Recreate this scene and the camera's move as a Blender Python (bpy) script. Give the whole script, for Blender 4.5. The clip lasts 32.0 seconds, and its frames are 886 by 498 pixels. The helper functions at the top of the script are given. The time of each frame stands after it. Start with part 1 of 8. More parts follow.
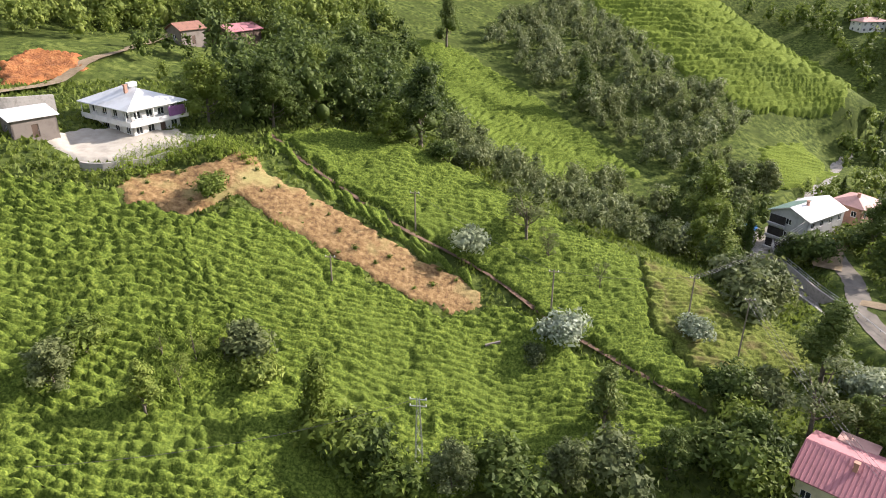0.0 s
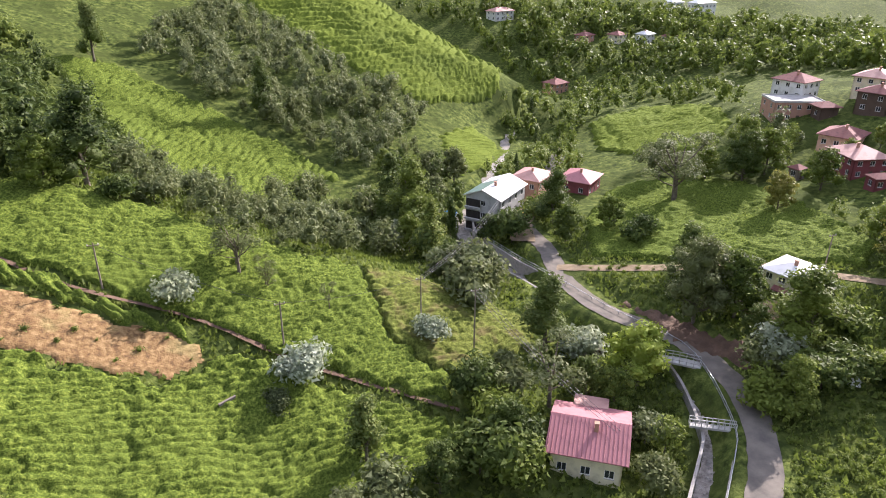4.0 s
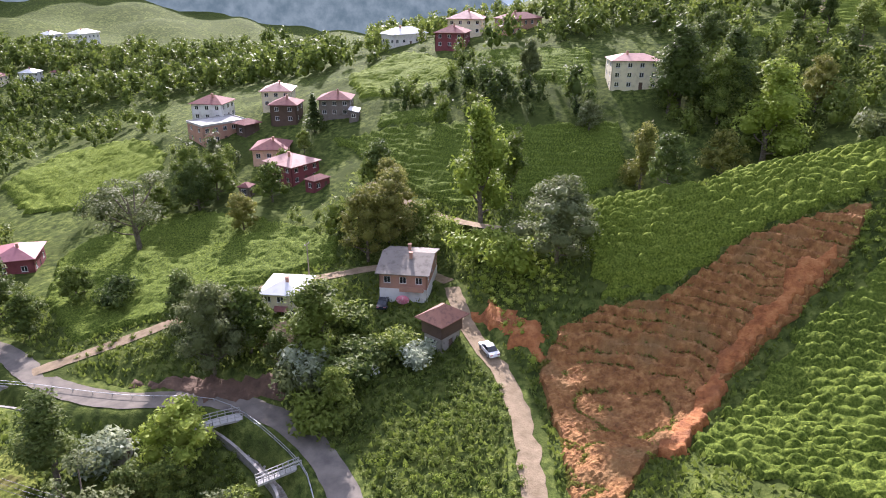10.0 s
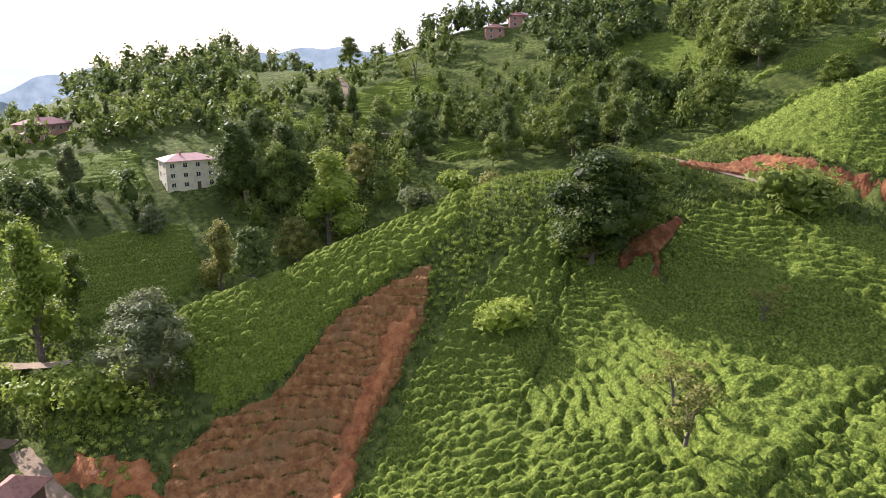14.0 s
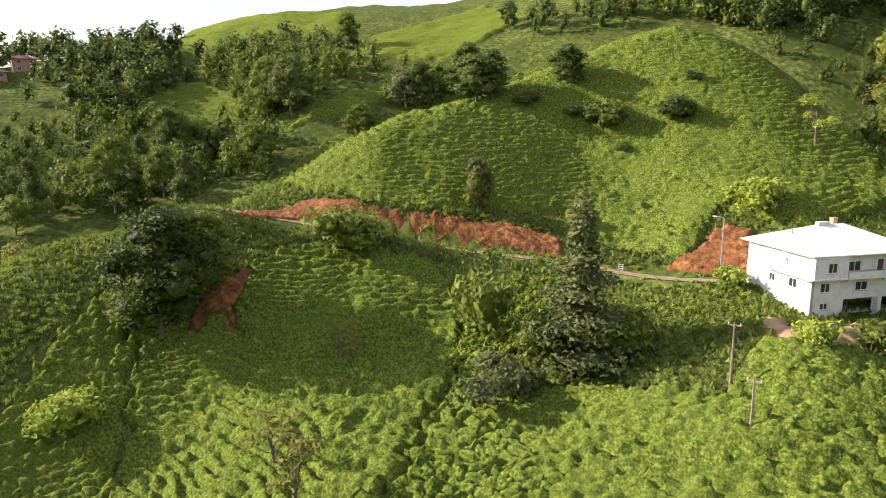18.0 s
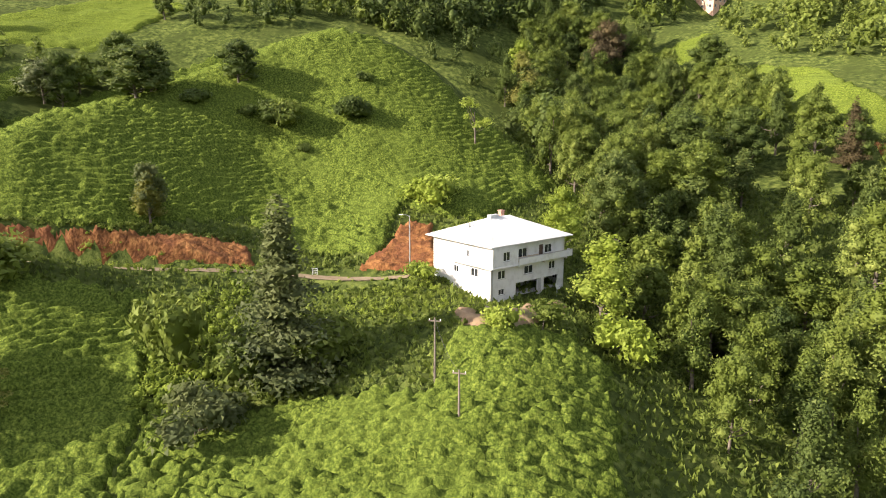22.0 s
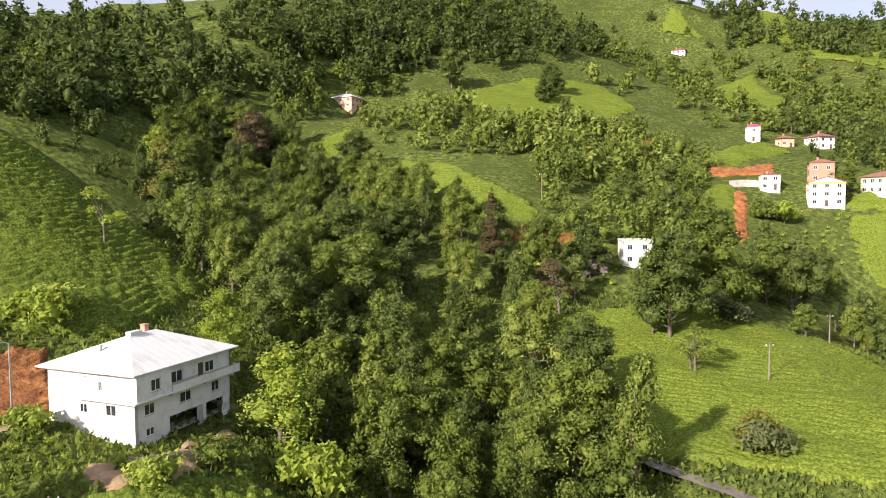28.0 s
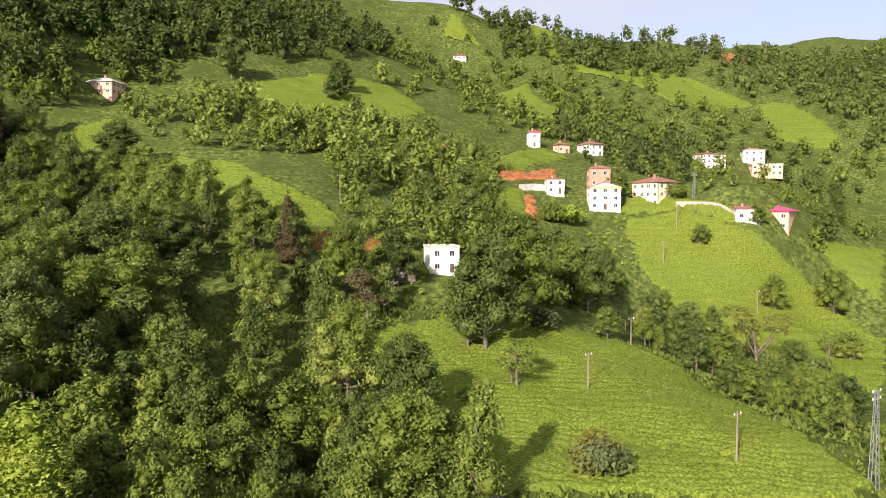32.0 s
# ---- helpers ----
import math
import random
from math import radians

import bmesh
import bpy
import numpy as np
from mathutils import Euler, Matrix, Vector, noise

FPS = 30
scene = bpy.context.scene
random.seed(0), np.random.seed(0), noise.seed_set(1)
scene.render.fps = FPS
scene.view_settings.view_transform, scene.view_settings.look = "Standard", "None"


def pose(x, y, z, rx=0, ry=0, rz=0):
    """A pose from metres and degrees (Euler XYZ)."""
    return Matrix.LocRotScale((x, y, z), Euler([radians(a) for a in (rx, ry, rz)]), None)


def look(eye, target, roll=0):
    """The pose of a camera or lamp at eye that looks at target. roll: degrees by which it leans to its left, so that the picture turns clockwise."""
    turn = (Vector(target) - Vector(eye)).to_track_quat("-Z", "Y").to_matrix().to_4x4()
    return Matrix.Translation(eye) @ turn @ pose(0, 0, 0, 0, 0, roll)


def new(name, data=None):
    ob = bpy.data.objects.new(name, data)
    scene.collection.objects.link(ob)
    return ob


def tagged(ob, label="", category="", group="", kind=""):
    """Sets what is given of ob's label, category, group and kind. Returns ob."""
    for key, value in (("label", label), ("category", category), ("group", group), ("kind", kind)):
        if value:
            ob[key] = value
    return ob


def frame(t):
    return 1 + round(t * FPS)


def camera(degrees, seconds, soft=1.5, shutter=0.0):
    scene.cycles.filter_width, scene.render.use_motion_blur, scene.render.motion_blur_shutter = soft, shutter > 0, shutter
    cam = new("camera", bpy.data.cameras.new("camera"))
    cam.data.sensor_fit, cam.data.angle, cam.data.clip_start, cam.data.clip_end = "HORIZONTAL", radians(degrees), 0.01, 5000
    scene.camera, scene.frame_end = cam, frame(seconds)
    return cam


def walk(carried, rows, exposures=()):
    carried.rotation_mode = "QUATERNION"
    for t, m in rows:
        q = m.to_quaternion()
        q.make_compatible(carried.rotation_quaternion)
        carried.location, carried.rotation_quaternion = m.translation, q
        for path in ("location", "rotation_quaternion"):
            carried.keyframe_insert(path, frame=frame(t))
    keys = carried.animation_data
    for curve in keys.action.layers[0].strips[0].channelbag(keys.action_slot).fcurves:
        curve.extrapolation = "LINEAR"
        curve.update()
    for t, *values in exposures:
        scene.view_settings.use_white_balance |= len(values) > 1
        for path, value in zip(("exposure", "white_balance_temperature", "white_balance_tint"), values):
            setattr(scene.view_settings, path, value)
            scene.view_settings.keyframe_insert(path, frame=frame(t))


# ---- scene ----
cam = camera(65.58, 32.0, soft=1.0)
PATH = [
    (0, (0.00, 0.00, 60.00), (-5.73, 45.26, 39.54), 0.06),
    (0.5, (-0.26, 1.08, 59.89), (-3.22, 46.62, 39.48), 0.00),
    (1, (-0.50, 2.18, 59.80), (-0.78, 47.84, 39.42), -0.09),
    (1.5, (-0.73, 3.28, 59.74), (1.66, 48.88, 39.37), -0.16),
    (2, (-0.97, 4.40, 59.70), (4.18, 49.78, 39.34), -0.17),
    (2.5, (-1.29, 5.58, 59.72), (6.67, 50.53, 39.33), -0.09),
    (3, (-1.61, 6.75, 59.79), (9.16, 51.09, 39.34), -0.03),
    (3.5, (-1.81, 7.84, 59.90), (11.52, 51.44, 39.39), 0.05),
    (5.5, (-1.74, 11.66, 60.54), (19.24, 52.25, 40.23), -0.05),
    (6, (-1.63, 12.48, 60.70), (22.11, 51.53, 40.40), -0.21),
    (6.5, (-1.46, 13.35, 60.78), (24.66, 50.84, 40.48), -0.25),
    (7, (-1.22, 14.28, 60.81), (27.12, 50.12, 40.50), -0.15),
    (7.5, (-0.88, 15.31, 60.81), (30.11, 48.88, 40.49), -0.03),
    (8, (-0.50, 16.31, 60.78), (33.00, 47.37, 40.45), -0.03),
    (8.5, (-0.05, 17.18, 60.74), (35.75, 45.60, 40.45), 0.04),
    (9, (0.39, 17.86, 60.77), (38.35, 43.33, 40.49), 0.01),
    (9.5, (0.73, 18.38, 60.84), (40.90, 40.19, 40.58), -0.01),
    (10, (0.95, 18.86, 60.90), (43.27, 37.46, 41.85), -0.06),
    (10.5, (1.20, 19.38, 60.89), (45.46, 34.89, 43.56), -0.05),
    (11, (1.46, 20.00, 60.89), (47.04, 32.02, 44.23), -0.04),
    (11.5, (1.88, 20.55, 60.88), (48.36, 28.86, 44.45), 0.02),
    (12, (2.41, 20.93, 60.88), (49.65, 25.60, 45.17), -0.03),
    (12.5, (2.91, 21.20, 60.84), (50.61, 22.16, 45.89), -0.02),
    (13, (3.37, 21.46, 60.81), (51.24, 18.65, 46.62), -0.01),
    (13.5, (3.86, 21.79, 60.76), (51.55, 15.10, 47.32), 0.02),
    (14, (4.29, 22.08, 60.77), (51.49, 11.57, 48.06), 0.07),
    (14.5, (4.74, 22.30, 60.88), (51.13, 8.00, 48.90), 0.09),
    (16.5, (6.43, 22.68, 61.70), (46.60, -5.48, 52.03), -0.15),
    (17, (6.87, 22.59, 61.83), (44.67, -8.67, 52.14), -0.12),
    (17.5, (7.35, 22.37, 61.84), (42.47, -11.88, 52.15), -0.14),
    (18, (7.84, 22.09, 61.76), (39.91, -15.05, 52.15), -0.18),
    (18.5, (8.33, 21.85, 61.64), (37.12, -17.90, 52.07), -0.09),
    (19, (8.79, 21.54, 61.61), (35.85, -19.40, 52.03), -0.06),
    (19.5, (9.25, 21.23, 61.68), (34.16, -21.05, 52.10), -0.03),
    (20, (9.72, 20.91, 61.83), (32.25, -22.67, 52.19), 0.01),
    (20.5, (10.24, 20.58, 62.01), (30.27, -24.20, 52.32), 0.03),
    (21, (10.83, 20.20, 62.16), (28.26, -25.64, 52.42), 0.09),
    (21.5, (11.47, 19.72, 62.22), (26.11, -27.08, 52.47), 0.14),
    (22, (12.09, 19.06, 62.19), (23.88, -28.55, 52.47), 0.28),
    (22.5, (12.63, 18.13, 62.11), (21.75, -30.10, 52.58), 0.29),
    (23, (13.12, 17.02, 61.98), (20.00, -31.87, 54.07), 0.23),
    (23.5, (13.55, 15.78, 61.81), (18.18, -33.63, 55.76), 0.12),
    (24, (13.91, 14.56, 61.67), (16.26, -35.21, 57.47), 0.04),
    (24.5, (14.24, 13.34, 61.52), (14.28, -36.57, 58.43), 0.02),
    (25, (14.53, 12.11, 61.44), (12.29, -37.75, 58.52), 0.05),
    (25.5, (14.70, 10.89, 61.41), (10.21, -38.82, 58.51), -0.00),
    (27.5, (14.79, 5.90, 61.59), (3.85, -42.79, 58.57), -0.20),
    (28, (14.69, 4.48, 61.63), (1.95, -43.78, 58.60), -0.21),
    (28.5, (14.52, 2.84, 61.64), (-0.43, -44.78, 58.65), -0.27),
    (29, (14.34, 1.06, 61.66), (-1.78, -46.17, 58.68), -0.26),
    (29.5, (14.18, -0.82, 61.73), (-3.84, -47.36, 58.74), -0.25),
    (30, (14.10, -2.73, 61.86), (-5.91, -48.45, 58.86), -0.21),
    (30.5, (14.05, -4.65, 62.03), (-7.95, -49.45, 59.01), -0.20),
    (31, (13.96, -6.54, 62.22), (-9.93, -50.36, 59.18), -0.22),
    (31.5, (13.85, -8.39, 62.42), (-11.89, -51.14, 59.35), -0.19),
    (32, (13.71, -10.23, 62.62), (-13.44, -52.10, 59.54), -0.08),
]
walk(cam, [(t, look(eye, target, roll)) for t, eye, target, roll in PATH], [(0, 1.28, 5950, 19), (4, 1.43, 5800, 25), (9, 1.54, 5600, 29), (14, 1.42, 5700, 28), (17, 1.3, 6250, 21), (19, 1.27, 6400, 19), (22, 1.28, 6350, 18), (25, 1.02, 6200, 19), (28, 0.98, 6250, 19), (32, 0.93, 6300, 19)])

# ---- daylight ----
SUN_AZ, SUN_EL = radians(60), radians(26)          # clockwise from +y
world = bpy.data.worlds.new("sky")
scene.world = world
world.use_nodes = True
wn = world.node_tree
sky = wn.nodes.new("ShaderNodeTexSky")
sky.sky_type = "NISHITA"
sky.sun_disc = False
sky.sun_elevation, sky.sun_rotation = SUN_EL, SUN_AZ
sky.air_density, sky.dust_density = 1.0, 3.0
# thin bright cloud over the blue
veil, cloud, spread, way = wn.nodes.new("ShaderNodeMix"), wn.nodes.new("ShaderNodeTexNoise"), wn.nodes.new("ShaderNodeMapRange"), wn.nodes.new("ShaderNodeTexCoord")
veil.data_type = "RGBA"
veil.inputs[7].default_value = (3.6, 3.8, 4.1, 1)
cloud.inputs["Scale"].default_value, cloud.inputs["Detail"].default_value = 2.2, 6.0
spread.inputs["From Min"].default_value, spread.inputs["From Max"].default_value = 0.35, 0.62
spread.inputs["To Min"].default_value, spread.inputs["To Max"].default_value = 0.35, 0.95
wn.links.new(way.outputs["Generated"], cloud.inputs["Vector"])
wn.links.new(cloud.outputs["Fac"], spread.inputs["Value"])
wn.links.new(spread.outputs[0], veil.inputs["Factor"])
wn.links.new(sky.outputs[0], veil.inputs[6])
wn.links.new(veil.outputs[2], wn.nodes["Background"].inputs[0])
wn.nodes["Background"].inputs[1].default_value = 0.11
sun_data = bpy.data.lights.new("sun", "SUN")
sun_data.energy, sun_data.angle, sun_data.color = 4.9, radians(0.6), (1.0, 0.9, 0.74)
sun = new("sun", sun_data)
sun.matrix_world = look((math.sin(SUN_AZ) * 300 * math.cos(SUN_EL), math.cos(SUN_AZ) * 300 * math.cos(SUN_EL), 300 * math.sin(SUN_EL)), (0, 0, 0))


# ---- hazy far hills, a plain glowing backdrop with the haze in its colours ----
def backdrop(name, far, tops, colours, seed):
    """A standing sheet far off; tops: (bearing clockwise from +y, elevation) in degrees."""
    b = np.linspace(tops[0][0], tops[-1][0], 160)
    e = np.interp(b, [t[0] for t in tops], [t[1] for t in tops])
    rng = np.random.RandomState(seed)
    e = e + np.convolve(rng.normal(size=160), np.ones(5) / 5, "same") * 0.12 + 0.15 * np.sin(b * 1.7 + seed)
    x, y, z = far * np.sin(np.radians(b)), far * np.cos(np.radians(b)), 61 + far * np.tan(np.radians(e))
    me = bpy.data.meshes.new(name)
    me.from_pydata([(p, q, r) for p, q, r in zip(x, y, z)] + [(p, q, -150) for p, q in zip(x, y)], [], [(i + 1, i, i + 160, i + 161) for i in range(159)])
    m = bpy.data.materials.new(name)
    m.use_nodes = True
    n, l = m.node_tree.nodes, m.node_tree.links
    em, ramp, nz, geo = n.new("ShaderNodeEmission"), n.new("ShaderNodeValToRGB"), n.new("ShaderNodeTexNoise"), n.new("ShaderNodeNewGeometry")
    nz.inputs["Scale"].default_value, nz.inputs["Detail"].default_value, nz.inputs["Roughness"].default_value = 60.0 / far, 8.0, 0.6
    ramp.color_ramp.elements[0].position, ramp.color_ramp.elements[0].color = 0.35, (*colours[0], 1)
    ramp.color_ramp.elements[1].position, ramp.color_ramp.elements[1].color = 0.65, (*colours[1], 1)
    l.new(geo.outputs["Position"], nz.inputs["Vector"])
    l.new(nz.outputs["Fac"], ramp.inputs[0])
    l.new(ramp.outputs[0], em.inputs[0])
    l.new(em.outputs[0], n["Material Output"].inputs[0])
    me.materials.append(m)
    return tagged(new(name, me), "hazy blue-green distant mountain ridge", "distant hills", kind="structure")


# haze painted into the emission colours, paler with each farther ridge
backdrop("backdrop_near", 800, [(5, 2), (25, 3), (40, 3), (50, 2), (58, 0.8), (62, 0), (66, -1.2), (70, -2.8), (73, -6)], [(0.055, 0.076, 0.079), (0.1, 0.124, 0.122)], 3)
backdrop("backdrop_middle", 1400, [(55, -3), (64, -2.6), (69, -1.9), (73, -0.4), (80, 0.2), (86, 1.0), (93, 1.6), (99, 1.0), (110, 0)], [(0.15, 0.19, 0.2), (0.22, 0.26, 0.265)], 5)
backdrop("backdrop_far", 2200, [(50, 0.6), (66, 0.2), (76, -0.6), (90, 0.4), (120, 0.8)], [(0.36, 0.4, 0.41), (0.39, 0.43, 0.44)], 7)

# ---- landform: heights along the lines that shape the valley ----
LANDFORM = {
    "farm_terrace": [(-66, 102, 29.7), (-76, 95, 32.5), (-58, 103, 30.1), (-93, 122, 37), (-92, 136, 39.2)],
    "tea_shelf": [(-46, 46, 12.8), (-11, 63, 3.8), (-5, 91, 9.4), (-50, 85, 23.1), (-45, 114, 28.8), (-25, 121, 25.3), (-3, 118, 18.2), (25, 114, 8.1), (25, 78, 2.2)],
    "gully": [(-35, 178, 21.5), (2, 167, 9.1), (36, 155, -0.8), (64, 227, 13.8), (104, 245, 13.9), (27.1, 134.1, 1)],
    "north_slope": [(23, 288, 35), (-44, 224, 32.9), (-121, 171, 43.5), (72, 342, 35.7), (0, 380, 75), (-80, 350, 75), (-180, 230, 75), (-240, 100, 75)],
    "river": [(48.9, 56.8, 0), (60.8, 73.9, 0), (58.8, 94.2, 0), (52.3, 123.8, 0), (50.2, 141.4, 0), (81.9, 189.4, 0), (100.8, 223.8, -1), (137.1, 264.9, -2), (30, 36, 0)],
    "road": [(61.5, 62.6, 2), (65.1, 84.3, 2), (58.2, 109.8, 2), (64.6, 142.2, 2), (80.6, 161.4, 1.5)],
    "upper_lane": [(68, 109.3, 3), (78.9, 103.5, 4), (89.6, 99.1, 5), (103.7, 85, 6), (107.3, 67.3, 7), (86.2, 48.3, 6), (75.9, 40.9, 6), (59, 33.2, 6)],
    "bank": [(77.9, 79.2, 5), (71.1, 54.3, 3.5)],
    "knoll": [(145, 130, 9.9), (171, 142, 18.7), (127, 207, 2.4), (90, 126, 3.6), (163, 167, 16), (125, 158, 5.9), (162, 214, 5.8)],
    "far_valley": [(96, 388, 21.1), (151, 357, 12.1), (211, 323, 10.1), (298, 385, 18.3), (446, 345, 8.2), (320, 616, 10), (251, 150, 31.2)],
    "far_sides": [(450, 540, 40), (740, 515, -20), (1400, 530, -90), (150, 560, 100), (2400, 700, -90), (-200, 700, 170), (900, 100, 10), (600, 200, 5), (330, 190, 22), (420, 120, 45)],
    "east_spur": [(121, 42, 20.3), (138, -5, 33.7), (132, -37, 41.7), (124, -48, 45.3), (68, 4, 12.9), (54, -20, 22.1), (89, 23, 5.5), (95, -19, 23.5), (84, -8, 17.5)],
    "east_bowl": [(153, 74, 16.2), (172, 79, 24.8), (193, 56, 29.8), (219, -12, 35.5), (303, 0, 56.5), (325, -52, 75.6), (196, -103, 57.9), (452, 59, 71.2), (227, 23, 40.2)],
    "white_house_bench": [(28, -75, 35.2), (28, -72, 36.4), (39, -83, 36.8), (70, -81, 36.2), (121, -56, 41.3), (46, -50, 27.3), (66, -16, 21.5), (18, -39, 28.2), (18, -83, 34.1)],
    "round_hill": [(80, -154, 81.9), (114, -114, 65.5), (41, -147, 58.2), (24, -129, 46.8), (183, -207, 100), (274, -170, 104.9), (179, -118, 67.2), (79, -110, 50)],
    "ravine": [(2, -112, 35.5), (-8, -85, 23.4), (11, -140, 46.4), (0, -185, 52.1), (11, -225, 65), (-15, -40, 12), (-20, 10, 5)],
    "south_slope": [(16, -325, 144.6), (-262, -416, 192.4), (-25, -275, 98.7), (-45, -181, 66.7), (-68, -138, 47.4), (-56, -155, 54), (68, -285, 117.5), (-23, -286, 96.6)],
    "meadow_spur": [(-51, -123, 39.2), (-77, -105, 36.5), (-90, -91, 33.3), (-46, -74, 30.1), (-34, -68, 28), (-76, -54, 31.3), (-93, -81, 29.9)],
    "behind_meadow": [(-134, -135, 32.9), (-138, -97, 19.3), (-146, -126, 28.4)],
    "west_slope": [(-189, -128, 42.8), (-190, -133, 57.4), (-162, -181, 65.6), (-461, -387, 194.7), (-815, -432, 257.2), (-322, -166, 53.6), (-247, -401, 159.8), (-178, -98, 21.9), (-188, -245, 87.7)],
    "spur_crest": [(116, 42, 21.1), (123, 32, 23.4), (128, 20, 26.4), (131, 11, 28.9), (134, 0, 31.8), (136, -9, 35.0), (138, -21, 38.4), (134, -31, 40.9), (129, -39, 42.9)],
    "behind_spur": [(141, 34, 8.7), (150, 10, 14.1), (156, -13, 21.1), (152, -38, 30.8), (154, 43, 11.6), (167, 22, 17.5), (180, -7, 24.5), (184, -35, 34.0), (183, -58, 39.3), (194, -76, 43.3)],
    "hill_crest": [(126, -77, 54.0), (122, -94, 60.2), (113, -112, 65.1), (100, -130, 73.9), (89, -142, 79.3), (78, -154, 81.7), (65, -157, 76.3), (50, -153, 67.9), (36, -146, 57.7), (27, -137, 50.9)],
    "behind_hill": [(140, -89, 45.1), (135, -108, 51.0), (125, -127, 55.5), (110, -146, 64.2), (98, -159, 70.1), (85, -173, 72.9), (71, -175, 67.8), (54, -171, 59.5), (38, -161, 50.4), (161, -125, 61.4), (152, -151, 71.1), (145, -186, 89.3), (116, -196, 89.3), (99, -209, 91.1), (76, -212, 87.2), (59, -200, 73.7)],
    "striped_spur": [(85, 320, 28.3), (98, 286, 20.7), (109, 253, 14.2), (92, 344, 13.9), (106, 310, 6.3), (118, 274, 1.2)],
    "south_skyline": [(-2, -386, 176.0), (-47, -409, 187.2), (-104, -437, 198.7), (-192, -457, 209.4), (-265, -463, 216.3), (-337, -453, 209.0), (-385, -442, 202.4), (-438, -435, 198.3), (-505, -436, 200.5), (-556, -421, 196.7)],
    "upper_hill": [(174, -267, 124.2), (155, -276, 127.4), (122, -285, 126.6), (192, -297, 120.8), (170, -307, 122.4), (134, -319, 120.0), (101, -366, 150.3), (125, -361, 145.7)],
    "east_skyline": [(418, 134, 42.4), (415, 103, 52.0), (399, 74, 63.1), (387, 48, 60.7), (363, 21, 58.0), (449, 81, 51.4), (423, 21, 32.6)],
    "rim": [(1500, -700, 150), (300, -800, 210), (-600, -900, 260), (-1500, -300, 200), (-1200, 600, 250), (-300, 1400, 250), (1000, 1400, 200), (-200, -50, 20), (-150, 0, 25)],
}
SPOTS = np.array([p for line in LANDFORM.values() for p in line], float)


def kernel(a, b):
    d2 = ((a[:, None, :2] - b[None, :, :2]) ** 2).sum(-1)
    return np.sqrt(d2 + 144.0)


def solve_landform():
    n = len(SPOTS)
    m = np.zeros((n + 3, n + 3))
    m[:n, :n] = kernel(SPOTS, SPOTS) - 0.4 * np.eye(n)
    m[:n, n], m[n, :n] = 1, 1
    m[:n, n + 1:], m[n + 1:, :n] = SPOTS[:, :2], SPOTS[:, :2].T
    return np.linalg.solve(m, np.r_[SPOTS[:, 2], 0, 0, 0])


LAND = solve_landform()


def wave(x, y, size, seed):
    """Smooth rolling noise of about one unit, size metres long."""
    k = 2 * math.pi / size
    s = np.zeros_like(x)
    rng = np.random.RandomState(seed)
    for i in range(6):
        a, ph, f = rng.uniform(0, math.pi), rng.uniform(0, 6.28), rng.uniform(0.6, 1.7)
        s = s + np.sin((x * math.cos(a) + y * math.sin(a)) * k * f + ph + 1.3 * np.sin((x * math.sin(a) - y * math.cos(a)) * k * f * 0.7 + ph))
    return s / 3.0


def smooth_line(points, step=2.0):
    """A rounded polyline (Catmull-Rom), sampled every step metres."""
    p = np.array(points, float)
    p = np.vstack([2 * p[0] - p[1], p, 2 * p[-1] - p[-2]])
    out = []
    for i in range(1, len(p) - 2):
        n = max(2, int(np.linalg.norm(p[i + 1, :2] - p[i, :2]) / step))
        for t in np.arange(n) / n:
            out.append(0.5 * (2 * p[i] + (p[i + 1] - p[i - 1]) * t + (2 * p[i - 1] - 5 * p[i] + 4 * p[i + 1] - p[i + 2]) * t * t
                              + (3 * p[i] - p[i - 1] - 3 * p[i + 1] + p[i + 2]) * t ** 3))
    return np.array(out + [p[-2]])


def land(x, y):
    """Height of the untouched hillsides."""
    x, y = np.asarray(x, float).ravel(), np.asarray(y, float).ravel()
    z = np.empty(len(x))
    for i in range(0, len(x), 40000):
        q = np.stack([x[i:i + 40000], y[i:i + 40000]], 1)
        z[i:i + 40000] = kernel(q, SPOTS) @ LAND[:-3] + LAND[-3] + q @ LAND[-2:]
    far = np.clip((np.hypot(x, y) - 250) / 300, 0, 1)
    return z + 0.35 * wave(x, y, 23, 5) + 5 * far * wave(x, y, 120, 9)


# graded lines: points (x, y, z), half width, shoulder
GRADED = [
    ([(20, 24, 2), (51.3, 51.8, 2), (57, 57.4, 2), (61.7, 63.9, 2), (65.2, 72.9, 2), (65.1, 84.3, 2), (59.3, 96.6, 2), (58.2, 109.8, 2), (61.4, 122.5, 2), (64.6, 142.2, 2), (80.6, 161.4, 1.5), (99.8, 188, 1)], 2.9, 3.0),
    ([(59.3, 114.7, 2), (68, 109.3, 3), (78.9, 103.5, 4), (89.6, 99.1, 5), (103.7, 85, 6), (110, 76, 6.5), (106.5, 64, 7)], 1.9, 2.5),
    ([(50.7, 29.6, 6), (59, 33.2, 6), (75.9, 40.9, 6), (86.2, 48.3, 6), (91, 53.2, 6), (106.5, 64, 7)], 2.0, 2.0),
    ([(128, -49, 44.2), (113, -60, 41), (93, -71, 37.7), (70, -80, 36.4), (53, -82, 35.7), (39, -83, 37)], 1.7, 1.6),
]
GRADED = [(smooth_line(p, 2.0), w, s) for p, w, s in GRADED]
RIVER = smooth_line([(16, 26, -1), (48.8, 57, -1), (54.9, 62.9, -1), (57.5, 66.7, -1), (61.1, 75.4, -1), (62.8, 83.3, -1), (58.1, 96.6, -1), (54.3, 113.6, -1), (51.2, 126.8, -1), (52.4, 146.5, -1), (81.9, 193.2, -1), (102.5, 227.2, -2), (139.3, 268.9, -3)], 2.0)


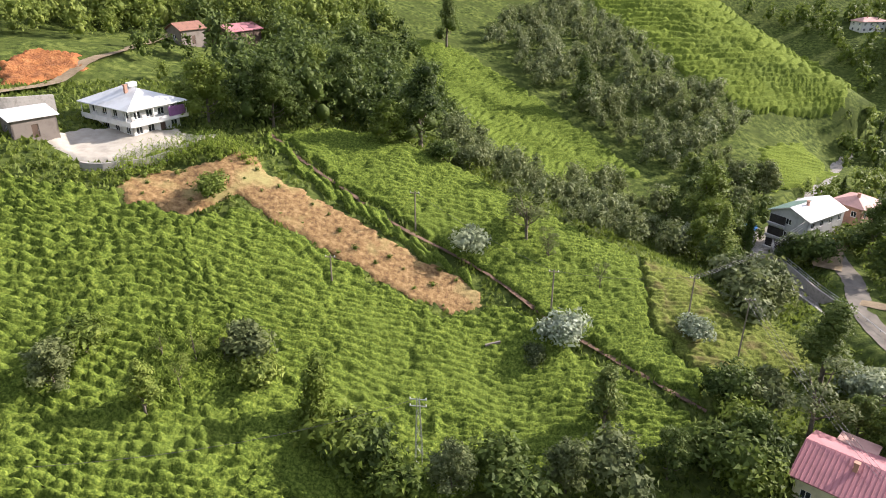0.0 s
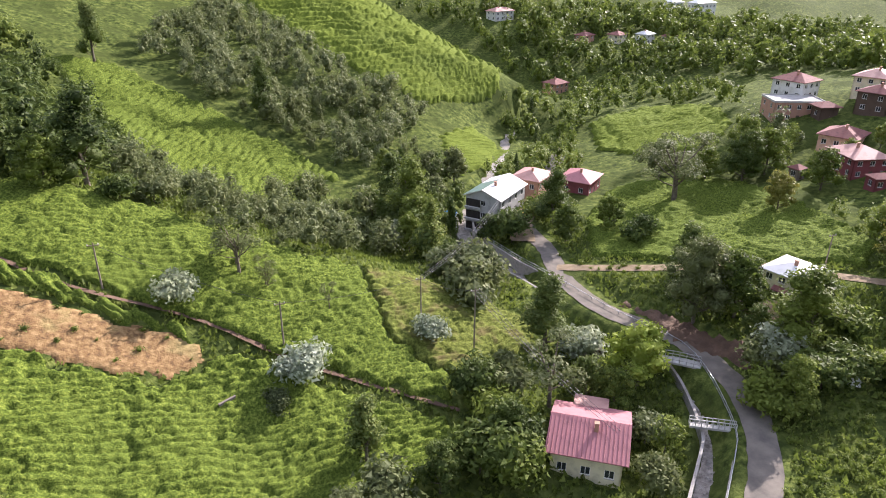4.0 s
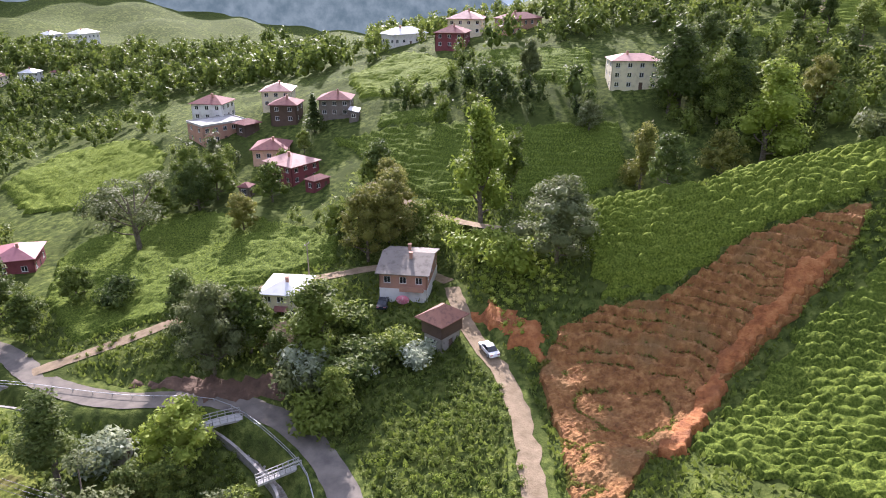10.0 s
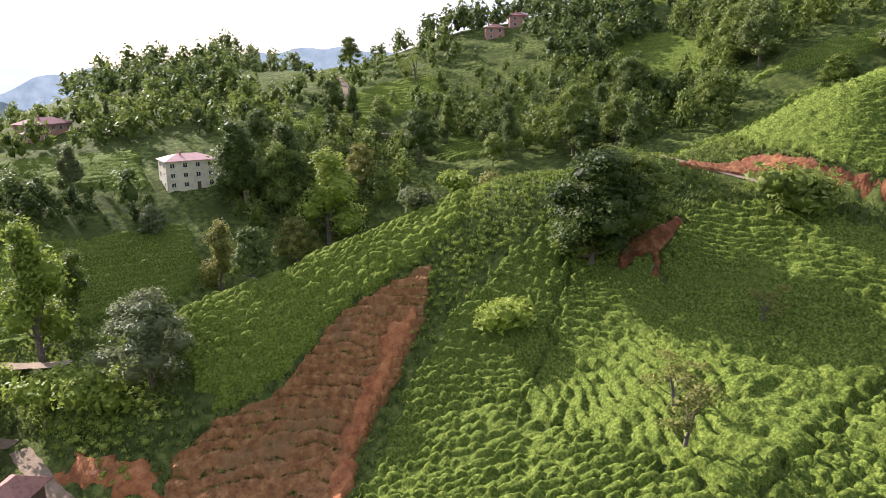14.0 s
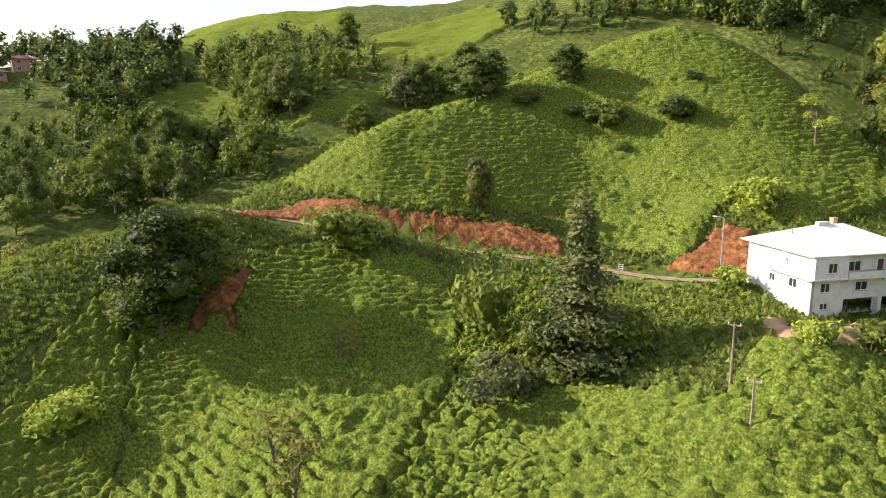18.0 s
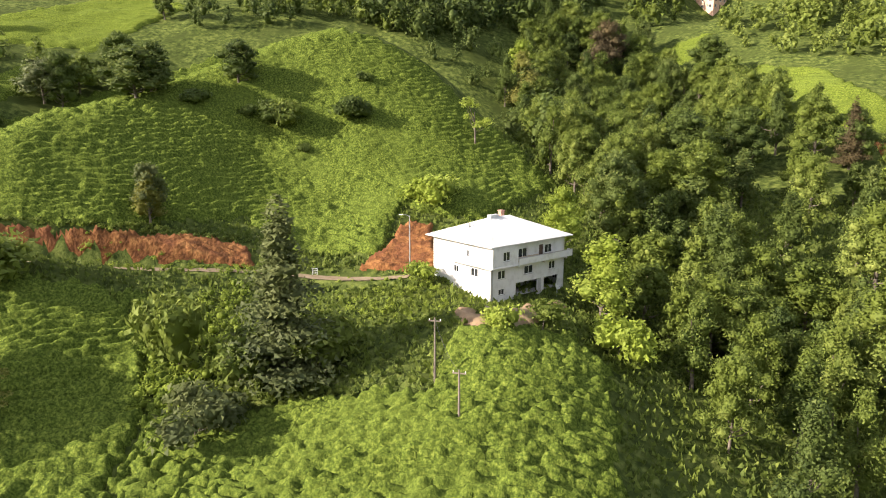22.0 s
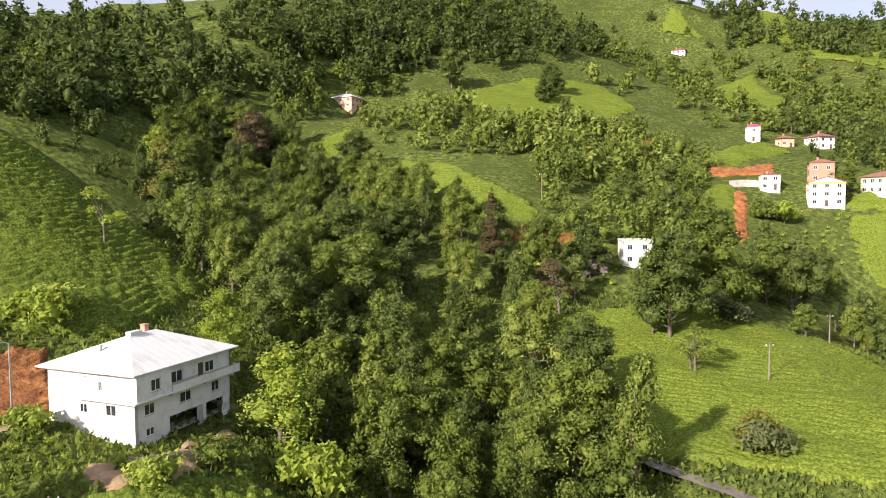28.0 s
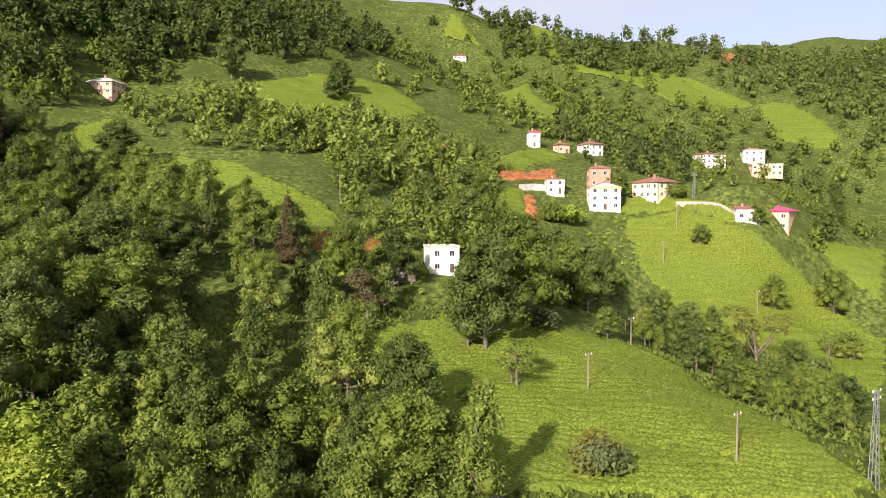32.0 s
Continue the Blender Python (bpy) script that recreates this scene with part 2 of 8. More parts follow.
def near_line(x, y, line):
    """Distance to a line and its height there."""
    d, z = np.full(len(x), 1e9), np.zeros(len(x))
    lo, hi = line[:, :2].min(0) - 14, line[:, :2].max(0) + 14
    pick = np.nonzero((x > lo[0]) & (x < hi[0]) & (y > lo[1]) & (y < hi[1]))[0]
    for a, b in zip(line[:-1], line[1:]):
        u = b[:2] - a[:2]
        t = np.clip(((x[pick] - a[0]) * u[0] + (y[pick] - a[1]) * u[1]) / (u @ u), 0, 1)
        e = np.hypot(x[pick] - a[0] - t * u[0], y[pick] - a[1] - t * u[1])
        hit = e < d[pick]
        d[pick[hit]], z[pick[hit]] = e[hit], (a[2] + t * (b[2] - a[2]))[hit]
    return d, z


def ground(x, y):
    """Height of the finished ground: hillsides with the lanes and the river bed graded in."""
    x, y = np.asarray(x, float).ravel(), np.asarray(y, float).ravel()
    z = land(x, y)
    d, zr = near_line(x, y, RIVER)
    k = np.clip((d - 1.8) / 0.9, 0, 1)
    z = np.where(d < 1e8, k * np.maximum(z, zr * (d < 6) - 9 * (d >= 6)) + (1 - k) * zr, z)
    for line, w, s in GRADED:
        d, zr = near_line(x, y, line)
        k = np.clip((d - w) / s, 0, 1)
        k = k * k * (3 - 2 * k)
        z = np.where(d < 1e8, k * z + (1 - k) * zr, z)
    return z


def height(x, y):
    return float(ground([x], [y])[0])

# ---- materials ----
def mat(name, rough=0.9):
    m = bpy.data.materials.new(name)
    m.use_nodes = True
    b = m.node_tree.nodes["Principled BSDF"]
    b.inputs["Roughness"].default_value = rough
    b.inputs["Specular IOR Level"].default_value = 0.25
    return m, m.node_tree, b


def mottled(name, stops, size, rough=0.9, bump=0.3, bump_size=None, detail=6.0, second=None, islands=0.0, metal=0.0, spec=None):
    """A surface whose colour runs through stops by noise at two scales, with fine relief. size: metres of the main blotches."""
    m, nt, b = mat(name, rough)
    n, l = nt.nodes, nt.links
    co = n.new("ShaderNodeNewGeometry").outputs["Position"]
    big = n.new("ShaderNodeTexNoise")
    big.inputs["Scale"].default_value, big.inputs["Detail"].default_value, big.inputs["Roughness"].default_value = 1.0 / size, detail, 0.62
    l.new(co, big.inputs["Vector"])
    ramp = n.new("ShaderNodeValToRGB")
    e = ramp.color_ramp.elements
    e[0].position, e[0].color = stops[0][0], (*stops[0][1], 1)
    e[1].position, e[1].color = stops[-1][0], (*stops[-1][1], 1)
    for p, c in stops[1:-1]:
        x = e.new(p)
        x.color = (*c, 1)
    val = big.outputs["Fac"]
    if islands:
        geo = n.new("ShaderNodeNewGeometry")
        oi = n.new("ShaderNodeObjectInfo")
        for src in (geo.outputs["Random Per Island"], oi.outputs["Random"]):
            ma = n.new("ShaderNodeMath")
            ma.operation = "MULTIPLY_ADD"
            ma.inputs[1].default_value, ma.inputs[2].default_value = islands, -islands / 2
            l.new(src, ma.inputs[0])
            ad = n.new("ShaderNodeMath")
            l.new(ma.outputs[0], ad.inputs[0])
            l.new(val, ad.inputs[1])
            val = ad.outputs[0]
    l.new(val, ramp.inputs[0])
    col = ramp.outputs[0]
    if second:
        s2, c2, lo, hi = second
        nz = n.new("ShaderNodeTexNoise")
        nz.inputs["Scale"].default_value, nz.inputs["Detail"].default_value = 1.0 / s2, 4.0
        l.new(co, nz.inputs["Vector"])
        mr = n.new("ShaderNodeMapRange")
        mr.inputs["From Min"].default_value, mr.inputs["From Max"].default_value = lo, hi
        l.new(nz.outputs["Fac"], mr.inputs["Value"])
        mx = n.new("ShaderNodeMix")
        mx.data_type = "RGBA"
        l.new(mr.outputs[0], mx.inputs["Factor"])
        l.new(col, mx.inputs[6])
        mx.inputs[7].default_value = (*c2, 1)
        col = mx.outputs[2]
    l.new(col, b.inputs["Base Color"])
    if bump:
        fine = n.new("ShaderNodeTexNoise")
        fine.inputs["Scale"].default_value, fine.inputs["Detail"].default_value = 1.0 / (bump_size or size / 6), 5.0
        l.new(co, fine.inputs["Vector"])
        bp = n.new("ShaderNodeBump")
        bp.inputs["Strength"].default_value, bp.inputs["Distance"].default_value = bump, (bump_size or size / 6) * 0.6
        l.new(fine.outputs["Fac"], bp.inputs["Height"])
        l.new(bp.outputs[0], b.inputs["Normal"])
    b.inputs["Metallic"].default_value = metal
    if spec is not None:
        b.inputs["Specular IOR Level"].default_value = spec
    return m


GRASS = mottled("rough_grass", [(0.36, (0.03, 0.045, 0.012)), (0.5, (0.074, 0.098, 0.022)), (0.64, (0.145, 0.17, 0.042))], 1.5, rough=0.95, bump=1.0, bump_size=0.3, second=(9.0, (0.055, 0.072, 0.018), 0.45, 0.7), spec=0.03, detail=8.0)
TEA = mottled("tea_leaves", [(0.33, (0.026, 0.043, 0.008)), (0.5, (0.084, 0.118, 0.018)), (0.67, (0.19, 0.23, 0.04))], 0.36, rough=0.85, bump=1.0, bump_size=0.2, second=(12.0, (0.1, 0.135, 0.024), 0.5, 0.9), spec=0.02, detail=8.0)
ASPHALT = mottled("worn_asphalt", [(0.3, (0.115, 0.104, 0.09)), (0.7, (0.215, 0.19, 0.156))], 2.5, bump=0.3, bump_size=0.1, spec=0.05)
DIRT_ROAD = mottled("dirt_track", [(0.3, (0.17, 0.13, 0.08)), (0.7, (0.3, 0.235, 0.155))], 1.5, bump=0.6, bump_size=0.25, spec=0.05)
WATER_BED = mottled("stream_bed", [(0.35, (0.12, 0.105, 0.085)), (0.65, (0.36, 0.33, 0.29))], 1.2, rough=0.4, bump=0.6, bump_size=0.3)
# lighter copy of the tea colour, for light gardens and for painted sun
TEA_LIGHT = mottled("light_and_sunlit_tea_leaves", [(0.33, (0.044, 0.066, 0.009)), (0.5, (0.108, 0.145, 0.02)), (0.67, (0.21, 0.25, 0.04))], 0.36, rough=0.85, bump=1.0, bump_size=0.2, second=(12.0, (0.11, 0.145, 0.028), 0.5, 0.9), spec=0.02, detail=8.0)
TEA_DRY = mottled("pruned_tea", [(0.34, (0.05, 0.065, 0.014)), (0.5, (0.105, 0.125, 0.024)), (0.66, (0.175, 0.2, 0.042))], 0.5, rough=0.85, bump=1.0, bump_size=0.2, second=(3.0, (0.12, 0.1, 0.04), 0.52, 0.72), spec=0.03)
FALLOW_SOIL = mottled("dry_stubble", [(0.34, (0.11, 0.062, 0.026)), (0.5, (0.215, 0.13, 0.052)), (0.66, (0.33, 0.22, 0.1))], 0.7, bump=0.9, bump_size=0.2, second=(6.0, (0.3, 0.27, 0.1), 0.55, 0.75))
CLAY = mottled("orange_clay", [(0.3, (0.15, 0.05, 0.016)), (0.5, (0.3, 0.115, 0.035)), (0.72, (0.43, 0.2, 0.075))], 1.6, bump=1.0, bump_size=0.4, second=(4.0, (0.2, 0.08, 0.03), 0.5, 0.7))
CLAY_RED = mottled("red_clay", [(0.34, (0.085, 0.032, 0.01)), (0.5, (0.18, 0.072, 0.021)), (0.66, (0.33, 0.155, 0.05))], 1.6, bump=1.0, bump_size=0.4, second=(6.0, (0.17, 0.062, 0.024), 0.5, 0.7))
CLAY_SOIL = mottled("cleared_soil", [(0.3, (0.13, 0.056, 0.018)), (0.5, (0.23, 0.108, 0.034)), (0.7, (0.35, 0.19, 0.068))], 1.2, bump=1.0, bump_size=0.25, second=(7.0, (0.2, 0.12, 0.045), 0.5, 0.7))
CLAY_DARK = mottled("brown_earth", [(0.3, (0.07, 0.045, 0.03)), (0.7, (0.16, 0.1, 0.065))], 2.0, bump=0.8, bump_size=0.4)
YARD = mottled("brown_yard", [(0.3, (0.2, 0.13, 0.075)), (0.7, (0.36, 0.26, 0.15))], 2.0, bump=0.6, bump_size=0.3, second=(3.0, (0.1, 0.12, 0.04), 0.55, 0.7))
YARD_PALE = mottled("pale_yard", [(0.3, (0.3, 0.27, 0.22)), (0.7, (0.46, 0.42, 0.35))], 2.0, bump=0.4, bump_size=0.2)

# ---- the ground ----
def from_arrays(name, verts, faces, material, smooth=True):
    """A mesh from numpy vertices and one numpy array of faces (all with the same corner count)."""
    me = bpy.data.meshes.new(name)
    verts, faces = np.asarray(verts, np.float32), np.asarray(faces, np.int32)
    k = faces.shape[1]
    me.vertices.add(len(verts))
    me.vertices.foreach_set("co", verts.ravel())
    me.loops.add(faces.size)
    me.loops.foreach_set("vertex_index", faces.ravel())
    me.polygons.add(len(faces))
    me.polygons.foreach_set("loop_start", np.arange(0, faces.size, k, dtype=np.int32))
    me.polygons.foreach_set("use_smooth", np.full(len(faces), smooth))
    me.update(calc_edges=True)
    me.materials.append(material)
    return me


def grid_faces(n, m, wrap=False):
    i, j = np.meshgrid(np.arange(n if wrap else n - 1), np.arange(m - 1), indexing="ij")
    a, b = i * m + j, ((i + 1) % n) * m + j
    return np.stack([a, b, b + 1, a + 1], -1).reshape(-1, 4)


def build_ground():
    turns = 680
    radii = [0.5]
    while radii[-1] < 4000:
        r = radii[-1]
        radii.append(r * 1.013 + 0.25 if r < 300 else r * 1.04)
    a = np.linspace(0, 2 * math.pi, turns, endpoint=False)
    aa, rr = np.meshgrid(a, np.array(radii), indexing="ij")
    x, y = 8 + rr * np.sin(aa), 4 + rr * np.cos(aa)
    z = ground(x, y)
    # weeds and tussocks
    x, y = x.ravel(), y.ravel()
    near = np.full(len(x), 1e9)
    for line, w, s in GRADED:
        near = np.minimum(near, near_line(x, y, line)[0] - w)
    near = np.minimum(near, near_line(x, y, RIVER)[0] - 3)
    rng = np.random.RandomState(2)
    z = z + np.where(near > 0.8, 0.3 * (rng.uniform(0, 1, len(x)) - 0.5) + 0.15 * wave(x, y, 4, 14) - 0.28, 0)
    ob = new("ground", from_arrays("ground", np.stack([x, y, z], 1), grid_faces(turns, len(radii), True)[:, ::-1], GRASS))
    return tagged(ob, "green overgrown valley ground with weeds and rough grass", "ground", kind="structure")


build_ground()


def ribbon(name, line, width, lift, material, label, category, ragged=0.0):
    line = smooth_line(line, 1.0)
    d = np.gradient(line[:, :2], axis=0)
    d /= np.linalg.norm(d, axis=1)[:, None]
    side = np.stack([d[:, 1], -d[:, 0]], 1)
    across = np.linspace(-0.5, 0.5, 7)
    v = []
    for k, s in enumerate(across):
        wob = ragged * wave(line[:, 0] * 1.0, line[:, 1], 5, 3 + k) * (abs(s) > 0.4)
        q = line[:, :2] + side * (s * width + wob * np.sign(s))[:, None]
        v.append(np.stack([q[:, 0], q[:, 1], line[:, 2] + lift + 0.05 * (0.25 - s * s)], 1))
    v = np.stack(v, 1).reshape(-1, 3)
    ob = new(name, from_arrays(name, v, grid_faces(len(line), 7)[:, ::-1], material))
    return tagged(ob, label, category, kind="structure")


ribbon("road", GRADED[0][0][::3], 4.0, 0.12, ASPHALT, "pale worn asphalt road winding beside the stream", "road", 0.12)
ribbon("lane", GRADED[1][0][::3], 2.6, 0.12, DIRT_ROAD, "narrow pale concrete lane climbing past the houses", "road", 0.15)
ribbon("dirt_track", GRADED[2][0][::3], 2.8, 0.12, DIRT_ROAD, "unpaved brown dirt track with wheel ruts", "road", 0.25)
ribbon("hill_lane", GRADED[3][0][::3], 2.3, 0.12, DIRT_ROAD, "pale gravel lane along the foot of the tea hill", "road", 0.2)
ribbon("stream", RIVER[::3] + np.array([0, 0, 0.05]), 3.4, 0.12, WATER_BED, "shallow stream running over pale boulders", "stream", 0.1)

# ---- kit for built things ----
def boxes(*bs):
    """Vertices and faces of boxes (x0, y0, z0, x1, y1, z1)."""
    vs, fs = [], []
    for i, (x0, y0, z0, x1, y1, z1) in enumerate(bs):
        vs += [(x0, y0, z0), (x1, y0, z0), (x1, y1, z0), (x0, y1, z0), (x0, y0, z1), (x1, y0, z1), (x1, y1, z1), (x0, y1, z1)]
        fs += [[8 * i + k for k in q] for q in ((0, 3, 2, 1), (4, 5, 6, 7), (0, 1, 5, 4), (1, 2, 6, 5), (2, 3, 7, 6), (3, 0, 4, 7))]
    return np.array(vs, float), np.array(fs)


MESHES = {}


def part(name, shape, material, parent=None, label="", at=None, smooth=False, key=None):
    """One mesh object under a thing or under a part; key: a name by which alike parts share their mesh."""
    me = MESHES.get(key)
    if me is None:
        me = from_arrays(name, *shape, material, smooth)
        if key:
            MESHES[key] = me
    o = new(name, me)
    if parent:
        o.parent = parent
    if at is not None:
        o.matrix_local = at
    if label:
        o["label"] = label
    return o


def thing(name, m, label, category, group=""):
    e = new(name)
    e.matrix_world = m
    return tagged(e, label, category, group)


def paint(name, colour, rough=0.6, dirt=None, size=1.5, metal=0.0):
    c = np.array(colour)
    d = np.array(dirt if dirt is not None else c * 0.72)
    return mottled(name, [(0.3, tuple(d)), (0.5, tuple(c)), (0.75, tuple(np.minimum(c * 1.08, 0.9)))], size, rough=rough, bump=0.15, bump_size=0.08, metal=metal)


WHITE = paint("white_render", (0.68, 0.67, 0.64), 0.8, (0.54, 0.52, 0.48))
GREYW = paint("grey_render", (0.4, 0.4, 0.38), 0.9)
CREAM = paint("cream_render", (0.66, 0.6, 0.42), 0.8)
MAROON = paint("maroon_render", (0.2, 0.06, 0.065), 0.8)
BRICK = paint("bare_brick", (0.42, 0.24, 0.17), 0.9, (0.33, 0.2, 0.15))
PINKW = paint("peach_render", (0.66, 0.42, 0.3), 0.8)
YELLOWW = paint("yellow_render", (0.72, 0.5, 0.15), 0.8)
WOOD = paint("dark_boards", (0.11, 0.075, 0.055), 0.8)
WOOD_GREY = paint("weathered_boards", (0.2, 0.17, 0.145), 0.85)
STONEW = paint("stone_wall", (0.32, 0.3, 0.27), 0.95, (0.2, 0.185, 0.16), 0.6)
CONCRETE = paint("concrete", (0.42, 0.41, 0.38), 0.9, (0.3, 0.29, 0.27))
ROOF_WHITE = paint("white_sheet_roof", (0.64, 0.64, 0.62), 0.45, (0.5, 0.49, 0.46), 3.0)
ROOF_GREY = paint("grey_sheet_roof", (0.2, 0.178, 0.15), 0.85, (0.12, 0.105, 0.09), 1.2)
ROOF_PINK = paint("faded_red_sheet_roof", (0.36, 0.155, 0.165), 0.65, (0.27, 0.12, 0.125), 2.0)
ROOF_PALE = paint("faded_pink_sheet_roof", (0.46, 0.27, 0.23), 0.65, (0.36, 0.2, 0.17), 2.0)
ROOF_RED = paint("red_tile_roof", (0.23, 0.1, 0.088), 0.85, (0.15, 0.075, 0.068), 0.8)
ROOF_RUST = paint("rusty_tile_roof", (0.24, 0.12, 0.085), 0.8, (0.13, 0.075, 0.06), 0.7)
ROOF_MAGENTA = paint("magenta_sheet_roof", (0.42, 0.06, 0.15), 0.45, (0.36, 0.05, 0.12), 2.0)
ROOF_GREEN = paint("green_sheet_roof", (0.13, 0.2, 0.16), 0.5)
FRAME_WHITE = paint("white_frame", (0.75, 0.75, 0.74), 0.5)
IRON = paint("dark_iron", (0.07, 0.07, 0.075), 0.5, metal=0.6)
STEEL = paint("galvanised_steel", (0.42, 0.43, 0.44), 0.45, metal=0.7)
POLE_WOOD = paint("pole_wood", (0.23, 0.19, 0.15), 0.9)
GLASS = mottled("dark_glass", [(0.3, (0.015, 0.018, 0.02)), (0.7, (0.05, 0.055, 0.06))], 0.8, rough=0.12, bump=0, spec=0.6)
# flat dark colour that stands in for shade inside open floors
SHADE = mottled("painted_interior_shade", [(0.3, (0.02, 0.018, 0.016)), (0.7, (0.05, 0.045, 0.04))], 0.8, bump=0)


def wall_shape(w, h, openings, thick=0.25, y0=0.0, u_from=0.0):
    """A wall in the plane y=0 (outside towards -y), w long, h high, with openings (u0, v0, u1, v1) through it, in one piece."""
    us = sorted({u_from, u_from + w, *[o[0] for o in openings], *[o[2] for o in openings]})
    vs = sorted({0.0, h, *[o[1] for o in openings], *[o[3] for o in openings]})
    nu, nv = len(us), len(vs)
    solid = np.zeros((nu + 1, nv + 1), bool)
    for i in range(nu - 1):
        for j in range(nv - 1):
            c = ((us[i] + us[i + 1]) / 2, (vs[j] + vs[j + 1]) / 2)
            solid[i + 1, j + 1] = not any(o[0] < c[0] < o[2] and o[1] < c[1] < o[3] for o in openings)
    v = [(u, y, q) for y in (y0, y0 + thick) for u in us for q in vs]
    k, n = (lambda i, j: i * nv + j), nu * nv
    f = []
    for i in range(nu):
        for j in range(nv):
            here = solid[i + 1, j + 1]
            if here and i < nu - 1 and j < nv - 1:
                q = [k(i, j), k(i + 1, j), k(i + 1, j + 1), k(i, j + 1)]
                f += [q, [p + n for p in reversed(q)]]
            if j < nv - 1 and solid[i, j + 1] != here:
                q = [k(i, j), k(i, j + 1), k(i, j + 1) + n, k(i, j) + n]
                f.append(q if here else q[::-1])
            if i < nu - 1 and solid[i + 1, j] != here:
                q = [k(i, j), k(i, j) + n, k(i + 1, j) + n, k(i + 1, j)]
                f.append(q if here else q[::-1])
    return np.array(v, float), np.array(f)


def roof_shape(kind, w, d, rise, t=0.14, along="x"):
    """A roof over the rectangle (0..w, 0..d), eaves at z=0."""
    if kind == "flat":
        return boxes((0, 0, 0, w, d, 0.25), (0, 0, 0.25, w, 0.18, 0.55), (0, d - 0.18, 0.25, w, d, 0.55), (0, 0.18, 0.25, 0.18, d - 0.18, 0.55), (w - 0.18, 0.18, 0.25, w, d - 0.18, 0.55))
    if kind == "mono":
        v = [(0, 0, 0), (w, 0, 0), (w, d, rise), (0, d, rise)]
        f = [(0, 1, 2, 3)]
    elif kind == "gable" and along == "x":
        v = [(0, 0, 0), (w, 0, 0), (w, d, 0), (0, d, 0), (0, d / 2, rise), (w, d / 2, rise)]
        f = [(0, 1, 5, 4), (2, 3, 4, 5)]
    elif kind == "gable":
        v = [(0, 0, 0), (w, 0, 0), (w, d, 0), (0, d, 0), (w / 2, 0, rise), (w / 2, d, rise)]
        f = [(0, 4, 5, 3), (1, 2, 5, 4)]
    else:
        i = min(w, d) * 0.46
        a, b = ((i, d / 2), (w - i, d / 2)) if w >= d else ((w / 2, i), (w / 2, d - i))
        v = [(0, 0, 0), (w, 0, 0), (w, d, 0), (0, d, 0), (*a, rise), (*b, rise)]
        f = [(0, 1, 5, 4), (1, 2, 5, 5), (2, 3, 4, 5), (3, 0, 4, 4)] if w >= d else [(0, 1, 4, 4), (1, 2, 5, 4), (2, 3, 5, 5), (3, 0, 4, 5)]
    n = len(v)
    v = np.array(v + [(x, y, z - t) for x, y, z in v], float)
    g = []
    for q in f:
        q = list(dict.fromkeys(q))
        g.append(q)
        g.append([k + n for k in reversed(q)])
    edge = {}
    for q in f:
        q = list(dict.fromkeys(q))
        for a, b in zip(q, q[1:] + q[:1]):
            edge[(a, b)] = 1
    for a, b in edge:
        if (b, a) not in edge:
            g.append([b, a, a + n, b + n])
    return v, g


def mixed_mesh(name, v, faces, material):
    me = bpy.data.meshes.new(name)
    me.from_pydata([tuple(p) for p in v], [], [list(dict.fromkeys(f)) for f in faces])
    me.materials.append(material)
    return me


def put(name, me, parent, at=None, label=""):
    o = new(name, me)
    o.parent = parent
    if at is not None:
        o.matrix_local = at
    if label:
        o["label"] = label
    return o


def window(parent, at, w=1.1, h=1.2, frame_mat=None):
    """A window in a wall whose outside is -y: frame > pane."""
    b = 0.07
    k = "win%.2f%.2f" % (w, h) + (frame_mat or FRAME_WHITE).name
    o = part("window", wall_shape(w, h, [(-w / 2 + b, b, -b / 2, h - b), (b / 2, b, w / 2 - b, h - b)], 0.08, 0.05, -w / 2), frame_mat or FRAME_WHITE, parent, at=at, key=k)
    part("sill", boxes((-w / 2 - 0.06, -0.08, -0.07, w / 2 + 0.06, 0.04, -0.005)), CONCRETE, o, key=k + "s")
    part("pane", boxes((-w / 2 + b, 0.085, b, w / 2 - b, 0.095, h - b)), GLASS, o, key=k + "g")
    return o


def turned(x, y, z, a=0.0):
    return Matrix.Translation((x, y, z)) @ Matrix.Rotation(radians(a), 4, "Z")


